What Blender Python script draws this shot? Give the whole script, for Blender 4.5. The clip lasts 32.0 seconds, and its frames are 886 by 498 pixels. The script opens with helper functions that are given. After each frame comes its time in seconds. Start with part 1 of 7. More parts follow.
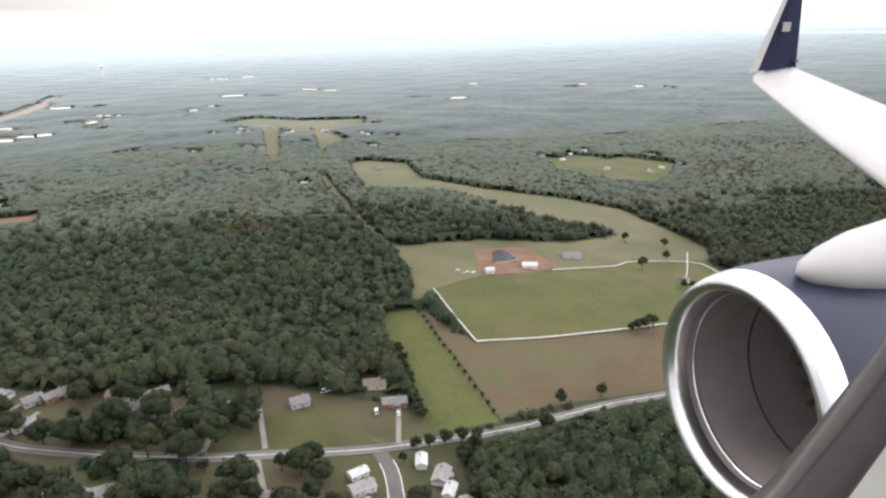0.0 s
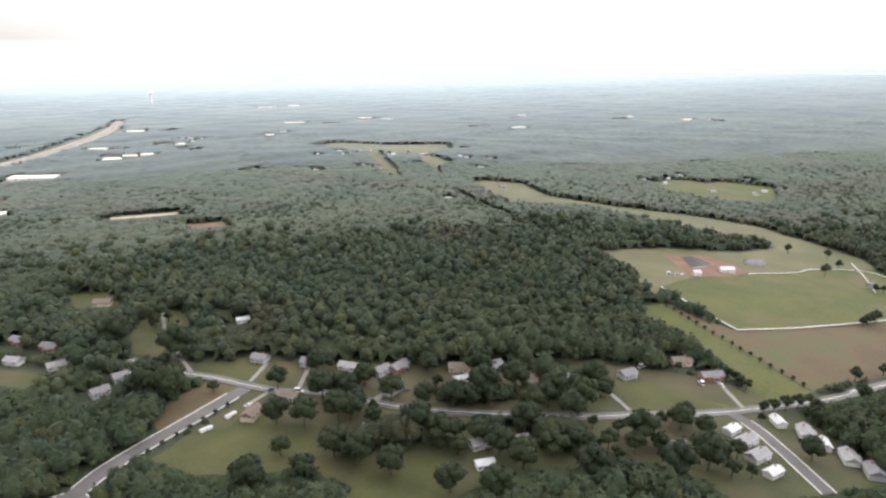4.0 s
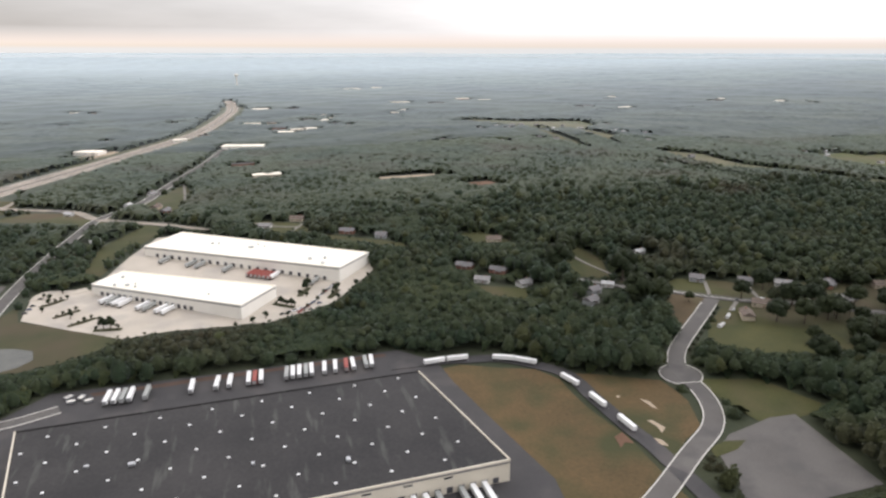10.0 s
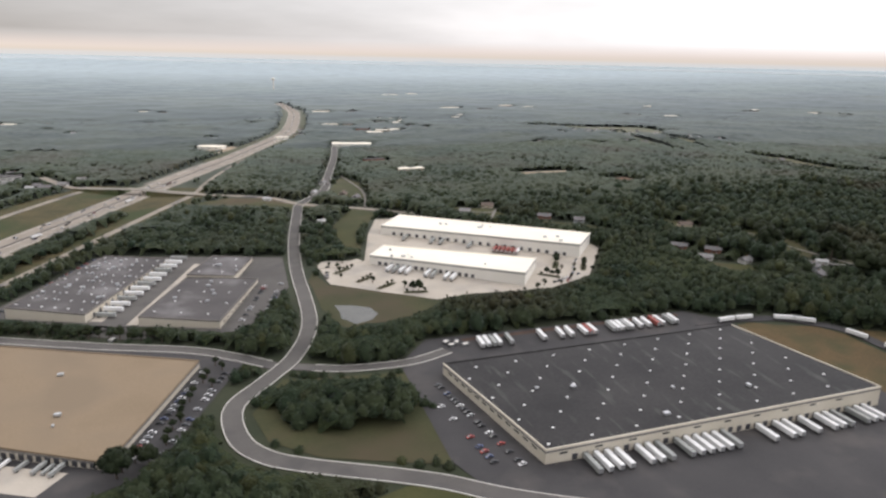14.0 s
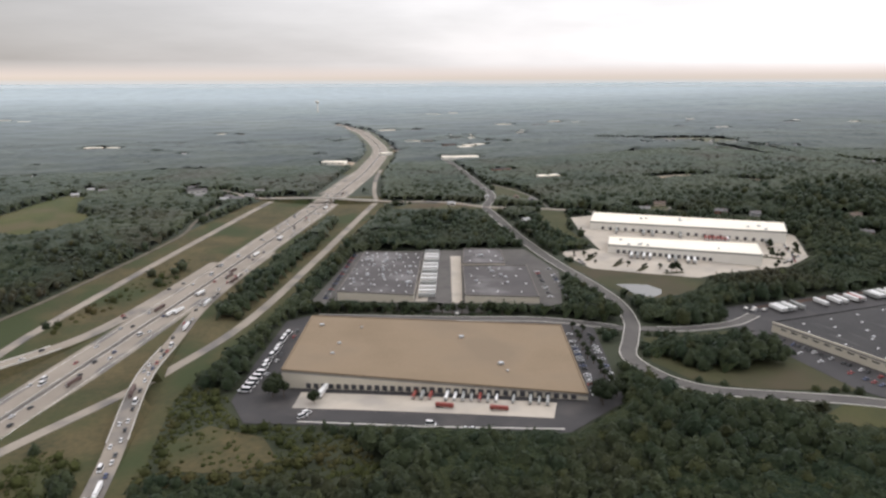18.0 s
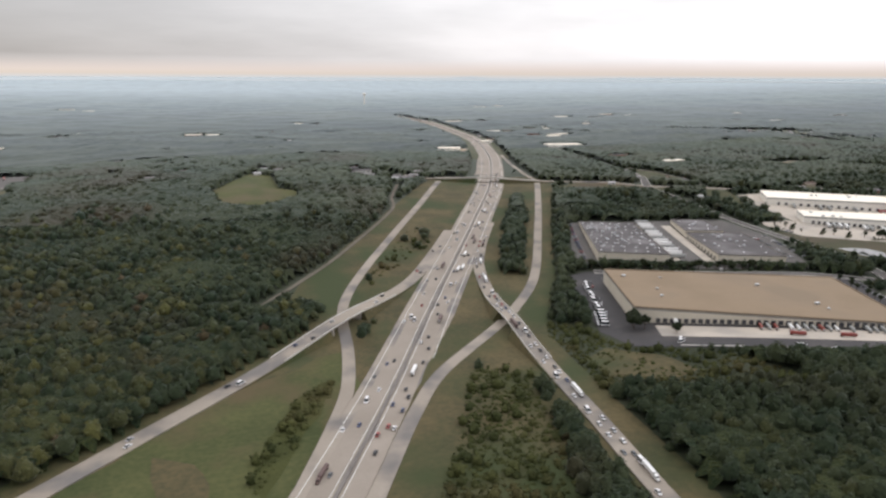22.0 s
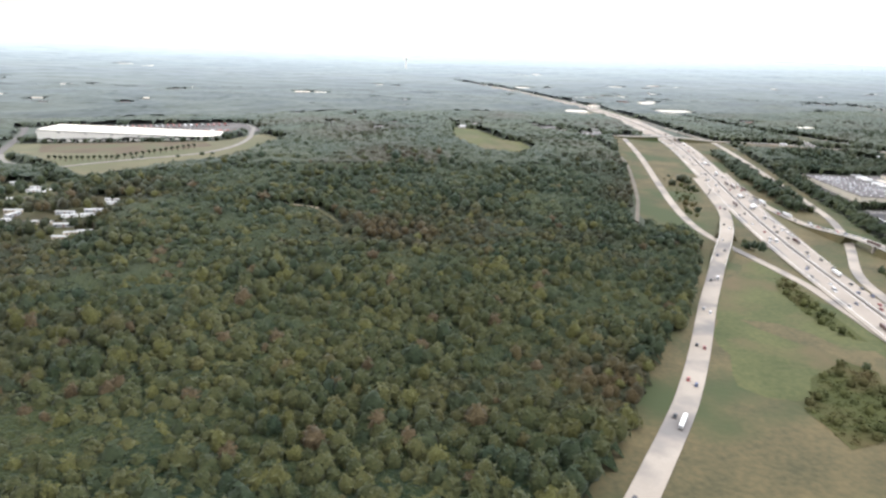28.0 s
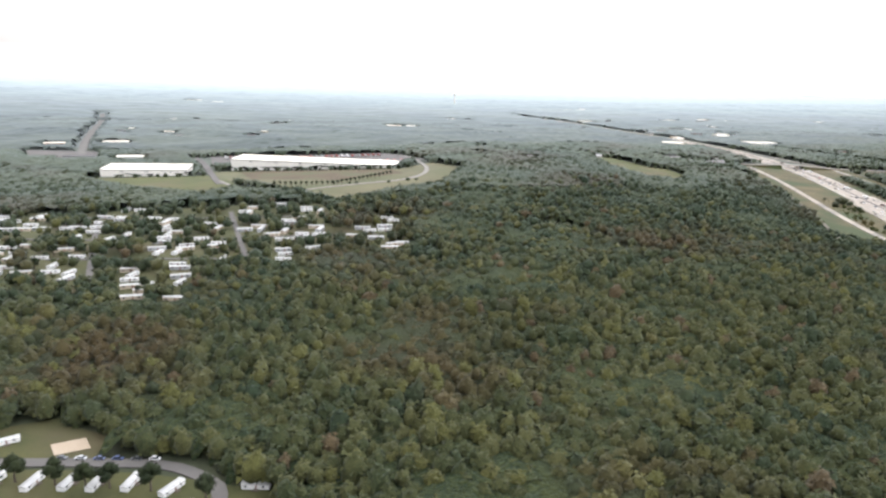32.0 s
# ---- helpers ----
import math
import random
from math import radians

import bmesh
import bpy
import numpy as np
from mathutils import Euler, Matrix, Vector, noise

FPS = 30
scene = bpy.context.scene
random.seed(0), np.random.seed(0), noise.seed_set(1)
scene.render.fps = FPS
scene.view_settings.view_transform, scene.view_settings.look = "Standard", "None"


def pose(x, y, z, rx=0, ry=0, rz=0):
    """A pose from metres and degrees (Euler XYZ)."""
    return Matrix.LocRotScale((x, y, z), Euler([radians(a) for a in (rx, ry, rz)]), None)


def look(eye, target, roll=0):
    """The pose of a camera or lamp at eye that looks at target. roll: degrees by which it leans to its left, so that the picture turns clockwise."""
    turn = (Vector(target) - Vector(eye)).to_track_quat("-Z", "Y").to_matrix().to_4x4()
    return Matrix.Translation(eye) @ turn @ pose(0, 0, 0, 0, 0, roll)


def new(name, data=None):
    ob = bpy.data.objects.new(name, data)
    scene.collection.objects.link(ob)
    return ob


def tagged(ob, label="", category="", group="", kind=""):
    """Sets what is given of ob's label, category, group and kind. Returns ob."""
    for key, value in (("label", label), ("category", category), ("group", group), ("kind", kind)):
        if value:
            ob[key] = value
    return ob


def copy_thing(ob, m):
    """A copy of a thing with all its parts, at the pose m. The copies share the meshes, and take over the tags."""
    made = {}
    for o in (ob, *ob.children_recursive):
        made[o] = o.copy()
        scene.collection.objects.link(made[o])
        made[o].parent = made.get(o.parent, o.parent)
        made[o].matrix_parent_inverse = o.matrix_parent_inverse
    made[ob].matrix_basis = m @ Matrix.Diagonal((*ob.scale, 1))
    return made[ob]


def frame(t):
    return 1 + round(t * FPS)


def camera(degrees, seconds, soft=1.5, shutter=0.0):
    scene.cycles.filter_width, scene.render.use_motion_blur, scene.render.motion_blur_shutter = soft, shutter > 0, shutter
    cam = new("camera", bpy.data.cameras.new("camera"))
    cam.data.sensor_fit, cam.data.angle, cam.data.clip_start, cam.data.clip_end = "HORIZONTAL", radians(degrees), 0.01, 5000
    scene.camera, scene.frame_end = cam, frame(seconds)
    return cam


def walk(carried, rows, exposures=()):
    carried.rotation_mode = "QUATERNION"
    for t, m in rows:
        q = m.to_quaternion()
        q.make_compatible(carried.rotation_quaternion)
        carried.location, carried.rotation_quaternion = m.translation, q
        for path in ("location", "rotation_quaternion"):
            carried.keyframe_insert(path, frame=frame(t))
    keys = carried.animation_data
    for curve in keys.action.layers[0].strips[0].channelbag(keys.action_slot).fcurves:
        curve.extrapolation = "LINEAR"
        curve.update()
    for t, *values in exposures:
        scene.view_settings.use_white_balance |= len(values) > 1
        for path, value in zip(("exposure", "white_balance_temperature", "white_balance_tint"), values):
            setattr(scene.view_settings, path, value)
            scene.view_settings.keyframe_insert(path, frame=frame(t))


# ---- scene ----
# ---------------------------------------------------------------- camera
cam = camera(66.81, 32.0, soft=2.5)

# seconds, place, then turn to the left of north, tilt and roll in degrees
PATH = [
    (0, 0.00, 0.00, 146.40, -16.120, -18.395, -0.956),
    (0.5, -17.60, 1.02, 145.29, -16.213, -18.426, -1.044),
    (1, -35.27, 1.96, 144.19, -16.063, -18.503, -1.009),
    (1.5, -53.03, 2.83, 143.09, -16.043, -18.054, -0.771),
    (2, -70.87, 3.63, 141.99, -16.360, -16.927, -0.920),
    (2.5, -88.78, 4.35, 140.89, -16.668, -17.116, 0.155),
    (3, -106.77, 5.02, 139.80, -16.587, -16.550, 0.023),
    (3.5, -124.83, 5.61, 138.72, -16.709, -15.756, 0.076),
    (5.5, -197.76, 7.39, 134.41, -16.328, -15.248, -0.197),
    (6, -216.16, 7.69, 133.35, -16.367, -14.713, 0.082),
    (6.5, -234.61, 7.94, 132.28, -16.296, -14.571, 0.503),
    (7, -253.13, 8.14, 131.23, -16.274, -14.081, 0.100),
    (7.5, -271.71, 8.29, 130.18, -16.334, -13.335, -0.415),
    (8, -290.35, 8.40, 129.13, -16.414, -12.999, -0.450),
    (8.5, -309.03, 8.46, 128.09, -16.034, -13.666, -0.748),
    (9, -327.78, 8.47, 127.05, -15.910, -14.958, -0.437),
    (9.5, -346.57, 8.45, 126.02, -15.624, -16.359, 0.185),
    (10, -365.41, 8.39, 125.00, -15.709, -16.553, 0.127),
    (10.5, -384.30, 8.30, 123.98, -15.823, -16.538, 0.620),
    (11, -403.24, 8.17, 122.96, -16.091, -16.487, 0.787),
    (11.5, -422.22, 8.01, 121.96, -16.303, -16.302, 0.964),
    (12, -441.24, 7.82, 120.95, -16.169, -16.583, 1.533),
    (12.5, -460.30, 7.60, 119.96, -16.523, -16.015, 1.550),
    (13, -479.41, 7.36, 118.97, -16.965, -15.436, 1.577),
    (13.5, -498.54, 7.09, 117.99, -17.153, -15.344, 1.396),
    (14, -517.72, 6.81, 117.01, -16.903, -15.745, 1.229),
    (14.5, -536.92, 6.50, 116.04, -16.665, -16.380, 1.255),
    (16.5, -614.04, 5.13, 112.23, -16.566, -15.721, 0.151),
    (17, -633.39, 4.76, 111.30, -16.677, -15.364, 0.434),
    (17.5, -652.75, 4.38, 110.37, -17.008, -14.391, -0.369),
    (18, -672.14, 4.00, 109.45, -16.932, -13.993, -0.121),
    (18.5, -691.55, 3.61, 108.54, -16.901, -14.192, -0.259),
    (19, -710.97, 3.23, 107.64, -16.983, -13.721, -0.796),
    (19.5, -730.41, 2.85, 106.74, -17.134, -13.229, -0.895),
    (20, -749.86, 2.47, 105.86, -17.165, -14.360, -0.301),
    (20.5, -769.32, 2.10, 104.98, -17.313, -14.756, -0.292),
    (21, -788.80, 1.73, 104.11, -17.489, -15.028, -0.036),
    (21.5, -808.28, 1.38, 103.25, -17.367, -14.964, 1.107),
    (22, -827.76, 1.04, 102.39, -16.902, -14.365, 0.251),
    (22.5, -847.26, 0.71, 101.55, -17.435, -14.307, 0.731),
    (23, -866.75, 0.40, 100.71, -17.660, -14.002, 0.769),
    (23.5, -886.24, 0.11, 99.89, -17.804, -14.992, 1.590),
    (24, -905.74, -0.16, 99.07, -17.896, -16.161, 1.934),
    (24.5, -925.23, -0.41, 98.27, -17.897, -17.708, 2.435),
    (25, -944.71, -0.64, 97.47, -17.910, -17.940, 2.479),
    (25.5, -964.19, -0.83, 96.68, -18.299, -16.852, 2.697),
    (27.5, -1042.00, -1.31, 93.63, -19.463, -16.008, 1.771),
    (28, -1061.42, -1.34, 92.89, -19.426, -16.851, 2.374),
    (28.5, -1080.83, -1.34, 92.16, -19.550, -17.429, 2.177),
    (29, -1100.21, -1.29, 91.45, -19.804, -17.777, 2.512),
    (29.5, -1119.57, -1.19, 90.74, -19.693, -18.509, 3.204),
    (30, -1138.91, -1.05, 90.05, -20.084, -18.076, 2.724),
    (30.5, -1158.22, -0.87, 89.36, -19.803, -18.038, 2.789),
    (31, -1177.51, -0.63, 88.69, -20.440, -16.660, 3.256),
    (31.5, -1196.77, -0.34, 88.03, -19.681, -15.245, 2.555),
    (32, -1216.00, 0.00, 87.38, -18.701, -14.005, 2.088),
]


def stand(x, y, z, yaw, tilt, roll):
    a, b = radians(yaw), radians(tilt)
    eye = Vector((x, y, z))
    return look(eye, eye + Vector((-math.sin(a) * math.cos(b), math.cos(a) * math.cos(b), math.sin(b))), roll)


walk(cam, [(row[0], stand(*row[1:])) for row in PATH],
     exposures=[(0, 0.7, 6500, 10), (3, 0.82, 6450, 10), (6, 0.55, 6450, 10), (8, 0.3, 6500, 10), (10, 0.12, 6550, 11), (14, -0.1, 6550, 11), (22, -0.14, 6500, 11), (24, 0.05, 6450, 11),
                (25, 0.32, 6400, 10), (27.5, 0.8, 6300, 10), (29.5, 1.05, 6200, 10), (31, 1.1, 6200, 10), (32, 0.88, 6300, 10)])

# ---------------------------------------------------------------- sky and sun
SUN_HEIGHT, SUN_TURN = radians(38), radians(-35)
world = bpy.data.worlds.new("overcast_sky")
scene.world = world
world.use_nodes = True
wt = world.node_tree
wt.nodes.clear()


def wnode(kind, **inputs):
    n = wt.nodes.new(kind)
    for k, v in inputs.items():
        n.inputs[k].default_value = v
    return n


out = wnode("ShaderNodeOutputWorld")
bg = wnode("ShaderNodeBackground", Strength=1.0)
sky = wnode("ShaderNodeTexSky")
sky.sky_type, sky.sun_disc = "NISHITA", False
sky.sun_elevation, sky.sun_rotation = SUN_HEIGHT, SUN_TURN
dim = wnode("ShaderNodeVectorMath")
dim.operation = "SCALE"
dim.inputs["Scale"].default_value = 0.1
wt.links.new(sky.outputs[0], dim.inputs[0])
co = wnode("ShaderNodeTexCoord")
sep = wnode("ShaderNodeSeparateXYZ")
wt.links.new(co.outputs["Generated"], sep.inputs[0])
# cloud layers by height over the skyline
ramp = wnode("ShaderNodeValToRGB")
cr = ramp.color_ramp
cr.elements[0].position, cr.elements[0].color = 0.0, (0.78, 0.78, 0.79, 1)
cr.elements[1].position, cr.elements[1].color = 1.0, (1.92, 1.90, 1.98, 1)
for pos, col in ((0.004, (0.84, 0.74, 0.66, 1)), (0.012, (0.92, 0.82, 0.78, 1)), (0.024, (0.96, 0.93, 0.94, 1)),
                 (0.09, (1.02, 1.00, 1.01, 1)), (0.26, (1.28, 1.26, 1.32, 1)), (0.5, (1.70, 1.68, 1.76, 1))):
    e = cr.elements.new(pos)
    e.color = col
wt.links.new(sep.outputs["Z"], ramp.inputs[0])
stretch = wnode("ShaderNodeVectorMath")
stretch.operation = "MULTIPLY"
stretch.inputs[1].default_value = (1.3, 1.3, 7.0)
wt.links.new(co.outputs["Generated"], stretch.inputs[0])
puff = wnode("ShaderNodeTexNoise", Scale=1.7, Detail=6.0, Roughness=0.55)
wt.links.new(stretch.outputs[0], puff.inputs["Vector"])
grey = wnode("ShaderNodeMapRange")
grey.inputs["From Min"].default_value, grey.inputs["From Max"].default_value = 0.36, 0.62
grey.inputs["To Min"].default_value, grey.inputs["To Max"].default_value = 0.86, 1.08
wt.links.new(puff.outputs[0], grey.inputs["Value"])
# the cloud deck is thicker to the north-west
side = wnode("ShaderNodeMapRange")
for k, v in (("From Min", -0.3), ("From Max", 0.77), ("To Min", 0.52), ("To Max", 1.45)):
    side.inputs[k].default_value = v
wt.links.new(sep.outputs["X"], side.inputs["Value"])
deck = wnode("ShaderNodeMath")
deck.operation = "MULTIPLY"
wt.links.new(grey.outputs[0], deck.inputs[0])
wt.links.new(side.outputs[0], deck.inputs[1])
# below the deck's edge a clear strip stays bright
rise_ = wnode("ShaderNodeMapRange")
for k, v in (("From Min", 0.008), ("From Max", 0.028)):
    rise_.inputs[k].default_value = v
wt.links.new(sep.outputs["Z"], rise_.inputs["Value"])
edge_ = wnode("ShaderNodeMix")
edge_.inputs[2].default_value = 1.0
wt.links.new(rise_.outputs[0], edge_.inputs[0])
wt.links.new(deck.outputs[0], edge_.inputs[3])
cloud = wnode("ShaderNodeVectorMath")
cloud.operation = "SCALE"
wt.links.new(ramp.outputs[0], cloud.inputs[0])
wt.links.new(edge_.outputs[0], cloud.inputs["Scale"])
blend = wnode("ShaderNodeMix")
blend.data_type = "RGBA"
blend.inputs[0].default_value = 0.08
wt.links.new(cloud.outputs[0], blend.inputs[6])
wt.links.new(dim.outputs[0], blend.inputs[7])
wt.links.new(blend.outputs[2], bg.inputs[0])
wt.links.new(bg.outputs[0], out.inputs[0])

sun = new("sun", bpy.data.lights.new("sun", "SUN"))
sun.data.energy, sun.data.angle, sun.data.color = 0.7, radians(25), (1.0, 0.96, 0.92)
sun.matrix_world = look((0, 0, 300), (0 - 300 * math.sin(SUN_TURN) / math.tan(SUN_HEIGHT) * 1.0,
                                      0 - 300 * math.cos(SUN_TURN) / math.tan(SUN_HEIGHT), 0))

# ---------------------------------------------------------------- materials
MATS = {}


def mat(name, c1, c2, scale=0.5, fine=6.0, rough=0.85, bump=0.2, metal=0.0, spec=0.3, sheen=0.0, island=False, obj=0.0,
        stain=None, stain_scale=0.04, stain_at=0.58, leafy=0.45, relief=0.5, haze=(0.83, 0.96, 0.94), odd=(), haze_sheen=None, streak=None):
    """A surface of two tones at a large and a small scale, with stains, relief and some variation from piece to piece."""
    if name in MATS:
        return MATS[name]
    m = bpy.data.materials.new(name)
    m.use_nodes = True
    nt = m.node_tree
    b = nt.nodes["Principled BSDF"]
    tc = nt.nodes.new("ShaderNodeTexCoord")
    n1 = nt.nodes.new("ShaderNodeTexNoise")
    n1.inputs["Scale"].default_value, n1.inputs["Detail"].default_value = scale, 5.0
    n2 = nt.nodes.new("ShaderNodeTexNoise")
    n2.inputs["Scale"].default_value, n2.inputs["Detail"].default_value = fine, 4.0
    for n in (n1, n2):
        nt.links.new(tc.outputs["Object"], n.inputs["Vector"])
    add = nt.nodes.new("ShaderNodeMath")
    add.operation = "MULTIPLY_ADD"
    add.inputs[1].default_value = leafy
    nt.links.new(n2.outputs[0], add.inputs[0])
    nt.links.new(n1.outputs[0], add.inputs[2])
    rng = nt.nodes.new("ShaderNodeMapRange")
    rng.inputs["From Min"].default_value, rng.inputs["From Max"].default_value = 0.26 + leafy * 0.5, 0.74 + leafy * 0.5
    nt.links.new(add.outputs[0], rng.inputs["Value"])
    fac = rng.outputs[0]
    if island or obj:
        rnd = nt.nodes.new("ShaderNodeNewGeometry" if island else "ShaderNodeObjectInfo")
        mix = nt.nodes.new("ShaderNodeMath")
        mix.operation = "MULTIPLY_ADD"
        mix.inputs[1].default_value = 1.0 if island else obj
        nt.links.new(rnd.outputs["Random Per Island" if island else "Random"], mix.inputs[0])
        nt.links.new(fac, mix.inputs[2])
        half = nt.nodes.new("ShaderNodeMath")
        half.operation = "MULTIPLY"
        half.inputs[1].default_value = 0.5
        nt.links.new(mix.outputs[0], half.inputs[0])
        fac = half.outputs[0]
    cm = nt.nodes.new("ShaderNodeMix")
    cm.data_type = "RGBA"
    cm.inputs[6].default_value, cm.inputs[7].default_value = (*c1, 1), (*c2, 1)
    nt.links.new(fac, cm.inputs[0])
    col = cm.outputs[2]
    if stain:
        n3 = nt.nodes.new("ShaderNodeTexNoise")
        n3.inputs["Scale"].default_value, n3.inputs["Detail"].default_value = stain_scale, 3.0
        if streak:
            # runs of dirt, long across and narrow along
            run = nt.nodes.new("ShaderNodeMapping")
            run.inputs["Scale"].default_value = streak
            nt.links.new(tc.outputs["Object"], run.inputs["Vector"])
            nt.links.new(run.outputs[0], n3.inputs["Vector"])
            n3.inputs["Detail"].default_value = 7.0
        else:
            nt.links.new(tc.outputs["Object"], n3.inputs["Vector"])
        sr = nt.nodes.new("ShaderNodeMapRange")
        sr.inputs["From Min"].default_value, sr.inputs["From Max"].default_value = stain_at - 0.09, stain_at + 0.09
        nt.links.new(n3.outputs[0], sr.inputs["Value"])
        sm = nt.nodes.new("ShaderNodeMix")
        sm.data_type = "RGBA"
        sm.inputs[7].default_value = (*stain, 1)
        nt.links.new(sr.outputs[0], sm.inputs[0])
        nt.links.new(col, sm.inputs[6])
        col = sm.outputs[2]
    for tint, low in odd:
        # a few trees that have turned
        om = nt.nodes.new("ShaderNodeMapRange")
        om.inputs["From Min"].default_value, om.inputs["From Max"].default_value = low, low + 0.02
        nt.links.new(rnd.outputs["Random Per Island"], om.inputs["Value"])
        ox = nt.nodes.new("ShaderNodeMix")
        ox.data_type = "RGBA"
        nt.links.new(om.outputs[0], ox.inputs[0])
        nt.links.new(col, ox.inputs[6])
        deep = nt.nodes.new("ShaderNodeMix")
        deep.data_type = "RGBA"
        deep.inputs[6].default_value = (*[c * 0.45 for c in tint], 1)
        deep.inputs[7].default_value = (*tint, 1)
        nt.links.new(rng.outputs[0], deep.inputs[0])
        nt.links.new(deep.outputs[2], ox.inputs[7])
        col = ox.outputs[2]
    nt.links.new(col, b.inputs["Base Color"])
    b.inputs["Roughness"].default_value, b.inputs["Metallic"].default_value = rough, metal
    b.inputs["Specular IOR Level"].default_value = spec
    b.inputs["Sheen Weight"].default_value = sheen
    b.inputs["Sheen Roughness"].default_value = 0.4
    if sheen:
        b.inputs["Sheen Tint"].default_value = (*haze, 1)
    if haze_sheen:
        # distance haze put into the sheen of leaf and grass, paler and bluer northward
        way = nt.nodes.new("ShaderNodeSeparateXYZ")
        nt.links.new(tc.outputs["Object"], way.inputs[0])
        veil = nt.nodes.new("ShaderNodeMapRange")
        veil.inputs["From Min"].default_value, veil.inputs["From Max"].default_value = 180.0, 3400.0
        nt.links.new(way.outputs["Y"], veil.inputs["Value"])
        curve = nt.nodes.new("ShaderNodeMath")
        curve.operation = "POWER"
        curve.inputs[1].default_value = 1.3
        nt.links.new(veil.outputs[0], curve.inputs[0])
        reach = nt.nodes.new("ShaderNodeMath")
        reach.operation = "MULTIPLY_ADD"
        reach.inputs[1].default_value, reach.inputs[2].default_value = haze_sheen[1] - haze_sheen[0], haze_sheen[0]
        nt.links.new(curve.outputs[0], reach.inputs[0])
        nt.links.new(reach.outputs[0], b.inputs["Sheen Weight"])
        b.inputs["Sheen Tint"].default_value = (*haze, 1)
    if bump:
        bp = nt.nodes.new("ShaderNodeBump")
        bp.inputs["Strength"].default_value, bp.inputs["Distance"].default_value = bump, relief
        nt.links.new(add.outputs[0], bp.inputs["Height"])
        nt.links.new(bp.outputs[0], b.inputs["Normal"])
    MATS[name] = m
    return m


# woods, ground and fields carry painted distance haze as a tinted sheen
M_GROUND = mat("far_woodland_ground", (0.016, 0.024, 0.018), (0.036, 0.045, 0.030), 0.004, 0.05, 0.7, 0.3, haze=(0.82, 0.945, 1.0), spec=0.3, haze_sheen=(0.10, 1.00))
M_FLOOR = mat("undergrowth", (0.022, 0.030, 0.014), (0.040, 0.044, 0.022), 0.05, 0.8, 0.9, 0.3, haze_sheen=(0.05, 1.20))
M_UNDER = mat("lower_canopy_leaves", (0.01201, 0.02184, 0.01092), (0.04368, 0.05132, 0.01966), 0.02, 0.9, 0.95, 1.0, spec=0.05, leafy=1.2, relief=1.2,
              stain=(0.0286, 0.0312, 0.0156), stain_scale=0.011, stain_at=0.60, haze_sheen=(0.05, 1.80))
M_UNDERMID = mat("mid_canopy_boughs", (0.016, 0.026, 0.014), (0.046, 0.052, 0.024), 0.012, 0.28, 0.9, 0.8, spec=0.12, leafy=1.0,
                 stain=(0.040, 0.034, 0.020), stain_scale=0.009, stain_at=0.62, relief=1.5, haze_sheen=(0.06, 1.55))
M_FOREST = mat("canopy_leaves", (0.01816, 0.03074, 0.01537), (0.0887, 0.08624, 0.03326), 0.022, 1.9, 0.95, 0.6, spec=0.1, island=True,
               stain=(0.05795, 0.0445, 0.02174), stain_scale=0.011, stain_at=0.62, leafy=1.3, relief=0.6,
               odd=(((0.09856, 0.09979, 0.0345), 0.83), ((0.101, 0.07638, 0.04189), 0.955)), haze_sheen=(0.10, 1.80))
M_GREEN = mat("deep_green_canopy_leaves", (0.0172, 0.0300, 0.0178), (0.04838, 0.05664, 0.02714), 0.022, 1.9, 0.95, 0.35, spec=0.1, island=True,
              stain=(0.04248, 0.03658, 0.02124), stain_scale=0.011, stain_at=0.64, leafy=1.2, relief=0.6, odd=(((0.059, 0.06608, 0.02832), 0.93),), haze_sheen=(0.09, 2.60))
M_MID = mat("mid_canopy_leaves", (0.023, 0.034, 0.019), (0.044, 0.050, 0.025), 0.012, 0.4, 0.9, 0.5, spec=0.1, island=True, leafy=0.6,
            stain=(0.040, 0.034, 0.020), stain_scale=0.009, stain_at=0.62, relief=0.8, haze_sheen=(0.07, 2.00))
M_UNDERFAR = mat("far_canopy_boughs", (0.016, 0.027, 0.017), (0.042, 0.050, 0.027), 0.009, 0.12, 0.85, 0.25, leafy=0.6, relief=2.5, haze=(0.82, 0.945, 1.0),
                 stain=(0.010, 0.018, 0.012), stain_scale=0.010, stain_at=0.54, haze_sheen=(0.03, 1.20))
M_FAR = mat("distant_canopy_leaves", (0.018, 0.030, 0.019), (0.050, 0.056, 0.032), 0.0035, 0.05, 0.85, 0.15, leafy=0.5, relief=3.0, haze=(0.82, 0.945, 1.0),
            stain=(0.008, 0.016, 0.012), stain_scale=0.0028, stain_at=0.50, haze_sheen=(0.03, 1.05))
M_LEAF = mat("yard_tree_leaves", (0.008669, 0.01541, 0.006739), (0.02889, 0.03612, 0.01252), 0.5, 3.0, 0.7, 0.7, spec=0.15, obj=0.8, haze_sheen=(0.02, 1.20))
M_BARK = mat("bark", (0.06, 0.045, 0.035), (0.12, 0.10, 0.08), 1.0, 8.0)
M_LAWN = mat("lawn_grass", (0.03608, 0.04185, 0.01263), (0.06783, 0.06639, 0.02237), 0.06, 0.9, 0.9, 0.15,
             stain=(0.07303, 0.06033, 0.03048), stain_scale=0.025, stain_at=0.60, haze_sheen=(0.00, 0.80))
M_YARD = mat("worn_yard_grass", (0.034, 0.040, 0.015), (0.064, 0.062, 0.027), 0.06, 0.9, 0.9, 0.15, stain=(0.066, 0.054, 0.030), stain_scale=0.025, stain_at=0.56, haze_sheen=(0.00, 0.80))
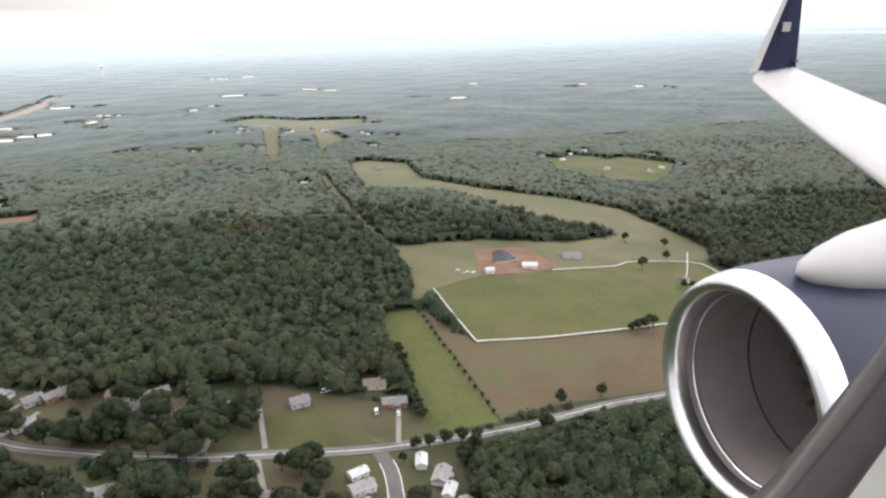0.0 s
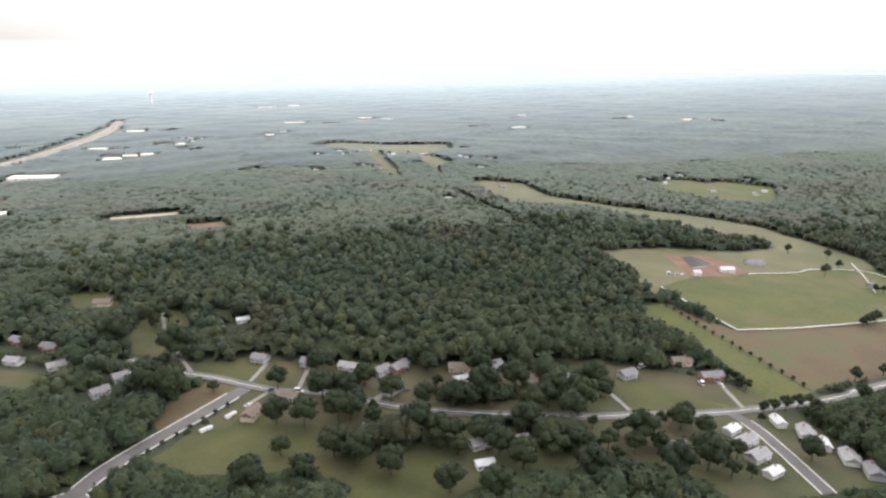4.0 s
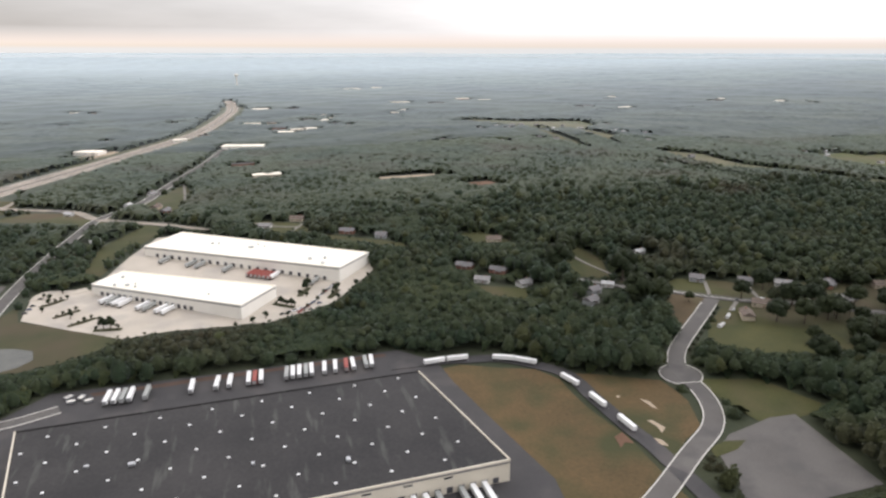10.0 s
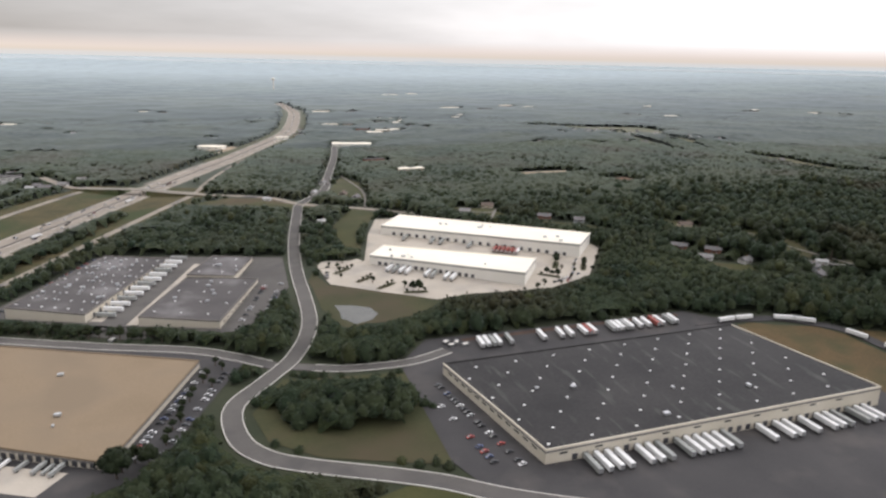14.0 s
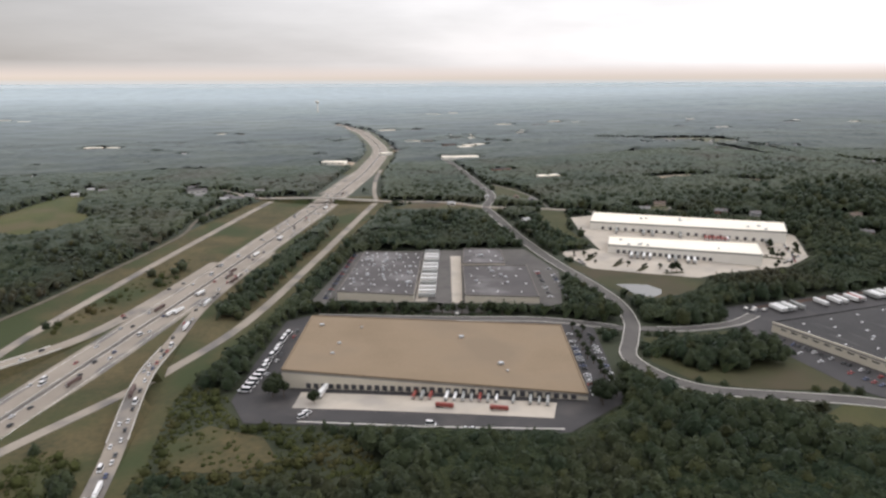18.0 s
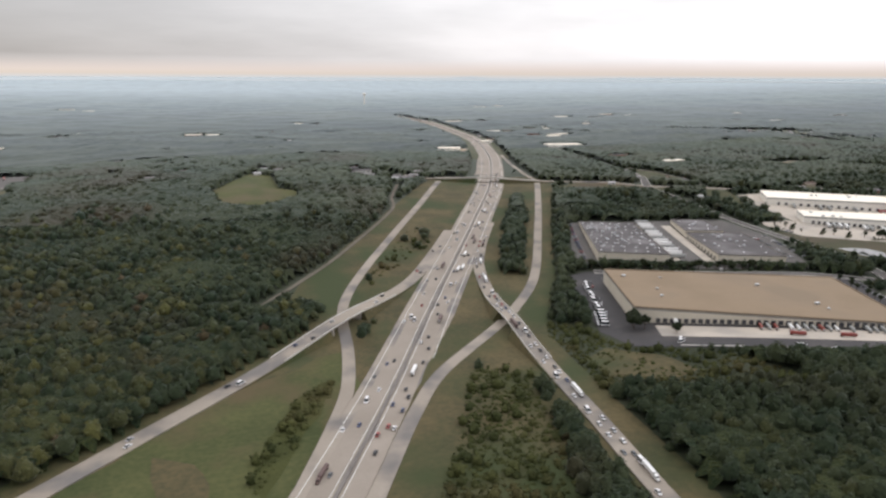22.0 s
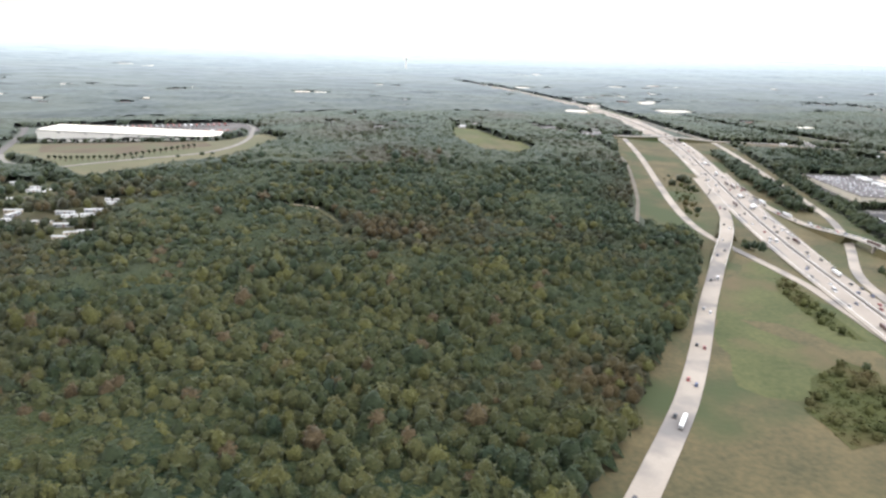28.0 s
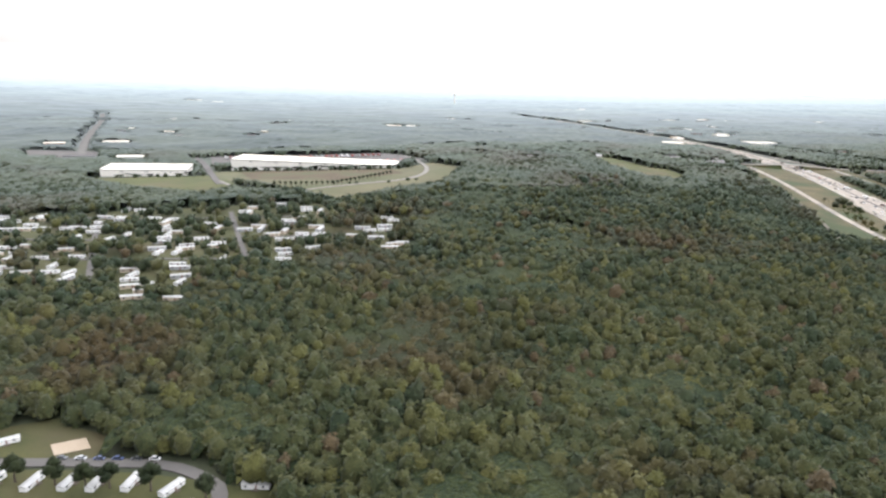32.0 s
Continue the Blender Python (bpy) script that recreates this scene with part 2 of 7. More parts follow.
M_PASTURE = mat("pasture_grass", (0.046, 0.057, 0.0125), (0.082, 0.082, 0.023), 0.035, 0.6, 0.9, 0.2, leafy=0.8,
                stain=(0.092, 0.074, 0.034), stain_scale=0.028, stain_at=0.60, haze_sheen=(0.00, 0.55))
M_STRAW = mat("orange_brown_rough_grass", (0.07176, 0.0506, 0.023), (0.115, 0.07728, 0.03496), 0.04, 0.8, 0.92, 0.25, leafy=0.8,
              stain=(0.04784, 0.04968, 0.02024), stain_scale=0.035, stain_at=0.56)
M_SCRUB = mat("scrub_leaves", (0.025, 0.03375, 0.0125), (0.0725, 0.0775, 0.0275), 0.05, 1.6, 0.92, 0.4, spec=0.1, island=True, leafy=0.8,
              stain=(0.075, 0.06, 0.0275), stain_scale=0.03, stain_at=0.6)
M_BROWN = mat("dry_brown_grass", (0.064, 0.048, 0.025), (0.108, 0.076, 0.042), 0.03, 0.7, 0.92, 0.2,
              stain=(0.070, 0.072, 0.031), stain_scale=0.03, stain_at=0.58, haze_sheen=(0.00, 0.55))
M_HAY = mat("mown_hay_field", (0.08004, 0.07482, 0.03567), (0.1235, 0.1114, 0.05742), 0.03, 0.6, 0.92, 0.1,
            stain=(0.07656, 0.08004, 0.03306), stain_scale=0.014, stain_at=0.55, haze_sheen=(0.00, 0.70))
M_VERGE = mat("verge_grass", (0.04838, 0.04677, 0.02097), (0.1097, 0.08709, 0.04032), 0.05, 0.5, 0.92, 0.2, leafy=0.7,
              stain=(0.04032, 0.05322, 0.01855), stain_scale=0.022, stain_at=0.54)
M_GORE = mat("rough_green_grass", (0.03881, 0.05062, 0.01434), (0.08267, 0.08689, 0.03037), 0.035, 0.5, 0.92, 0.2, leafy=0.7,
             stain=(0.08942, 0.07086, 0.03374), stain_scale=0.032, stain_at=0.55)
M_CLAY = mat("bare_red_clay", (0.120, 0.068, 0.044), (0.175, 0.105, 0.072), 0.1, 2.0, 0.95, 0.2)
M_RUST = mat("brown_gravel", (0.066, 0.04224, 0.03168), (0.1144, 0.0748, 0.0572), 0.1, 2.0, 0.95, 0.2)
M_DRIVE = mat("driveway_concrete", (0.168, 0.1575, 0.14), (0.238, 0.224, 0.1995), 0.2, 2.0, 0.9, 0.05)
M_DIRT = mat("pale_dirt", (0.30, 0.24, 0.17), (0.40, 0.33, 0.25), 0.1, 2.0, 0.95, 0.2)
M_ASPHALT = mat("grey_asphalt", (0.08624, 0.08008, 0.0748), (0.1302, 0.1214, 0.1126), 0.05, 2.0, 0.85, 0.05,
                stain=(0.0836, 0.0792, 0.07568), stain_scale=0.08, stain_at=0.6)
M_DARKASPHALT = mat("dark_asphalt", (0.03949, 0.03817, 0.03949), (0.06253, 0.05924, 0.05924), 0.05, 2.0, 0.8, 0.05,
                    stain=(0.07899, 0.07241, 0.06912), stain_scale=0.06, stain_at=0.62)
M_HWY = mat("concrete_carriageway", (0.2581, 0.2245, 0.1833), (0.3329, 0.2933, 0.2432), 0.04, 1.5, 0.85, 0.03,
            stain=(0.1646, 0.1534, 0.1422), stain_scale=0.05, stain_at=0.57)
M_CONC = mat("pale_concrete", (0.40, 0.355, 0.295), (0.51, 0.46, 0.39), 0.05, 1.5, 0.85, 0.03,
             stain=(0.36, 0.33, 0.29), stain_scale=0.06, stain_at=0.60)
M_WORNROAD = mat("worn_grey_road", (0.1023, 0.09768, 0.08844), (0.1485, 0.1412, 0.128), 0.06, 1.5, 0.88, 0.04, stain=(0.0858, 0.0825, 0.07656), stain_scale=0.07, stain_at=0.6)
M_KERB = mat("kerb_concrete", (0.48, 0.46, 0.42), (0.60, 0.58, 0.53), 0.3, 3.0)
M_PAINT = mat("road_paint", (0.62, 0.62, 0.58), (0.75, 0.74, 0.70), 0.4, 5.0)
M_BARRIER = mat("dirty_median_concrete", (0.13, 0.12, 0.11), (0.22, 0.20, 0.18), 0.2, 3.0)
M_ROOFWHITE = mat("white_roof_membrane", (0.84, 0.78, 0.65), (0.92, 0.86, 0.73), 0.04, 0.8, 0.6, 0.03)
M_ROOFTAN = mat("tan_gravel_roof", (0.2153, 0.1614, 0.1044), (0.2786, 0.2121, 0.1425), 0.03, 1.2, 0.9, 0.05,
                stain=(0.2188, 0.168, 0.1142), stain_scale=0.03, stain_at=0.58)
M_ROOFDARK = mat("dark_roof_membrane", (0.017, 0.0165, 0.017), (0.035, 0.033, 0.0325), 0.05, 1.0, 0.7, 0.04, leafy=0.8,
                 stain=(0.078, 0.080, 0.072), stain_scale=0.5, stain_at=0.67, streak=(0.55, 0.09, 1.0))
M_ROOFGREY = mat("grey_gravel_roof", (0.06864, 0.06336, 0.06336), (0.11, 0.1012, 0.09856), 0.05, 1.0, 0.8, 0.04,
                 stain=(0.1848, 0.176, 0.176), stain_scale=0.05, stain_at=0.60)
M_WALLCREAM = mat("cream_precast_wall", (0.56, 0.51, 0.41), (0.64, 0.59, 0.49), 0.1, 2.0, 0.8, 0.03)
M_WALLWHITE = mat("white_precast_wall", (0.74, 0.71, 0.64), (0.82, 0.79, 0.72), 0.1, 2.0, 0.8, 0.03)
M_BAND = mat("grey_parapet_band", (0.16, 0.155, 0.15), (0.24, 0.23, 0.22), 0.3, 3.0, 0.6)
M_DOOR = mat("dark_dock_door", (0.045, 0.045, 0.05), (0.10, 0.10, 0.105), 0.4, 4.0, 0.6, obj=0.6)
M_SKYLIGHT = mat("skylight_dome", (0.78, 0.79, 0.78), (0.90, 0.90, 0.88), 0.5, 4.0, 0.3)
M_STEEL = mat("galvanised_steel", (0.40, 0.41, 0.42), (0.55, 0.56, 0.57), 0.5, 5.0, 0.4, 0.05, metal=0.7)
M_BOX = mat("white_trailer_skin", (0.70, 0.70, 0.69), (0.84, 0.84, 0.82), 0.3, 4.0, 0.45, 0.03, obj=0.4)
M_REDBOX = mat("red_trailer_frame", (0.24, 0.055, 0.045), (0.33, 0.095, 0.075), 0.3, 4.0, 0.5, obj=0.4)
M_TYRE = mat("tyre_rubber", (0.02, 0.02, 0.02), (0.045, 0.045, 0.045), 1.0, 9.0)
M_CHASSIS = mat("dark_chassis", (0.03, 0.03, 0.032), (0.06, 0.06, 0.06), 1.0, 9.0)
M_GLASS = mat("dark_window_glass", (0.02, 0.025, 0.03), (0.05, 0.055, 0.06), 0.5, 4.0, 0.15, 0.0, spec=0.6)
CAR_PAINT = [mat("car_paint_" + n, a, b, 0.5, 4.0, 0.3, 0.0, spec=0.6) for n, a, b in (
    ("white", (0.70, 0.70, 0.70), (0.80, 0.80, 0.79)), ("black", (0.015, 0.015, 0.018), (0.03, 0.03, 0.032)),
    ("silver", (0.42, 0.43, 0.44), (0.52, 0.53, 0.53)), ("red", (0.30, 0.03, 0.025), (0.38, 0.05, 0.04)),
    ("grey", (0.08, 0.085, 0.09), (0.14, 0.145, 0.15)), ("blue", (0.04, 0.06, 0.14), (0.07, 0.09, 0.19)))]
CAR_NAMES = ("white", "black", "silver", "red", "dark grey", "blue")
M_SIDING = [mat("siding_" + n, a, b, 0.4, 5.0, 0.8, 0.05) for n, a, b in (
    ("white", (0.50, 0.49, 0.46), (0.62, 0.61, 0.58)), ("brick", (0.22, 0.105, 0.075), (0.32, 0.17, 0.125)),
    ("tan", (0.42, 0.36, 0.27), (0.54, 0.47, 0.37)), ("grey", (0.32, 0.33, 0.33), (0.44, 0.45, 0.45)))]
SIDING_NAMES = ("white siding", "red brick", "tan siding", "grey siding")
M_SHINGLE = [mat("shingles_" + n, a, b, 0.5, 5.0, 0.9, 0.1) for n, a, b in (
    ("grey", (0.13, 0.125, 0.125), (0.21, 0.20, 0.20)), ("brown", (0.11, 0.085, 0.07), (0.18, 0.145, 0.12)),
    ("pale", (0.20, 0.195, 0.19), (0.29, 0.28, 0.275)), ("metal", (0.40, 0.40, 0.40), (0.52, 0.52, 0.51)))]
SHINGLE_NAMES = ("grey shingle", "brown shingle", "pale weathered", "bright metal")
M_HOMEROOF = mat("bright_home_roof", (0.34, 0.34, 0.33), (0.50, 0.50, 0.48), 0.5, 5.0, 0.5)
M_WHITEFENCE = mat("white_board_fence", (0.50, 0.49, 0.45), (0.62, 0.61, 0.57), 0.5, 5.0)

# ---------------------------------------------------------------- lie of the land
HILL_X, HILL_Y, HILL_R = np.arange(-1400, 501, 190), np.arange(100, 901, 160), 150.0
HILLS = np.array([[-0.9, -1.3, -1.8, -2.4, 3.7, 1.6, -3, 4.8, -0.2, -4.3, -0.5],
         [-2.8, -2.7, -1.3, -8.6, -0.9, -0.4, -6.6, 1.6, -1.5, -7.6, -1.2],
         [-2.9, -0.5, 4.9, -2.6, -3.4, 4.4, 2.9, 7.7, 9.3, -3.7, -1.8],
         [-1.8, -0.7, 4.6, 7.1, -0.7, 4, 2.5, 1.5, 2.3, -4.5, -2.8],
         [-1.6, -2.6, 0, 4.4, 0.4, 1.1, -0.4, -0.5, -1.9, -4.4, -2.1],
         [-0.7, -1.2, -0.4, 1.2, 1.8, 1.7, 1.7, 8.6, 8.9, 0.7, -0.5]])


def land(x, y):
    """Height of the rolling ground."""
    x, y = np.atleast_1d(np.asarray(x, float)), np.atleast_1d(np.asarray(y, float))
    gx = np.exp(-((x[:, None] - HILL_X) ** 2) / (2 * HILL_R ** 2))
    gy = np.exp(-((y[:, None] - HILL_Y) ** 2) / (2 * HILL_R ** 2))
    # beyond the mapped stretch the country climbs towards the skyline
    far = np.clip((np.hypot(x + 500, y - 300) - 1500) / 2700, 0, 1.2)
    return np.einsum("ni,nj,ij->n", gy, gx, HILLS) + 72 * far ** 1.5


def land1(x, y):
    return float(land(x, y)[0])


CLEAR = []      # outlines kept free of forest: points, margin
TRACKS = []     # lines kept free of forest: points, half width
WOODS = []      # thickets that stand inside cleared outlines


def mesh_of(name, verts, faces, material, smooth=False):
    me = bpy.data.meshes.new(name)
    me.from_pydata([tuple(v) for v in verts], [], [tuple(f) for f in faces])
    if material:
        me.materials.append(material)
    if smooth:
        me.shade_smooth()
    return me


def obj(name, bm, material, smooth=False):
    me = bpy.data.meshes.new(name)
    bm.to_mesh(me)
    bm.free()
    me.materials.append(material)
    if smooth:
        me.shade_smooth()
    return new(name, me)


def part(name, data, material, parent, label="", place=None, smooth=False):
    """One mesh object under a thing or a part; data is a bmesh or a mesh that alike pieces share."""
    if isinstance(data, bmesh.types.BMesh):
        ob = obj(name, data, material, smooth)
    else:
        ob = new(name, data)
    ob.parent = parent
    if place is not None:
        ob.matrix_basis = place
    if label:
        ob["label"] = label
    return ob


def box(bm, x0, x1, y0, y1, z0, z1, bevel=0.0):
    r = bmesh.ops.create_cube(bm, size=1.0, matrix=Matrix.Translation(((x0 + x1) / 2, (y0 + y1) / 2, (z0 + z1) / 2))
                              @ Matrix.Diagonal((x1 - x0, y1 - y0, z1 - z0, 1)))
    if bevel:
        edges = list({e for v in r["verts"] for e in v.link_edges})
        bmesh.ops.bevel(bm, geom=edges, offset=bevel, segments=1, affect="EDGES")
    return bm


def boxed(*dims, bevel=0.0):
    return box(bmesh.new(), *dims, bevel=bevel)


def box_mesh(name, material, *dims, bevel=0.0):
    bm = boxed(*dims, bevel=bevel)
    me = bpy.data.meshes.new(name)
    bm.to_mesh(me)
    bm.free()
    me.materials.append(material)
    return me


def smooth_line(points, step=7.0, closed=False):
    """A Catmull-Rom curve through the points, in even steps."""
    p = [np.array(q, float) for q in points]
    p = [2 * p[0] - p[1]] + p + [2 * p[-1] - p[-2]]
    line = []
    for a, b, c, d in zip(p, p[1:], p[2:], p[3:]):
        n = max(2, int(np.linalg.norm(c - b) / step))
        for t in np.linspace(0, 1, n, endpoint=False):
            line.append(0.5 * (2 * b + (c - a) * t + (2 * a - 5 * b + 4 * c - d) * t * t + (3 * b - a - 3 * c + d) * t ** 3))
    line.append(p[-2])
    return np.array(line)


def normals(line):
    d = np.gradient(line, axis=0)
    d /= np.linalg.norm(d, axis=1)[:, None] + 1e-9
    return np.stack([-d[:, 1], d[:, 0]], 1)


def ribbon(name, line, left, right, lift, material, thick=0.0, parent=None, rise=None):
    """A strip along a line that follows the ground; rise lifts it further, as on an embankment."""
    n = normals(line)
    a, b = line + n * left, line + n * right
    z = land(line[:, 0], line[:, 1]) + lift + (0 if rise is None else rise)
    k = len(line)
    verts = [(*p, h) for p, h in zip(a, z)] + [(*p, h) for p, h in zip(b, z)]
    faces = [(i + k, i + k + 1, i + 1, i) for i in range(k - 1)]
    if thick:
        verts += [(*p, h - thick) for p, h in zip(a, z)] + [(*p, h - thick) for p, h in zip(b, z)]
        for i in range(k - 1):
            faces += [(i, i + 1, i + 1 + 2 * k, i + 2 * k), (i + 1 + k, i + k, i + 3 * k, i + 1 + 3 * k), (i + 2 * k, i + 2 * k + 1, i + 3 * k + 1, i + 3 * k)]
    ob = new(name, mesh_of(name, verts, faces, material))
    if parent:
        ob.parent = parent
    return ob


def patch(name, points, material, lift, label, category="field", margin=0.0, ragged=1.5, kind="structure", clear=True):
    """A piece of ground cover with a slightly uneven edge, laid over the land."""
    bm = bmesh.new()
    bm.faces.new([bm.verts.new((x, y, 0)) for x, y in points])
    bmesh.ops.triangulate(bm, faces=bm.faces[:])
    size = max(max(p[0] for p in points) - min(p[0] for p in points), max(p[1] for p in points) - min(p[1] for p in points))
    for limit in (60, 30, 16):
        for _ in range(3):
            long = [e for e in bm.edges if e.calc_length() > max(limit, size / 40)]
            if not long:
                break
            bmesh.ops.subdivide_edges(bm, edges=long, cuts=1)
            bmesh.ops.triangulate(bm, faces=[f for f in bm.faces if len(f.verts) > 3])
    for v in bm.verts:
        if ragged and v.is_boundary:
            v.co += noise.noise_vector(Vector((v.co.x * 0.09, v.co.y * 0.09, 3.1))) * ragged
    h = land([v.co.x for v in bm.verts], [v.co.y for v in bm.verts])
    for v, z in zip(bm.verts, h):
        v.co.z = z + lift
    for f in bm.faces:
        f.normal_update()
        if f.normal.z < 0:
            f.normal_flip()
    ob = obj(name, bm, material)
    tagged(ob, label, category, kind=kind)
    if clear:
        CLEAR.append((np.array(points, float), margin))
    return ob


def road(name, points, width, material, label, lift=0.42, margin=2.5, kerb=False, lines=(), rise_at=None, trim=(0, 0)):
    """A road along a curve, with kerbs or painted lines as parts; rise_at lifts it over another road on a bank."""
    line = smooth_line(points, 7.0 if width > 20 else 3.6)
    rise = None
    if rise_at:
        rise = np.zeros(len(line))
        for x, y, high, reach in rise_at:
            d = np.hypot(line[:, 0] - x, line[:, 1] - y) / reach
            rise = np.maximum(rise, high * np.exp(-d ** 2))
    ob = ribbon(name, line, -width / 2, width / 2, lift, material, 0.35, rise=rise)
    tagged(ob, label, "road", kind="structure")
    TRACKS.append((line, width / 2 + margin))
    if kerb:
        for side in (-1, 1):
            ribbon("kerb", line[trim[0]:len(line) - trim[1]], side * width / 2 - 0.18, side * width / 2 + 0.18, lift + 0.12, M_KERB, 0.3, ob)
    for off, w in lines:
        ribbon("line_marking", line, off - w / 2, off + w / 2, lift + 0.03, M_PAINT, 0, ob, rise)
    if rise is not None:
        # grassed bank under the raised stretch
        n = normals(line)
        z0 = land(line[:, 0], line[:, 1])
        verts, faces = [], []
        for i, (p, q) in enumerate(zip(line, n)):
            up = rise[i]
            for s, zz in ((-1, 0), (-1, 1), (1, 1), (1, 0)):
                w = width / 2 + 0.6 + (0 if zz else 0.7 * up)
                verts.append((*(p + q * s * w), z0[i] + (up + lift - 0.25 if zz else -0.5)))
        cut = [i for i in range(len(line) - 1) if not any(np.hypot(line[i, 0] - a[0], line[i, 1] - a[1]) < 12 for a in rise_at)]
        for i in cut:
            if max(rise[i], rise[i + 1]) > 0.15:
                faces += [(4 * i + j, 4 * i + j + 1, 4 * i + j + 5, 4 * i + j + 4) for j in range(3)]
                # the bank is closed where the bridge opens
                if i + 1 not in cut and i + 1 < len(line) - 1:
                    faces.append((4 * i + 4, 4 * i + 5, 4 * i + 6, 4 * i + 7))
                if i - 1 not in cut and i:
                    faces.append((4 * i + 3, 4 * i + 2, 4 * i + 1, 4 * i))
        bank = new("embankment", mesh_of("embankment", verts, faces, M_VERGE))
        bank.parent = ob
        for i in range(len(line)):
            if any(9.5 < np.hypot(line[i, 0] - a[0], line[i, 1] - a[1]) < 13 for a in rise_at):
                part("bridge_pier", boxed(-0.5, 0.5, -width * 0.4, width * 0.4, z0[i] - 1, z0[i] + rise[i] + lift - 0.3), M_CONC, ob,
                     place=pose(line[i, 0], line[i, 1], 0, 0, 0, math.degrees(math.atan2(n[i, 1], n[i, 0])) - 90))
        for side in (-1, 1):
            near = [i for i in range(len(line)) if rise[i] > 0.8]
            if len(near) > 2:
                seg = line[near[0]:near[-1] + 1]
                ribbon("parapet", seg, side * width / 2 - 0.12, side * width / 2 + 0.12, lift + 0.5, M_KERB, 0.5, ob, rise[near[0]:near[-1] + 1])
    return ob, line, rise


# ground: one sheet to the skyline
gx = np.concatenate([np.geomspace(4300, 30, 34) * -1 - 1640, np.arange(-1640, 700, 12), np.geomspace(30, 4300, 34) + 700])
gy = np.concatenate([np.geomspace(4300, 30, 24) * -1 - 460, np.arange(-460, 1240, 12), np.geomspace(30, 4300, 40) + 1240])
GX, GY = np.meshgrid(gx, gy)
GZ = land(GX.ravel(), GY.ravel())
nx = len(gx)
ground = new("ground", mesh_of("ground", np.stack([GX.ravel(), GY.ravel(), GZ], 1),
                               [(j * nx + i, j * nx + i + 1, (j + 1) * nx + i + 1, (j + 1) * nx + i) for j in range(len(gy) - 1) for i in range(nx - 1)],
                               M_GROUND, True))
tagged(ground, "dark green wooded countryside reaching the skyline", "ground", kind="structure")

ux, uy = np.arange(-1720, 1340, 15), np.arange(-460, 905, 15)
UX, UY = np.meshgrid(ux, uy)
nu = len(ux)
floor = new("undergrowth", mesh_of("undergrowth", np.stack([UX.ravel(), UY.ravel(), land(UX.ravel(), UY.ravel()) + 0.06], 1),
                                   [(j * nu + i, j * nu + i + 1, (j + 1) * nu + i + 1, (j + 1) * nu + i) for j in range(len(uy) - 1) for i in range(nu - 1)], M_FLOOR, True))
tagged(floor, "dark leafy undergrowth below the trees", "ground", kind="structure")

# distant hills, a plain band round the skyline
bm_back = []
steps = 240
for i in range(steps + 1):
    a = 2 * math.pi * i / steps
    hx, hy = -500 + 4200 * math.cos(a), 300 + 4200 * math.sin(a)
    crest = 88 + 5 * noise.noise(Vector((math.cos(a) * 5, math.sin(a) * 5, 0))) + 22 * math.exp(-((a - 1.292) / 0.022) ** 2) * (0.7 + 0.3 * noise.noise(Vector((a * 60, 0, 0)))) \
        + 8 * math.exp(-((a - 1.24) / 0.10) ** 2) + 6 * math.exp(-((a - 1.75) / 0.12) ** 2)
    bm_back += [(hx, hy, -60), (hx, hy, crest)]
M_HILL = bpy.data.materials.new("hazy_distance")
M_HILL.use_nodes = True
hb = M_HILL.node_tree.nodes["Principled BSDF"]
# horizon haze painted in: pale blue-grey base colour and a glow
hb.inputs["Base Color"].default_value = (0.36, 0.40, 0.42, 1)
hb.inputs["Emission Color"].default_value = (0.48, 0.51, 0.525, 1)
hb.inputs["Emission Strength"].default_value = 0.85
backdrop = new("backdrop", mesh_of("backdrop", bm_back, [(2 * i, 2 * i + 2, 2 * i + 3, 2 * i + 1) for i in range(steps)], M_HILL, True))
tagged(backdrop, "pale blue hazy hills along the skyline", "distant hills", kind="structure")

# ---------------------------------------------------------------- fields and yards
# farm and houses at the start
patch("field", [(56, 309), (76, 310), (82, 208), (34, 204), (30, 212), (55, 217), (53, 261)], M_PASTURE, 0.2, "mown green grass strip beside a hedge", margin=1)
patch("field", [(77, 309), (93, 271), (175, 271), (200, 277), (240, 282), (220, 225), (158, 217), (94, 213), (83, 208)], M_BROWN, 0.2, "brown stubble field beside the road", margin=1)
patch("field", [(90, 334), (94, 271), (176, 272), (240, 280), (290, 330), (290, 365), (236, 367), (173, 354), (123, 348)], M_PASTURE, 0.24, "green fenced pasture below the barns", margin=1)
patch("field", [(84, 406), (147, 415), (207, 408), (264, 427), (238, 367), (172, 355), (123, 349), (90, 334), (74, 312), (84, 353)], M_HAY, 0.2, "dry tan farmyard grass round the barns", margin=1)
patch("field", [(100, 592), (106, 724), (127, 737), (168, 720), (165, 646), (213, 588), (275, 544), (306, 498), (310, 390), (296, 366), (240, 370), (262, 430), (211, 476), (175, 574)], M_HAY, 0.18, "long mown hay field", margin=1)
patch("bare_ground", [(124, 349), (136, 396), (170, 398), (182, 362), (160, 352)], M_CLAY, 0.3, "bare red clay round new farm sheds", "bare ground", clear=False)
patch("field", [(-34, 1133), (23, 1196), (92, 1104), (189, 1097), (167, 989), (106, 922), (125, 851), (93, 820), (80, 752), (88, 907), (42, 960), (32, 751), (24, 742), (22, 967)], M_HAY, 0.3, "pale branching field among woods far off", ragged=6)
patch("field", [(330, 690), (345, 735), (400, 735), (415, 712), (440, 716), (472, 665), (440, 622), (398, 588), (365, 606), (342, 650)], M_PASTURE, 0.3, "green meadow among distant trees", ragged=4)
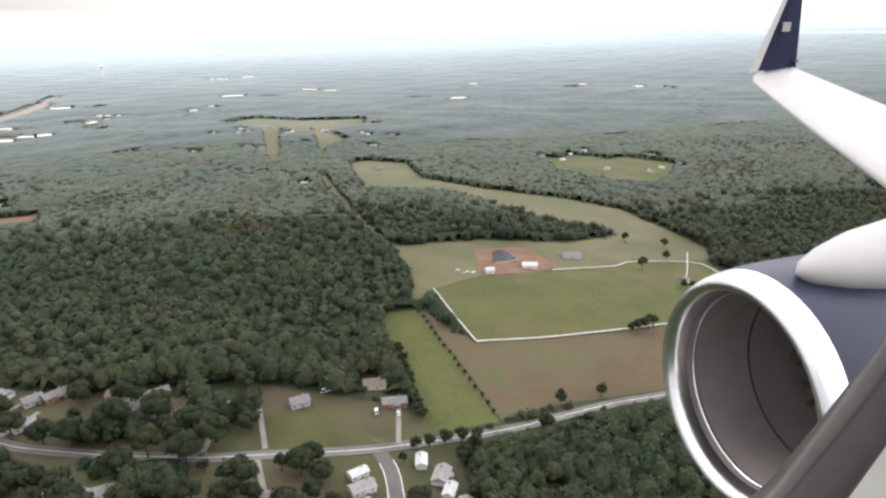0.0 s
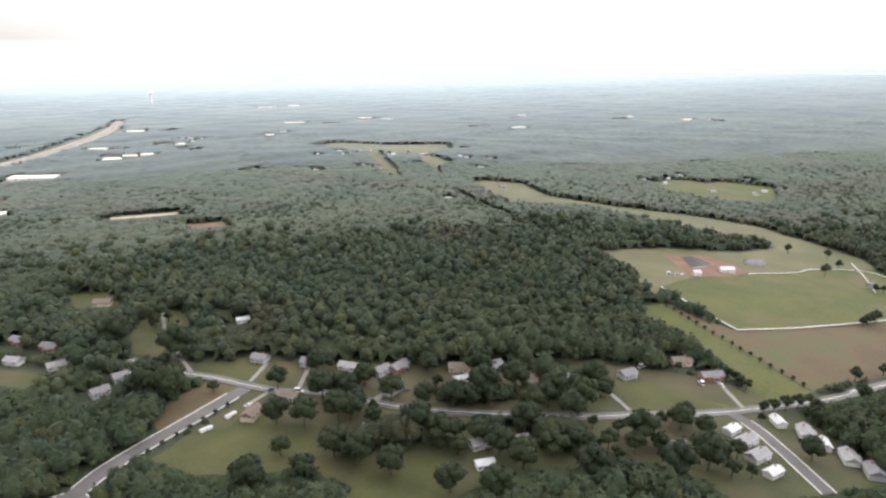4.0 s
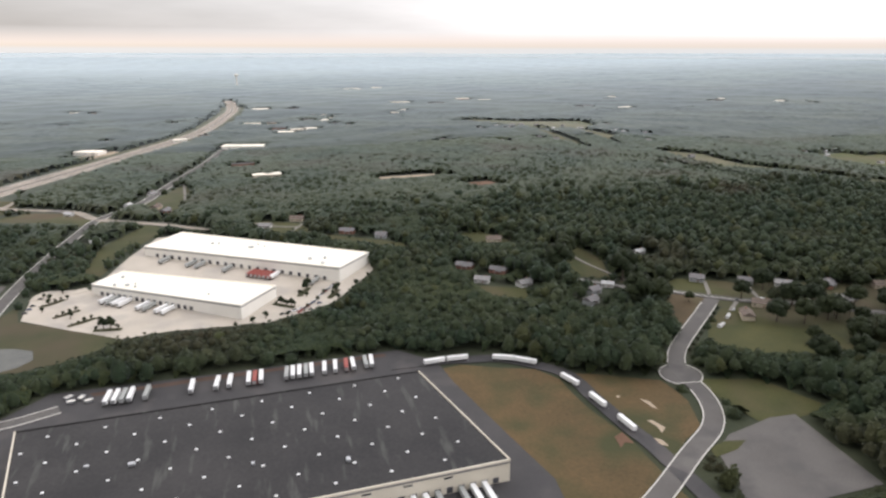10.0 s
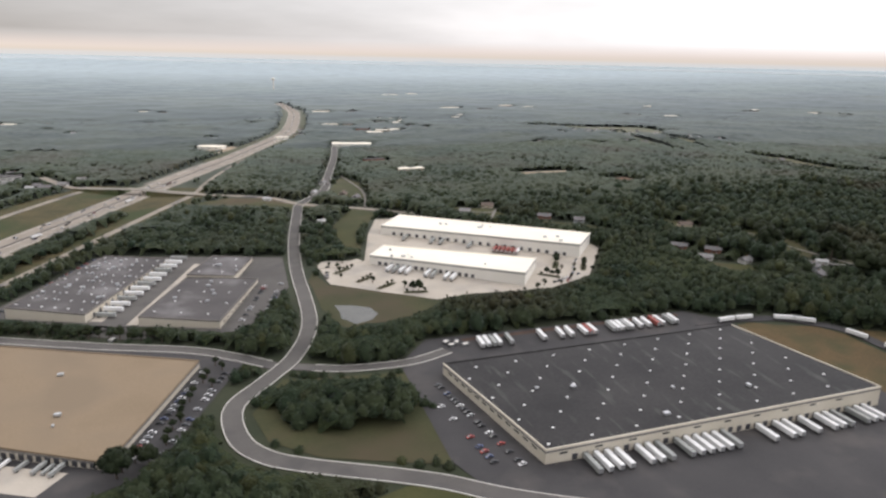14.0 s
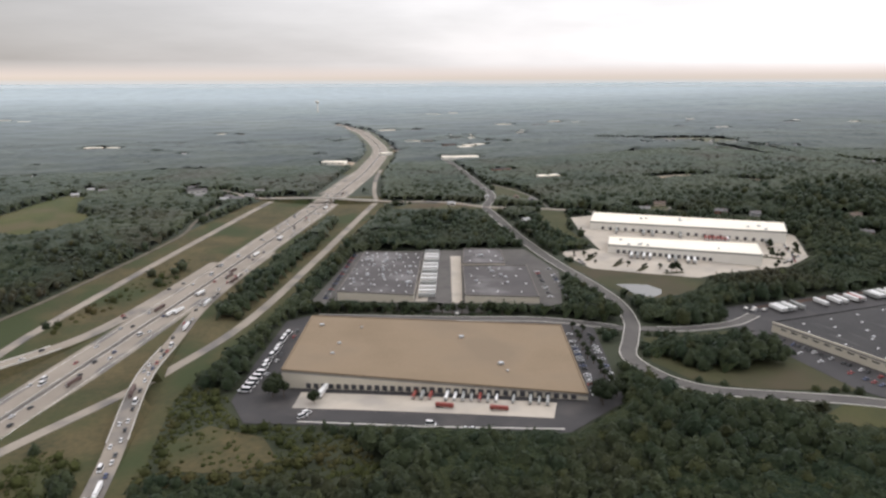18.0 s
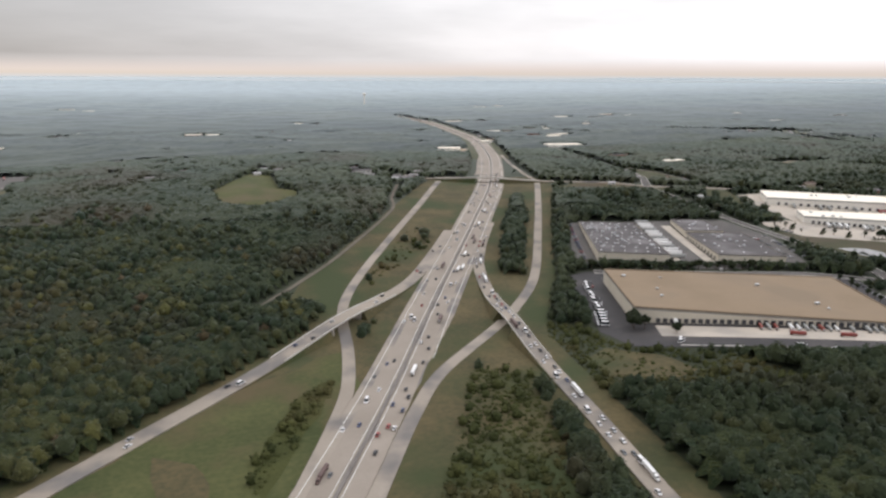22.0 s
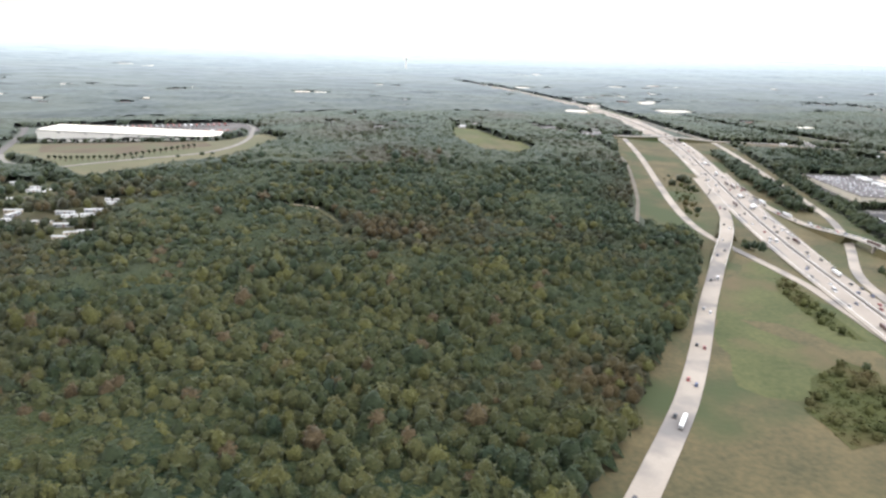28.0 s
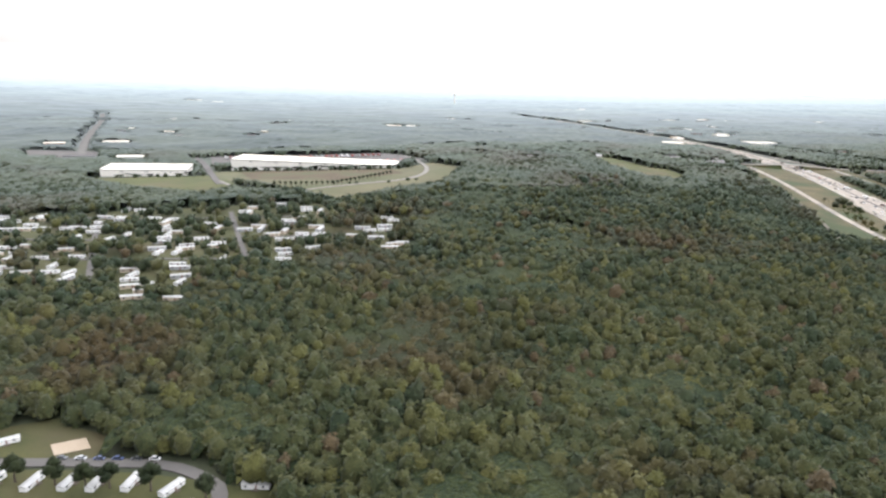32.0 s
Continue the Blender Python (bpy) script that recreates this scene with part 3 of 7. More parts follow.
patch("dirt_track", [(66, 670), (66, 583), (68, 500), (74, 434), (81, 403), (85, 404), (79, 436), (74, 500), (72, 583), (72, 670)], M_HAY, 0.28, "narrow grassy track through the wood", "track")
patch("lawn", [(-182, 312), (-146, 302), (-117, 286), (-84, 277), (-61, 267), (-34, 255), (-9, 259), (10, 248), (36, 234), (52, 216), (62, 199), (56, 150), (12, 150), (-30, 160), (-70, 166), (-100, 178),
               (-124, 180), (-132, 200), (-150, 262), (-160, 284)], M_YARD, 0.2, "patchy worn lawns with scattered trees round the houses", "lawn", ragged=5)
patch("lawn", [(-184, 236), (-152, 266), (-146, 262), (-134, 238), (-124, 226), (-121, 208), (-128, 200), (-147, 211), (-166, 221)], M_LAWN, 0.24, "wide mown lawn beside the estate road", "lawn", ragged=3)
patch("lawn", [(-2, 236), (30, 227), (30, 206), (-4, 211)], M_LAWN, 0.25, "mown front lawn along the country road", "lawn")
patch("lawn", [(-120, 200), (-104, 211), (-84, 205), (-86, 188), (-102, 174), (-124, 180)], M_LAWN, 0.23, "open green lawn among old trees", "lawn", ragged=3)
patch("verge", [(-186, 262), (-176, 280), (-162, 290), (-150, 281), (-163, 270), (-180, 255)], M_BROWN, 0.22, "brown grass corner at a road junction", "verge")
for pts in (            [(-204, 356), (-193, 381), (-178, 371), (-174, 345), (-184, 317), (-200, 327)], [(-245, 420), (-224, 416), (-208, 384), (-238, 394)],
            [(-256, 331), (-232, 320), (-236, 305), (-253, 314)], 
            [(-175, 300), (-150, 284), (-130, 276), (-126, 292), (-150, 306)], 
            [(-372, 490), (-338, 470), (-330, 440), (-360, 452)], [(-330, 445), (-280, 410), (-276, 395), (-322, 425)], [(-452, 560), (-428, 640), (-418, 600), (-424, 520)]):
    patch("lawn", pts, M_LAWN, 0.22, "patchy green lawn round houses", "lawn")
# truck yard
patch("field", [(-306, 250), (-288, 252), (-261, 240), (-254, 230), (-254, 208), (-249, 186), (-249, 150), (-292, 150), (-300, 208)], M_STRAW, 0.22, "brown grass inside the truck drive", margin=2)
patch("field", [(-250, 234), (-217, 217), (-216, 200), (-222, 184), (-240, 173), (-246, 150), (-246, 209)], M_STRAW, 0.24, "scrubby grass with patches of clay", margin=2)
patch("field", [(-206, 214), (-180, 205), (-170, 180), (-200, 176)], M_LAWN, 0.22, "rough grass beside the cul-de-sac", "lawn")
patch("bare_ground", [(-254, 187.5), (-250, 189), (-249, 181.5), (-252, 183), (-255, 181)], M_CLAY, 0.36, "small patch of dug red clay", "bare ground", ragged=1.2, clear=False)
for pts in ([(-237, 194), (-235, 193), (-233.5, 187), (-237, 185), (-236, 189)], [(-231.6, 207.6), (-229, 204), (-229.8, 198), (-231, 200)], [(-241.5, 183), (-239.5, 181.2), (-239.4, 177.5), (-241.6, 179)], [(-239.7, 212.3), (-238, 211), (-240, 210)]):
    patch("bare_ground", pts, M_DIRT, 0.34, "thin scrape of pale dirt in rough grass", "bare ground", ragged=1.3, clear=False)
patch("pavement", [(-226, 170), (-216, 177), (-196, 181), (-186, 180), (-190, 140), (-236, 140), (-229, 160)], M_ASPHALT, 0.3, "grey truck apron beside the estate road", "pavement", 3, 0.4)
patch("verge", [(-228, 171.5), (-220, 174), (-212, 172), (-219, 169.5), (-229, 167)], M_LAWN, 0.4, "grass island beside a truck apron", "verge", clear=False)
patch("pavement", [(-462, 246), (-446, 266), (-380, 268.5), (-312, 272), (-298, 258), (-296, 240), (-283, 172), (-290, 120), (-440, 120), (-462, 176)], M_DARKASPHALT, 0.3, "dark asphalt yard round a big warehouse", "pavement", 2, 0)
# white warehouses
patch("pavement", [(-480, 375), (-476, 382), (-453, 376), (-441, 428), (-430, 462), (-410, 462), (-306, 383), (-305, 369), (-334, 327), (-365, 313), (-409, 314), (-428, 310), (-454, 327), (-477, 343)], M_CONC, 0.3, "pale concrete yard round white warehouses", "pavement", 3, 0.5)
patch("water", [(-479, 314), (-470, 312), (-463, 308), (-460, 299), (-464, 292), (-472, 289), (-478, 297)], mat("still_water", (0.05, 0.055, 0.045), (0.09, 0.09, 0.075), 0.1, 1.0, 0.12, 0.02, spec=0.6), 0.25, "still holding pond that mirrors a pale sky", "pond", 1)
patch("field", [(-484, 366), (-478, 342), (-450, 325), (-425, 307), (-436, 298), (-449, 290), (-462, 286), (-478, 284), (-485, 312), (-487, 350)], M_YARD, 0.2, "rough bank below the warehouse yard", margin=1)
patch("field", [(-452, 395), (-448, 430), (-425, 480), (-440, 500), (-462, 450), (-462, 400)], M_LAWN, 0.2, "grass slope beside white warehouse", "lawn")
for x, y, a in ((-468, 362, 40), (-458, 346, 35), (-449, 334, 35), (-357, 331, -35), (-346, 346, 60), (-331, 340, 60), (-436, 322, -5)):
    c, s_ = math.cos(math.radians(a)), math.sin(math.radians(a))
    patch("verge", [(x + c * u - s_ * v, y + s_ * u + c * v) for u, v in ((-6, -1.4), (0, -1.8), (6, -1.4), (6.6, 0), (6, 1.4), (0, 1.8), (-6, 1.4), (-6.6, 0))], M_YARD, 0.4, "planted grass island in a concrete yard", "verge", ragged=0.4, clear=False)
# tan building and grey buildings
patch("pavement", [(-677, 226), (-681, 246), (-671, 280), (-655, 325), (-644, 328), (-528, 275), (-520, 266), (-548, 192), (-577, 178), (-656, 216)], M_DARKASPHALT, 0.3, "dark asphalt lot round a tan-roofed building", "pavement", 2, 0)
patch("pavement", [(-640, 350), (-602, 432), (-498, 396), (-498, 345), (-522, 292), (-570, 300), (-632, 336)], M_ASPHALT, 0.28, "grey parking and dock court between low buildings", "pavement", 2, 0)
patch("pavement", [(-589, 327), (-583, 325), (-556, 408), (-561, 410)], M_CONC, 0.34, "pale concrete dock strip between grey buildings", "pavement", 0, 0)
patch("pavement", [(-572, 317), (-567, 315), (-541, 396), (-547, 399)], M_CONC, 0.34, "pale concrete dock strip between grey buildings", "pavement", 0, 0)
patch("field", [(-519, 219), (-515, 201), (-500, 187), (-452, 172), (-454, 238), (-484, 240), (-508, 243)], M_YARD, 0.22, "overgrown green island inside a road loop", "field")
patch("field", [(-470, 170), (-400, 130), (-420, 110), (-500, 160)], M_LAWN, 0.2, "rough grass by the loop road", "field")
# interchange
patch("verge", [(-640, 640), (-668, 600), (-748, 450), (-800, 360), (-822, 296), (-852, 247), (-905, 189), (-950, 144), (-1000, 98), (-1070, 36), (-1010, -150), (-1050, -320), (-960, -330), (-850, -180), (-740, 0), (-718, 90), (-711, 140), (-707, 200), (-702, 256), (-664, 325), (-618, 425), (-550, 566), (-548, 612)], M_VERGE, 0.14, "wide grass verges of a motorway junction", "verge", 0)
patch("field", [(-792, 268), (-789, 222), (-818, 165), (-850, 100), (-905, 150), (-880, 190), (-835, 240)], M_GORE, 0.2, "green grass between the slip roads", "field", clear=False, ragged=7)
patch("field", [(-701, 223), (-688, 229), (-670, 213), (-668, 196), (-680, 192), (-698, 205)], M_VERGE, 0.2, "dull brown clearing in low scrub", "field", ragged=5)
patch("field", [(-860, 199), (-848, 196), (-841, 179), (-841, 167), (-833, 161), (-841, 135), (-848, 119), (-861, 122), (-849, 146), (-851, 159), (-857, 179)], M_VERGE, 0.24, "brown swathe of dry grass across a green slope", "field", clear=False, ragged=4)
for pts in ([(-804, 240), (-798, 236), (-817, 191), (-827, 168), (-832, 176), (-826, 200), (-812, 228)], [(-895, 133), (-874, 150), (-853, 158), (-848, 148), (-862, 132), (-871, 112), (-900, 112)]):
    patch("field", pts, M_SCRUB, 0.28, "damp hollow of rank dark green growth", "field", clear=False, ragged=2.5)
patch("field", [(-850, 583), (-820, 668), (-800, 655), (-797, 590), (-783, 577), (-786, 546), (-815, 517), (-843, 530)], M_PASTURE, 0.25, "bright green meadow in the woods", "field")
patch("verge", [(-545, 560), (-470, 530), (-465, 500), (-560, 540)], M_LAWN, 0.2, "grass beside the crossing road", "verge")
# last stretch
patch("field", [(-1222, 668), (-1058, 604), (-1015, 640), (-1000, 590), (-1050, 510), (-1085, 500), (-1137, 470), (-1177, 553), (-1216, 611)], M_HAY, 0.22, "tan mown slope below a long warehouse", margin=1)
patch("field", [(-1200, 660), (-1065, 608), (-1060, 575), (-1120, 560), (-1190, 600)], M_BROWN, 0.3, "brown grass in front of a long warehouse", clear=False)
patch("field", [(-1330, 650), (-1240, 642), (-1216, 640), (-1200, 560), (-1225, 530), (-1280, 578)], M_PASTURE, 0.22, "green slope between warehouses")
patch("field", [(-1276, 190), (-1261, 192), (-1247, 178), (-1249, 167), (-1280, 176)], M_LAWN, 0.22, "green lawn by the mobile homes", "lawn")
patch("field", [(-1285, 172), (-1250, 163), (-1225, 152), (-1205, 140), (-1205, 125), (-1290, 140)], M_LAWN, 0.2, "worn grass between mobile homes", "lawn")
patch("field", [(-1350, 492), (-1205, 480), (-1152, 470), (-1140, 430), (-1100, 412), (-1120, 342), (-1183, 327), (-1207, 333), (-1232, 313), (-1237, 280), (-1300, 305), (-1345, 380)], M_LAWN, 0.2, "worn grass of a mobile home park", "lawn", clear=False)
patch("pavement", [(-1225, 800), (-1222, 720), (-1045, 655), (-1010, 670), (-1030, 765), (-1120, 785)], M_ASPHALT, 0.25, "asphalt truck court behind the long warehouse", "pavement", 2, 0)
patch("pavement", [(-1420, 860), (-1345, 850), (-1340, 790), (-1400, 790)], M_ASPHALT, 0.3, "grey paved yard among far warehouses", "pavement", 2, 1)
patch("bare_ground", [(-190, 573), (-163, 575), (-157, 548), (-180, 546)], M_CLAY, 0.3, "small clearing of red earth", "bare ground", 4)
patch("field", [(-258, 616), (-192, 620), (-190, 604), (-256, 600)], M_BROWN, 0.25, "rough brown grass in a clearing", "field", 2)
patch("dirt_track", [(-256, 628), (-224, 631), (-194, 633), (-192, 626), (-224, 620), (-254, 617)], M_DIRT, 0.3, "pale dirt track in a clearing", "track", 3)
patch("bare_ground", [(-575, 840), (-530, 905), (-520, 890), (-545, 835)], M_DIRT, 0.3, "graded dirt lot beside the motorway", "bare ground", 2)
patch("bare_ground", [(-535, 565), (-500, 552), (-478, 532), (-490, 528), (-540, 552)], M_BROWN, 0.3, "brown bare strip along the crossing road", "bare ground")
patch("bare_ground", [(-1022, 388), (-1004, 378), (-1008, 372), (-1024, 380)], M_DIRT, 0.3, "sandy clearing in the wood", "bare ground")

# ---------------------------------------------------------------- roads
road("road", [(-200, 322), (-182, 305), (-162, 291), (-149, 280), (-136, 270), (-122, 264), (-110, 256), (-98, 246), (-88, 239), (-70, 230), (-54, 223), (-26, 213), (-7, 209), (12, 205), (33, 202), (60, 201.5), (87, 203), (132, 211), (155, 213), (230, 222), (330, 240)], 5.2, M_WORNROAD, "worn grey two-lane country road past houses", margin=1.0, lines=((0, 0.25),))
road("road", [(33, 201), (35, 190), (34, 176), (30, 150)], 5.0, M_ASPHALT, "short grey residential side road", kerb=True, trim=(2, 0))
cul, CUL, _ = road("road", [(-149, 277), (-163, 265), (-187, 245), (-199, 233), (-206, 220), (-207, 206), (-211, 193), (-219, 182), (-235, 171), (-262, 152), (-300, 130)], 7.0, M_ASPHALT, "grey estate road with a turning circle")
BULB, REACH = np.array((-207, 218)), 8.3
disc = np.array([BULB + REACH * np.array((math.cos(a), math.sin(a))) for a in np.linspace(0, 2 * math.pi, 61)])
patch("pavement", [tuple(p) for p in disc[:-1]], M_ASPHALT, 0.50, "round asphalt turning circle", "pavement", 2, 0)


def runs(line, keep):
    """The stretches of a line whose points are kept."""
    got, now = [], []
    for p, ok in zip(line, keep):
        if ok:
            now.append(p)
        elif now:
            got.append(np.array(now))
            now = []
    return [r for r in got + [np.array(now)] if len(r) > 2]


# kerbs run along the road and swing out round the circle
for edge_side in (-3.5, 3.5):
    edge_line = CUL + normals(CUL) * edge_side
    keep = np.hypot(*(edge_line - BULB).T) > REACH
    keep[:2] = False
    for run in runs(edge_line, keep):
        ribbon("kerb", run, -0.2, 0.2, 0.58, M_KERB, 0.3, cul)
for run in runs(disc, np.array([np.hypot(*(CUL - p).T).min() > 3.8 for p in disc])):
    ribbon("kerb", run, -0.2, 0.2, 0.58, M_KERB, 0.3, cul)
ribbon("kerb", np.array([(-214, 212.6), (-210, 211.6), (-203, 210.2)]), -0.18, 0.18, 0.58, M_KERB, 0.1, cul)
road("drive", [(-318, 258), (-300, 258), (-287, 256), (-272, 253), (-260, 244), (-250, 232), (-248, 212), (-246, 191), (-244, 177), (-243, 140)], 6.5, M_DARKASPHALT, "dark asphalt truck drive round a field", kerb=False)
road("road", [(-398, 908), (-417, 773), (-441, 638), (-453, 571), (-476, 524), (-481, 495), (-489, 425), (-492, 370), (-492, 300), (-501, 264), (-514, 243), (-525, 226), (-524, 206), (-517, 193), (-504, 184), (-470, 168), (-440, 150), (-350, 110)], 6.8, M_ASPHALT, "wide grey industrial estate road with pale kerbs", kerb=True)
road("road", [(-503, 253), (-483, 246), (-458, 246), (-440, 253)], 5.5, M_ASPHALT, "grey side road to the warehouse yard", kerb=True, trim=(2, 0))
road("road", [(-506, 252), (-525, 268), (-543, 280), (-580, 296), (-640, 326)], 6.0, M_ASPHALT, "grey side road to a parking lot", kerb=True, trim=(2, 0))
road("road", [(-690, 680), (-660, 634), (-645, 622), (-620, 605), (-588, 592), (-545, 579), (-500, 556), (-476, 524), (-429, 493), (-400, 470)], 6.5, M_HWY, "concrete road bridging the motorway", rise_at=[(-605, 598, 4.0, 42)])
road("road", [(-480, 372), (-470, 372), (-455, 378)], 6.0, M_CONC, "short concrete entrance to the warehouse yard")
# motorway
HWY = [(-1065, -400), (-985, -215), (-905, -40), (-860, 55), (-814, 152), (-780, 222), (-736, 316), (-666, 457), (-610, 573), (-561, 697), (-516, 830), (-450, 1080), (-414, 1380), (-404, 1560), (-418, 1810)]
hwy, HWYL, _ = road("motorway", HWY, 25.5, M_HWY, "eight-lane concrete motorway with a dark median barrier", lift=0.46, margin=10,
                    lines=[(s * o, 0.22) for s in (-1, 1) for o in (1.6, 10.4)])
ribbon("median_barrier", HWYL, -0.55, 0.55, 1.0, M_BARRIER, 0.7, hwy)
# beyond the second bend the woods close in on the carriageway
bend = int(np.argmax(HWYL[:, 1] > 1600))
TRACKS[-1] = (HWYL[:bend + 1], 25.5 / 2 + 10)
TRACKS.append((HWYL[bend:], 11.0))
farline = HWYL[(HWYL[:, 1] > 760) & (HWYL[:, 1] < 1600)]
farverge = ribbon("verge", farline, -24, 24, 0.3, M_LAWN)
tagged(farverge, "grass verges of the distant motorway", "verge", kind="structure")
for off, w in ((-5, 3.2), (5, 3.2)):
    ribbon("worn_wheel_tracks", HWYL, off - w, off + w, 0.475, mat("worn_concrete", (0.248, 0.216, 0.178), (0.318, 0.278, 0.233), 0.06, 1.5, 0.85, 0.03), 0, hwy)
RAMP = dict(material=M_HWY, margin=4)
road("slip_road", [(-646, 614), (-690, 520), (-730, 440), (-763, 372), (-780, 330), (-786, 301), (-789, 267), (-795, 230), (-805, 200), (-816, 172), (-832, 130)], 5.2, label="single-lane concrete slip road", lift=0.43, **RAMP)
_, FLYL, FLYLR = road("slip_road", [(-690, 440), (-712, 398), (-738, 352), (-762, 322), (-787, 294), (-813, 268), (-842, 238), (-863, 216), (-896, 180), (-920, 155), (-940, 136), (-990, 92), (-1060, 30), (-1140, -50), (-1240, -170), (-1330, -300), (-1445, -480)], 7.4, label="two-lane concrete slip road on a low bridge", lift=0.5, rise_at=[(-787, 294, 4.0, 36)], **RAMP)
road("slip_road", [(-558, 582), (-590, 510), (-628, 427), (-673, 333), (-704, 288), (-721, 269), (-757, 233), (-775, 205), (-790, 176), (-806, 143), (-826, 100)], 5.2, label="single-lane concrete slip road", lift=0.43, **RAMP)
_, FLYR, FLYRR = road("slip_road", [(-655, 452), (-670, 422), (-684, 392), (-698, 355), (-710, 300), (-715, 258), (-718, 212), (-721, 177), (-725, 143), (-731, 90), (-742, 20), (-770, -80), (-840, -210), (-930, -380), (-985, -485)], 6.6, label="two-lane concrete slip road full of queueing traffic", lift=0.5, rise_at=[(-715, 268, 4.0, 34)], **RAMP)
road("slip_road", [(-600, 640), (-590, 660), (-560, 740), (-540, 790)], 4.0, label="concrete slip road beyond the bridge", lift=0.43, **RAMP)
road("slip_road", [(-556, 590), (-548, 640), (-530, 720), (-508, 800)], 4.0, label="concrete slip road beyond the bridge", lift=0.43, **RAMP)
road("motorway", [(-1063, -396), (-1090, -458), (-1150, -590)], 25.0, M_HWY, "wide concrete motorway running on past the junction", lift=0.40, margin=8)
road("service_road", [(-690, 600), (-707, 547), (-718, 502), (-770, 407), (-802, 358), (-822, 330)], 2.6, mat("dusty_track", (0.105, 0.092, 0.072), (0.16, 0.14, 0.112), 0.1, 1.5, 0.92, 0.05), "narrow dusty service road at the wood's edge", margin=3)
# last stretch
road("road", [(-1440, 1560), (-1405, 1300), (-1380, 1000), (-1359, 825), (-1355, 790)], 9.0, M_WORNROAD, "wide grey road among far warehouses", margin=3)
road("road", [(-1240, 790), (-1231, 739), (-1222, 640), (-1216, 580)], 6.0, M_ASPHALT, "grey access road between warehouses")
road("road", [(-1024, 742), (-1020, 700), (-1024, 656), (-1031, 604), (-1047, 563), (-1072, 540), (-1109, 533), (-1142, 527), (-1165, 521), (-1187, 536), (-1206, 566), (-1216, 600)], 4.0, M_DRIVE, "pale concrete road curving round the warehouse")
road("road", [(-1300, 179), (-1270, 171), (-1248, 165), (-1233, 160), (-1226, 155), (-1221, 149), (-1219, 143), (-1222, 128)], 3.6, M_ASPHALT, "narrow grey lane by the mobile homes", margin=2)
for pts in ([(-1330, 480), (-1240, 450), (-1160, 430)], [(-1330, 420), (-1240, 395), (-1130, 375)], [(-1300, 370), (-1200, 345)], [(-1290, 460), (-1275, 330)], [(-1210, 460), (-1205, 350)]):
    road("lane", pts, 3.0, M_ASPHALT, "narrow grey lane in a mobile home park", margin=1)
road("dirt_track", [(-1016, 382), (-1004, 370), (-997, 337), (-1000, 320)], 2.0, M_HAY, "grassy track in the wood", margin=1.5)
for pts in ([(46, 226), (41, 203)], [(-6, 238), (-5, 212)], [(-18, 244), (-26, 216)], [(-88, 262), (-100, 246)], [(-95, 272), (-110, 256)], [(-139, 297), (-147, 282)], [(-122, 285), (-128, 268)], [(-88, 258), (-100, 249)], [(-8, 208), (-6, 186)], [(-150, 262), (-140, 270)], [(-190, 372), (-185, 340), (-172, 300)], [(-336, 470), (-352, 440)], [(-372, 480), (-352, 465), (-340, 462)], [(-428, 640), (-422, 560), (-430, 500)]):
    road("driveway", pts, 1.9, M_DRIVE, "worn concrete house driveway", margin=1.0)
for i, line in enumerate(([(90.6, 333), (92, 300), (94, 271)], [(94, 271), (140, 270.5), (240, 280)], [(173, 355), (217, 359), (236, 366), (279, 361), (284, 338)], [(288, 380), (265, 348), (242, 319)])):
    f = smooth_line(line, 5.0)
    fence = tagged(new("fence"), "white board fence along a pasture", "fence", "pasture fences")
    post = box_mesh("post", M_WHITEFENCE, -0.12, 0.12, -0.12, 0.12, 0, 1.0)
    for p in f:
        part("post", post, None, fence, place=pose(p[0], p[1], land1(*p) + 0.2))
    for h in (0.55, 0.95):
        ribbon("rail", f, -0.25, 0.25, h + 0.2, M_WHITEFENCE, 0.12, fence)
    TRACKS.append((f, 1.0))

# ---------------------------------------------------------------- large buildings


def corner_mix(c, u, v):
    sw, se, ne, nw = [np.array(p, float) for p in c]
    return sw * (1 - u) * (1 - v) + se * u * (1 - v) + ne * u * v + nw * (1 - u) * v


def slab(c, z0, z1, grow=0.0):
    """A block on four corners."""
    mid = sum(np.array(p, float) for p in c) / 4
    q = [np.array(p, float) + (np.array(p, float) - mid) / np.linalg.norm(np.array(p, float) - mid) * grow for p in c]
    bm = bmesh.new()
    lo, hi = [bm.verts.new((*p, z0)) for p in q], [bm.verts.new((*p, z1)) for p in q]
    bm.faces.new(hi)
    bm.faces.new(lo[::-1])
    for i in range(4):
        j = (i + 1) % 4
        bm.faces.new((lo[i], lo[j], hi[j], hi[i]))
    bmesh.ops.recalc_face_normals(bm, faces=bm.faces[:])
    return bm


VENT = box_mesh("vent", M_STEEL, -0.9, 0.9, -0.6, 0.6, 0, 0.9, bevel=0.15)
DOME = box_mesh("skylight", M_SKYLIGHT, -0.5, 0.5, -0.34, 0.34, 0, 0.38, bevel=0.12)
DOCK = box_mesh("dock_door", M_DOOR, -0.95, 0.95, -0.12, 0.12, 0.5, 2.5, bevel=0.05)
HATCH = box_mesh("window", M_GLASS, -1.4, 1.4, -0.06, 0.06, 0, 0.6, bevel=0.03)


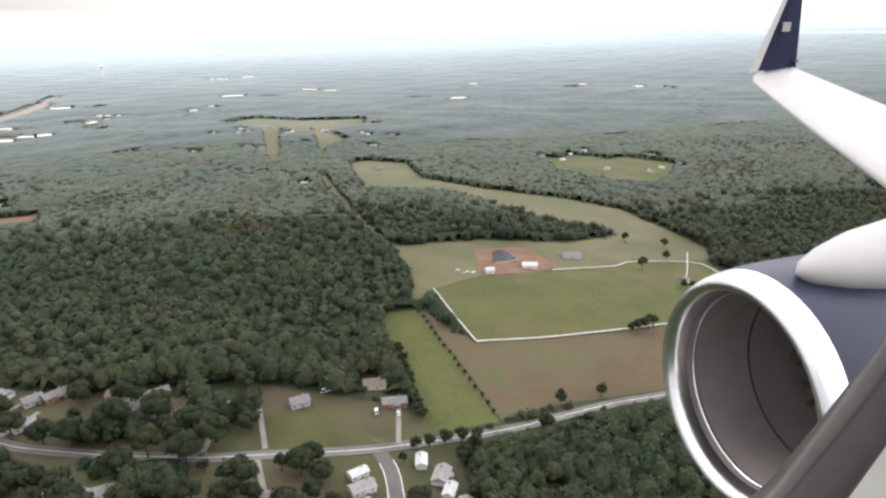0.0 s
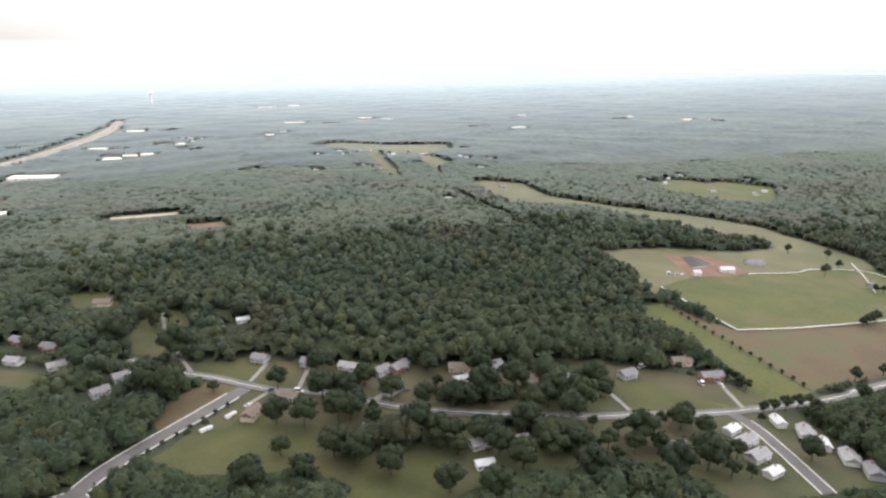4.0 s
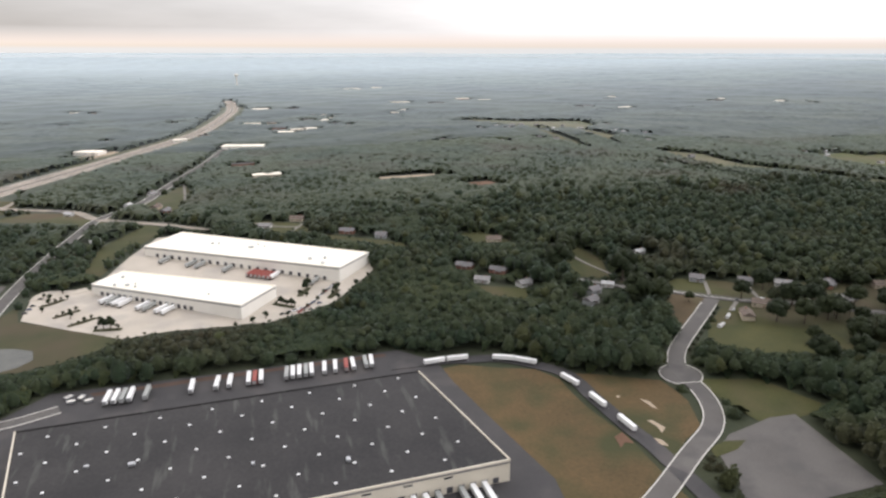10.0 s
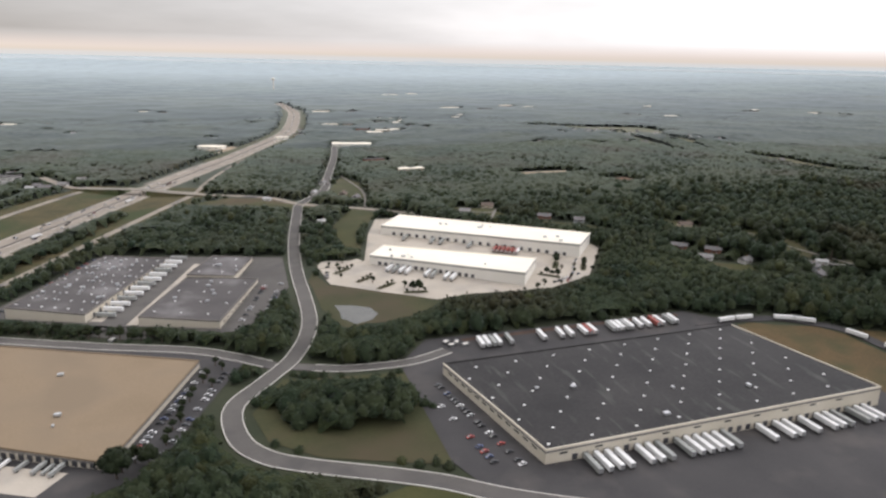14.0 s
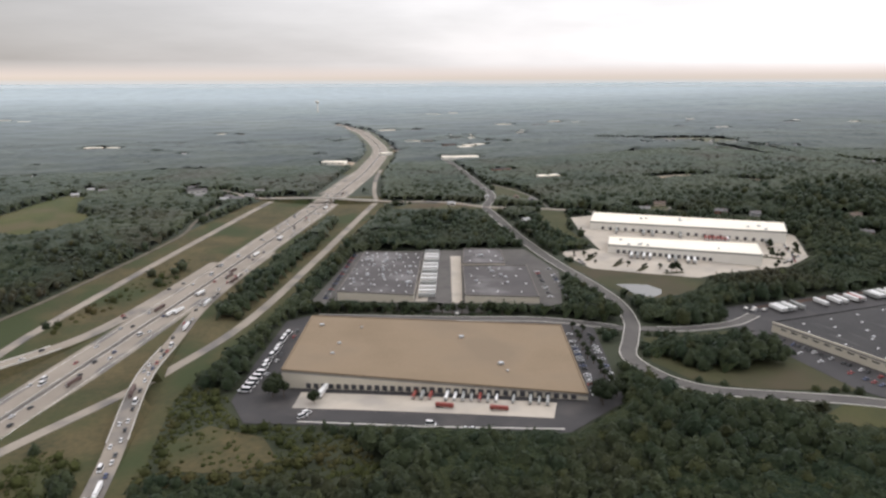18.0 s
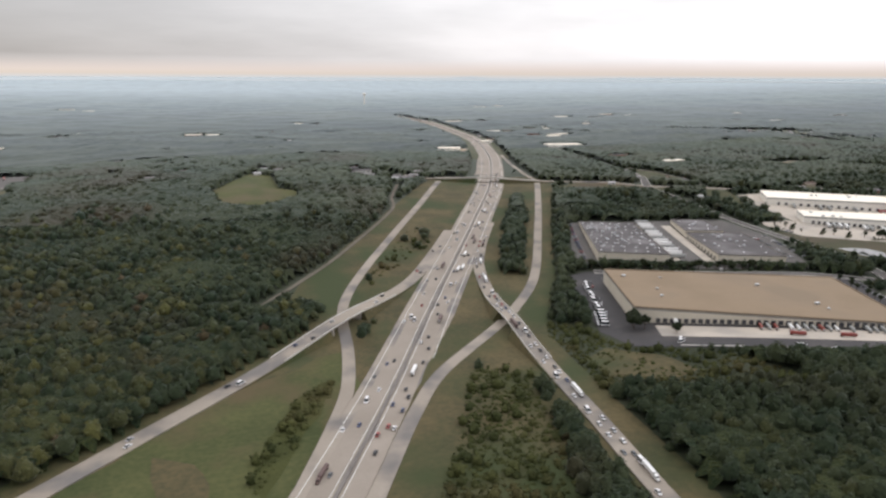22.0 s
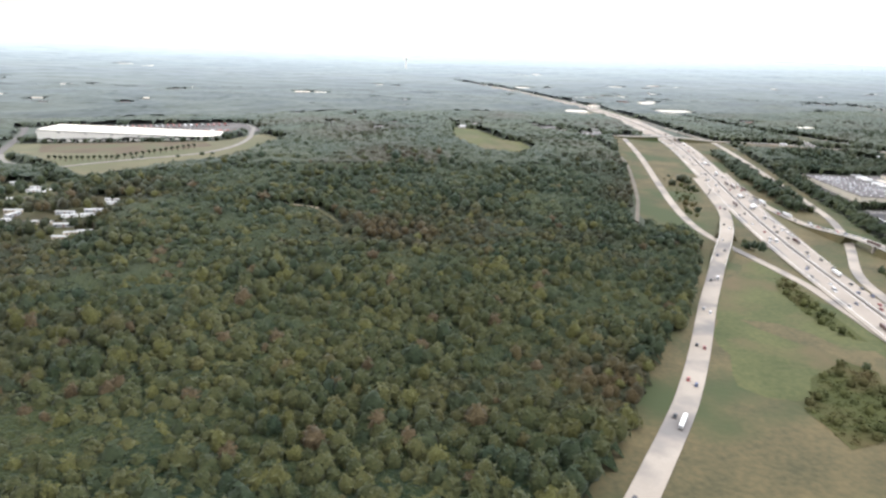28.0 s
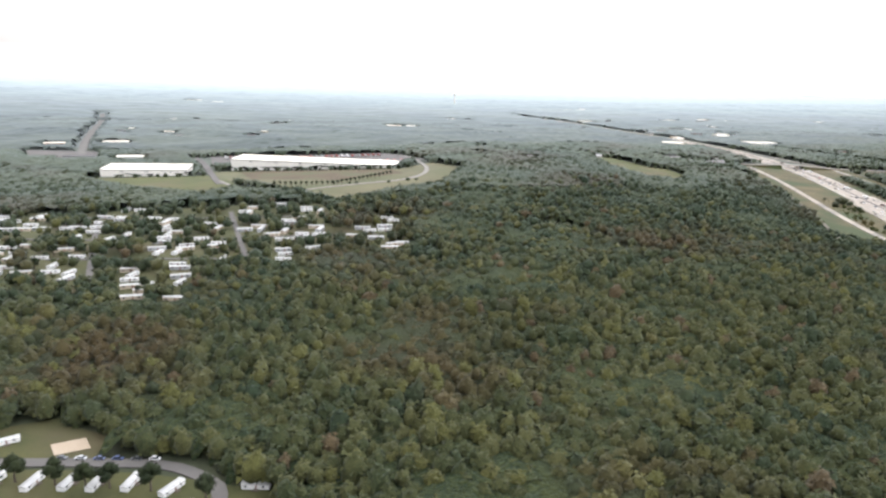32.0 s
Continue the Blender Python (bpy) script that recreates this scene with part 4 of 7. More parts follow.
def warehouse(c, high, wall, roof, label, docks=(), lights=(0, 0), vents=0, band=True, seed=1, windows=(), lattice=False, cap=None):
    rnd = random.Random(seed)
    base = min(land1(*p) for p in c)
    top = sum(land1(*p) for p in c) / 4 + high
    thing = tagged(new("warehouse"), label, "warehouse", "industrial buildings")
    walls = part("wall", slab(c, base - 0.5, top - 0.25), wall, thing)
    top_part = part("roof", slab(c, top - 0.25, top, -0.5), roof, thing)
    corners = [np.array(p, float) for p in c]
    for i in range(4):
        a, b = corners[i], corners[(i + 1) % 4]
        d = (b - a) / np.linalg.norm(b - a)
        n = np.array((d[1], -d[0]))
        bm = boxed(0, np.linalg.norm(b - a), -0.12, 0.35, top - 0.3, top + 0.35)
        ang = math.degrees(math.atan2(d[1], d[0]))
        part("parapet", bm, cap or (roof if i == 2 else wall), thing, place=pose(a[0], a[1], 0, 0, 0, ang))
        if band:
            part("band", boxed(0, np.linalg.norm(b - a), -0.16, 0.05, top - 0.95, top - 0.45), M_BAND, walls, "grey painted band", pose(a[0], a[1], 0, 0, 0, ang))
    for side, count, u0, u1 in docks:
        a, b = corners[side], corners[(side + 1) % 4]
        d = (b - a) / np.linalg.norm(b - a)
        ang = math.degrees(math.atan2(d[1], d[0]))
        for k in range(count):
            p = a + (b - a) * (u0 + (u1 - u0) * (k + 0.5) / count)
            part("dock_door", DOCK, None, walls, place=pose(p[0], p[1], land1(*p), 0, 0, ang))
    for side, count, u0, u1 in windows:
        a, b = corners[side], corners[(side + 1) % 4]
        d = (b - a) / np.linalg.norm(b - a)
        ang = math.degrees(math.atan2(d[1], d[0]))
        for k in range(count):
            p = a + (b - a) * (u0 + (u1 - u0) * (k + 0.5) / count)
            part("window", HATCH, None, walls, place=pose(p[0], p[1], top - 2.2, 0, 0, ang))
    for i in range(lights[0]):
        for j in range(lights[1]):
            p = corner_mix(c, (i + 0.5 + 0.3 * (j % 2) - 0.15) / lights[0], (j + 0.5) / lights[1])
            part("skylight", DOME, None, top_part, place=pose(p[0], p[1], top, 0, 0, rnd.uniform(-6, 6)))
    if lattice:
        for j in range(8):
            for k in range(8):
                u, v = 0.011 + 0.061 * (j % 2) + 0.1225 * k, 0.072 + 0.1215 * j
                p = corner_mix(c, max(u, 0.02), min(0.98, v + 0.06 * (u - 0.5)))
                part("skylight", DOME, None, top_part, place=pose(p[0], p[1], top, 0, 0, rnd.uniform(-6, 6)))
    for i in range(vents):
        p = corner_mix(c, rnd.uniform(0.06, 0.94), rnd.uniform(0.1, 0.9))
        part("vent", VENT, None, top_part, place=pose(p[0], p[1], top, 0, 0, rnd.choice((0, 90))) @ Matrix.Scale(rnd.uniform(0.6, 1.3), 4))
    CLEAR.append((np.array(c, float), 3.0))
    return thing, top


DARK = [(-435, 168), (-297, 175), (-310, 240), (-448, 233)]
warehouse(DARK, 6.0, M_WALLCREAM, M_ROOFDARK, "huge dark-roofed warehouse with cream walls and skylights", [(0, 34, 0.06, 0.98)], (0, 0), 5, seed=2, lattice=True, windows=[(0, 10, 0.0, 0.9), (3, 12, 0.05, 0.95)])
warehouse([(-433, 426), (-326, 355), (-306, 379), (-414, 455)], 6.5, M_WALLWHITE, M_ROOFWHITE, "long white-roofed warehouse on a concrete yard", [(0, 22, 0.05, 0.95)], (0, 0), 9, seed=3)
warehouse([(-451, 370), (-377, 319), (-360, 343), (-439, 389)], 6.0, M_WALLWHITE, M_ROOFWHITE, "white-roofed warehouse on a concrete yard", [(0, 16, 0.05, 0.7)], (0, 0), 6, seed=4)
TAN = [(-662, 250), (-560, 197), (-538, 262), (-644, 308)]
warehouse(TAN, 5.3, M_WALLCREAM, M_ROOFTAN, "tan-roofed distribution building with red trucks at its docks", [(0, 34, 0.08, 0.97)], (0, 0), 7, seed=5, cap=M_ROOFTAN)
warehouse([(-627, 344), (-590, 326), (-562, 411), (-597, 425)], 3.4, M_WALLCREAM, M_ROOFGREY, "low grey-roofed building covered in roof units", [(1, 14, 0.05, 0.95)], (6, 9), 34, seed=6, band=False, cap=M_BARRIER)
warehouse([(-566, 314), (-531, 300), (-513, 357), (-549, 368)], 3.4, M_WALLCREAM, M_ROOFGREY, "low grey-roofed building beside a parking lot", [(3, 10, 0.05, 0.95)], (3, 4), 6, seed=7, band=False, cap=M_BARRIER, windows=[(1, 10, 0.05, 0.95)])
warehouse([(-549, 368.5), (-525, 361), (-515, 394), (-537, 402)], 3.4, M_WALLCREAM, M_ROOFGREY, "small grey-roofed wing of a low building", [], (2, 3), 3, seed=8, band=False, cap=M_BARRIER)
warehouse([(-1205, 672), (-1058, 616), (-1045, 652), (-1192, 710)], 6.5, M_WALLWHITE, M_ROOFWHITE, "very long white warehouse above a mown slope", [(2, 20, 0.05, 0.95)], (0, 0), 8, seed=9, windows=[(0, 6, 0.05, 0.95)])
warehouse([(-1316, 656), (-1244, 649), (-1240, 690), (-1312, 696)], 6.0, M_WALLWHITE, M_ROOFWHITE, "white warehouse above a green slope", [], (0, 0), 4, seed=10, windows=[(0, 3, 0.1, 0.95)])

# far pale buildings: centre, size, turn
FAR_NORTH = [(-365, 1206, 70, 22, -8), (-378, 888, 50, 20, -10), (-249, 1331, 36, 22, 5), (-378, 736, 22, 9, 10), (-356, 658, 26, 11, 5), (-325, 1110, 55, 20, 0), (-346, 1506, 90, 30, 5), (-60, 2133, 130, 40, 0), (358, 1410, 110, 30, 0), (-243, 1226, 30, 14, 0), (-318, 1043, 60, 24, 0)]
FAR_EAST = [(755, 1477, 80, 28, 0), (888, 1410, 60, 24, 0), (-232, 1327, 24, 14, 0), (-268, 1251, 50, 18, 0), (-461, 985, 45, 18, 10), (-89, 1350, 40, 18, 0), (520, 1600, 60, 24, 0), (-20, 1620, 120, 30, 4), (160, 1700, 90, 28, 0)]
FAR_WEST = [(-552, 882, 30, 18, -20), (-711, 668, 17, 12, 12), (-1400, 906, 22, 10, 5), (-1337, 932, 30, 12, 5), (-1348, 1079, 26, 12, 5), (-1288, 1327, 70, 24, 0), (-1275, 2128, 100, 30, 0), (-1169, 1028, 30, 12, 0), (-1283, 1070, 34, 14, 0), (-900, 1250, 70, 26, -5), (-1110, 1266, 60, 20, 0), (-700, 1500, 50, 20, 10), (-1354, 786, 30, 12, 5), (-1305, 784, 26, 12, 5)]
FAR = FAR_NORTH + FAR_EAST + FAR_WEST
rf = random.Random(3)
for x, y, w, d, a in FAR[:]:
    if y > 950:
        FAR.remove((x, y, w, d, a))
        FAR.append((x, y, w * 0.38, d * 0.6, a))
        FAR.append((x + w * rf.uniform(0.35, 0.8), y + rf.uniform(-60, 60), w * rf.uniform(0.15, 0.35), d * 0.5, a + rf.uniform(-20, 20)))
for k, (x, y, w, d, a) in enumerate(FAR):
    z = land1(x, y)
    shed = tagged(new("far_building"), "low white flat-roofed building far off among trees", "building", "far buildings")
    m = pose(x, y, z, 0, 0, a)
    part("wall", boxed(-w / 2, w / 2, -d / 2, d / 2, -1, 3.6), M_SIDING[k % 4] if k % 3 else M_WALLWHITE, shed, place=m)
    part("roof", boxed(-w / 2 - 0.3, w / 2 + 0.3, -d / 2 - 0.3, d / 2 + 0.3, 3.6, 4.0), (M_ROOFWHITE, M_ROOFGREY, M_ROOFWHITE)[k % 3], shed, place=m)
    for q in (-0.3, 0.0, 0.3):
        part("window", HATCH, None, shed, place=m @ pose(q * w, -d / 2, 1.8))
    CLEAR.append((np.array([(x + sx * (w / 2 + 4), y + sy * (d / 2 + 3) - 6) for sx, sy in ((-1, -1), (1, -1), (1, 1), (-1, 1))]), 0))

tower = tagged(new("water_tower"), "white water tower far off above the woods", "water tower")
tz = land1(-403, 2333)
bm = bmesh.new()
bmesh.ops.create_cone(bm, cap_ends=True, segments=16, radius1=3.0, radius2=1.6, depth=44 - tz, matrix=Matrix.Translation((-403, 2333, (44 + tz) / 2 - 3)))
part("stem", bm, M_WALLWHITE, tower)
bm = bmesh.new()
bmesh.ops.create_uvsphere(bm, u_segments=20, v_segments=12, radius=6.5, matrix=Matrix.Translation((-403, 2333, 44)) @ Matrix.Diagonal((1, 1, 0.75, 1)))
part("tank", bm, M_WALLWHITE, tower, smooth=True)

# ---------------------------------------------------------------- vehicles


def make_trailer(skin, label):
    t = tagged(new("trailer"), label, "trailer", "parked trailers")
    hold = part("box", boxed(-4.6, 4.6, -0.8, 0.8, 0.75, 2.45, bevel=0.06), skin, t)
    chassis = part("chassis", boxed(-4.4, 4.4, -0.35, 0.35, 0.5, 0.75), M_CHASSIS, t)
    part("rear_door", boxed(-4.64, -4.59, -0.72, 0.72, 0.85, 2.35), M_STEEL, hold)
    for x in (-3.9, -3.1):
        for s in (-1, 1):
            bm = bmesh.new()
            bmesh.ops.create_cone(bm, cap_ends=True, segments=12, radius1=0.31, radius2=0.31, depth=0.36, matrix=Matrix.Translation((x, s * 0.6, 0.31)) @ Matrix.Rotation(math.pi / 2, 4, "X"))
            part("wheel", bm, M_TYRE, chassis)
    return t


def make_lorry(skin, label):
    t = make_trailer(skin, label)
    t.name = "lorry"
    t["category"], t["group"] = "lorry", "traffic"
    cabm = bmesh.new()
    box(cabm, 4.9, 6.9, -0.75, 0.75, 0.5, 2.2, bevel=0.15)
    part("cab", cabm, skin, t)
    part("bonnet", boxed(6.85, 7.9, -0.6, 0.6, 0.5, 1.4, bevel=0.12), skin, t)
    part("windscreen", boxed(6.8, 6.93, -0.6, 0.6, 1.45, 2.05), M_GLASS, t)
    for x in (5.3, 7.3):
        for s in (-1, 1):
            bm = bmesh.new()
            bmesh.ops.create_cone(bm, cap_ends=True, segments=12, radius1=0.31, radius2=0.31, depth=0.3, matrix=Matrix.Translation((x, s * 0.62, 0.31)) @ Matrix.Rotation(math.pi / 2, 4, "X"))
            part("wheel", bm, M_TYRE, t)
    return t


def make_car(paint, label, van=False):
    t = tagged(new("van" if van else "car"), label, "van" if van else "car", "cars")
    bm = boxed(-1.38, 1.38, -0.54, 0.54, 0.16, 0.52, bevel=0.09)
    shell = part("body", bm, paint, t)
    bm = bmesh.new()
    x0, x1, x2, x3, h = (-1.3, -1.2, 0.5, 1.0, 1.15) if van else (-1.05, -0.65, 0.35, 0.8, 0.88)
    lo = [bm.verts.new(p) for p in ((x0, -0.5, 0.5), (x3, -0.5, 0.5), (x3, 0.5, 0.5), (x0, 0.5, 0.5))]
    hi = [bm.verts.new(p) for p in ((x1, -0.42, h), (x2, -0.42, h), (x2, 0.42, h), (x1, 0.42, h))]
    for i in range(4):
        j = (i + 1) % 4
        bm.faces.new((lo[i], lo[j], hi[j], hi[i]))
    bm.faces.new(hi)
    part("cabin_glass", bm, M_GLASS, shell)
    part("top", boxed(x1 + 0.02, x2 - 0.02, -0.41, 0.41, h, h + 0.05, bevel=0.02), paint, t)
    for x in (-0.85, 0.85):
        for s in (-1, 1):
            bm = bmesh.new()
            bmesh.ops.create_cone(bm, cap_ends=True, segments=10, radius1=0.2, radius2=0.2, depth=0.14, matrix=Matrix.Translation((x, s * 0.5, 0.2)) @ Matrix.Rotation(math.pi / 2, 4, "X"))
            part("wheel", bm, M_TYRE, t)
    return t


USED = set()


def put(kind, x, y, a, lift=0.3, rise=0.0, size=1.0):
    m = pose(x, y, land1(x, y) + lift + rise, 0, 0, a) @ Matrix.Scale(size, 4)
    if kind.name not in USED:
        USED.add(kind.name)
        kind.matrix_basis = m
        return kind
    return copy_thing(kind, m)


TRAILER = make_trailer(M_BOX, "white box trailer parked in a yard")
REDTRAILER = make_trailer(M_REDBOX, "red container trailer parked in a yard")
GREYTRAILER = make_trailer(mat("weathered_trailer_skin", (0.24, 0.25, 0.24), (0.40, 0.41, 0.39), 0.3, 4.0, 0.5), "weathered grey box trailer parked in a yard")
LORRY = make_lorry(M_BOX, "white articulated lorry on the motorway")
DARKLORRY = make_lorry(mat("dark_lorry_skin", (0.085, 0.055, 0.05), (0.14, 0.09, 0.08), 0.3, 4.0, 0.5), "dark brown articulated lorry on the motorway")
CARS = [make_car(p, "%s saloon car with dark windows" % n) for p, n in zip(CAR_PAINT, CAR_NAMES)]
VAN = make_car(CAR_PAINT[0], "white delivery van with dark windows", True)
rv = random.Random(5)


def make_skip():
    t = tagged(new("waste_skip"), "grey steel waste skip in a truck yard", "skip", "waste skips")
    bm = bmesh.new()
    lo = [bm.verts.new(p) for p in ((-1.1, -0.7, 0.1), (1.1, -0.7, 0.1), (1.1, 0.7, 0.1), (-1.1, 0.7, 0.1))]
    hi = [bm.verts.new(p) for p in ((-1.6, -0.8, 1.1), (1.6, -0.8, 1.1), (1.6, 0.8, 1.1), (-1.6, 0.8, 1.1))]
    bm.faces.new(lo[::-1])
    for a in range(4):
        bm.faces.new((lo[a], lo[(a + 1) % 4], hi[(a + 1) % 4], hi[a]))
    bin_ = part("bin", bm, M_STEEL, t)
    part("rubbish", boxed(-1.35, 1.35, -0.7, 0.7, 0.7, 1.0, bevel=0.2), M_WALLWHITE, t)
    for y in (-0.82, 0.82):
        part("rib", boxed(-1.5, 1.5, y - 0.05, y + 0.05, 0.98, 1.12), M_STEEL, bin_)
    return t


SKIP = make_skip()
for x, kind in ((-424.4, 0), (-421.6, 0), (-419, 1), (-416.5, 0), (-411, 1), (-395.2, 0), (-386, 0), (-381.3, 0), (-374.2, 0), (-371.9, 2), (-369.5, 0), (-359.6, 1), (-357.2, 0), (-354.6, 0), (-352, 1), (-349.7, 0), (-344.5, 0), (-340.1, 0), (-335.6, 2), (-332.8, 0), (-327.5, 1), (-325, 0)):
    put((TRAILER, GREYTRAILER, REDTRAILER)[kind], x, 255.6 + (x + 424) * 0.066, 86 + rv.uniform(-2, 2))
patch("bare_ground", [(-430, 260.5), (-380, 264), (-330, 267), (-318, 267.5), (-318, 270), (-380, 267), (-432, 263)], M_RUST, 0.36, "brown gravel strip behind parked trailers", "bare ground", clear=False, ragged=0.6)
for x, y, a in ((-299.5, 255.5, 4), (-289.5, 255.5, -2), (-270.7, 250.5, -24), (-262.7, 245.5, -37), (-252, 226, -72), (-248.8, 209, -82), (-246.5, 192, -84)):
    put(TRAILER, x, y, a, 0.45)
for x, y, a in ((-437, 257, 10), (-434, 259.5, 70), (-431, 256.5, 20), (-438.5, 260.5, 40), (-575, 300, 60)):
    put(SKIP, x, y, a)
for k in range(34):
    u = 0.06 + 0.92 * (k + 0.5) / 34
    p = np.array((-435, 168.0)) + np.array((138, 7.0)) * u
    if rv.random() < 0.55:
        put(rv.choice((TRAILER, TRAILER, GREYTRAILER)), p[0] - 0.2, p[1] - 5.2, 93)
for k in range(34):
    u = 0.08 + 0.89 * (k + 0.5) / 34
    p = np.array((-662, 250.0)) + np.array((102, -53.0)) * u
    if 0.42 < u < 0.95 and rv.random() < 0.85:
        kind = REDTRAILER if k in (14, 16, 22, 27) else rv.choice((GREYTRAILER, GREYTRAILER, TRAILER))
        put(kind, p[0] - 1.6, p[1] - 3.2, 63 + rv.uniform(-3, 3), size=rv.uniform(0.52, 0.68))
for x, y in ((-611, 205), (-594, 196)):
    put(REDTRAILER, x + 2, y + 5, -27, size=0.7)
put(TRAILER, -648, 238, 62)
lotkerb = ribbon("kerb", np.array([(-659, 219.5), (-617, 198), (-577, 181)]), -0.3, 0.3, 0.5, M_KERB, 0.3)
tagged(lotkerb, "white kerb along the edge of a truck lot", "kerb", kind="structure")
for k in range(11):
    if k not in (3, 7):
        put(VAN, -669 + k * 1.35 + rv.uniform(-0.4, 0.4), 268 + k * 3.9, 68 + rv.uniform(-4, 4), size=1.35)
for k in range(5):
    put(VAN, -676 + k * 1.5, 252 + k * 3.6, 155 + rv.uniform(-5, 5), size=1.35)
for x, y in ((-617, 199.5), (-607, 192.5), (-605, 191.6)):
    put(VAN if x < -610 else CARS[0], x, y, -27)
put(VAN, -657, 222, 20)
put(VAN, -655.5, 224, 25)
patch("pavement", [(-655.5, 243), (-660, 231), (-577, 189), (-571, 199)], M_CONC, 0.34, "pale concrete dock apron", "pavement", 0, 0)
for k in range(16):
    u = 0.08 + 0.62 * k / 15
    p = np.array((-451, 370.0)) + np.array((74, -51.0)) * u
    if k in (2, 3, 4, 5, 8, 9, 11, 12):
        put(GREYTRAILER if k in (3, 9) else TRAILER, p[0] - 3.2, p[1] - 4.7, 56)
for k in range(20):
    u = 0.05 + 0.9 * k / 19
    p = np.array((-433, 426.0)) + np.array((107, -71.0)) * u
    if k in (2, 5, 6, 9, 14, 18):
        put(GREYTRAILER if k != 14 else TRAILER, p[0] - 3.0, p[1] - 5.0, 57)
for i in range(6):
    put(REDTRAILER, -372 + i * 2.2, 377 - i * 1.4, 57)
for i in range(13):
    p = np.array((-588, 332.0)) + np.array((26, 79.0)) * (i / 12)
    put(TRAILER if i % 3 else GREYTRAILER, p[0] + 6, p[1] - 2, -18)
for i in range(24):
    p = np.array((-1190, 722.0)) + np.array((150, -58.0)) * (i / 23)
    put(REDTRAILER if i % 4 else TRAILER, p[0], p[1], 70)


def along(line, s):
    seg = np.linalg.norm(np.diff(line, axis=0), axis=1)
    cum = np.concatenate([[0], np.cumsum(seg)])
    s = min(max(s, 0), cum[-1] - 0.1)
    i = int(np.searchsorted(cum, s, side="right") - 1)
    t = (s - cum[i]) / seg[i]
    return line[i] * (1 - t) + line[i + 1] * t, math.degrees(math.atan2(*(line[i + 1] - line[i])[::-1])), i, t


def traffic(line, off, gaps, back=False, rise=None, start=20.0, end=900.0, lorries=0.12, lift=0.5):
    n = normals(line)
    s = start
    while s < end:
        p, a, i, t = along(line, s)
        if rv.random() < lorries:
            kind, room = rv.choice((LORRY, LORRY, DARKLORRY)), 16
        else:
            kind, room = rv.choice(CARS + CARS[:2] + [VAN]), 0
        q = p + n[i] * off
        up = 0 if rise is None else rise[i] * (1 - t) + rise[min(i + 1, len(rise) - 1)] * t
        put(kind, q[0], q[1], a + (180 if back else 0), lift, up, 0.85 if room else 1.0)
        s += room + rv.uniform(*gaps)


traffic(HWYL, 4.9, (16, 46), True, start=454, end=1154)
traffic(HWYL, 7.1, (18, 60), True, start=464, end=1154)
traffic(HWYL, 9.3, (40, 120), True, start=454, end=1094, lorries=0.05)
traffic(HWYL, -4.9, (8, 30), False, start=454, end=1154)
traffic(HWYL, -7.1, (8, 34), False, start=460, end=1154, lorries=0.3)
traffic(HWYL, -2.8, (20, 60), False, start=460, end=1094, lorries=0.02)
traffic(FLYR, 1.2, (4, 9), False, FLYRR, 40, 480, 0.12, 0.54)
traffic(FLYR, -1.4, (6, 22), False, FLYRR, 50, 480, 0.1, 0.54)
traffic(FLYL, 1.4, (22, 60), True, FLYLR, 40, 560, 0.05, 0.54)
traffic(FLYL, -1.4, (22, 50), True, FLYLR, 50, 560, 0.0, 0.54)


def car_row(a, b, count, turn, full=0.7):
    a, b = np.array(a, float), np.array(b, float)
    for k in range(count):
        if rv.random() < full:
            p = a + (b - a) * (k + 0.5) / count
            put(rv.choice(CARS + CARS[:3] + CARS[4:5]), p[0], p[1], turn + rv.choice((0, 180)))


car_row((-453, 228), (-441, 166), 26, 10)
car_row((-458, 222), (-449, 168), 18, 10, 0.5)
car_row((-536, 258), (-556, 198), 22, -20, 0.8)
car_row((-527, 258), (-546, 200), 18, -20, 0.7)
car_row((-508, 356), (-523, 302), 18, -18, 0.6)
car_row((-501, 352), (-514, 300), 14, -18, 0.5)
car_row((-668, 262), (-650, 312), 8, 65, 0.5)
car_row((-478, 350), (-474, 376), 6, 0, 0.6)
car_row((-1258, 169.5), (-1232, 162), 6, -16, 0.8)
car_row((-360, 320), (-335, 332), 8, 30, 0.4)
for x, y, a in ((-148, 262, 30), (-139, 271, 30), (-20, 247, 80), (45, 221, 80), (-87, 254, 60), (-26, 214, -10), (100, 205.5, 5), (-110, 257, -36)):
    put(rv.choice(CARS), x, y, a, 0.46)

# ---------------------------------------------------------------- houses
PANE = box_mesh("window", M_GLASS, -0.45, 0.45, -0.04, 0.04, 0, 0.6, bevel=0.02)
LEAFDOOR = box_mesh("door", mat("house_door", (0.16, 0.08, 0.06), (0.25, 0.14, 0.1), 0.5, 6.0), -0.3, 0.3, -0.05, 0.05, 0, 1.25, bevel=0.02)


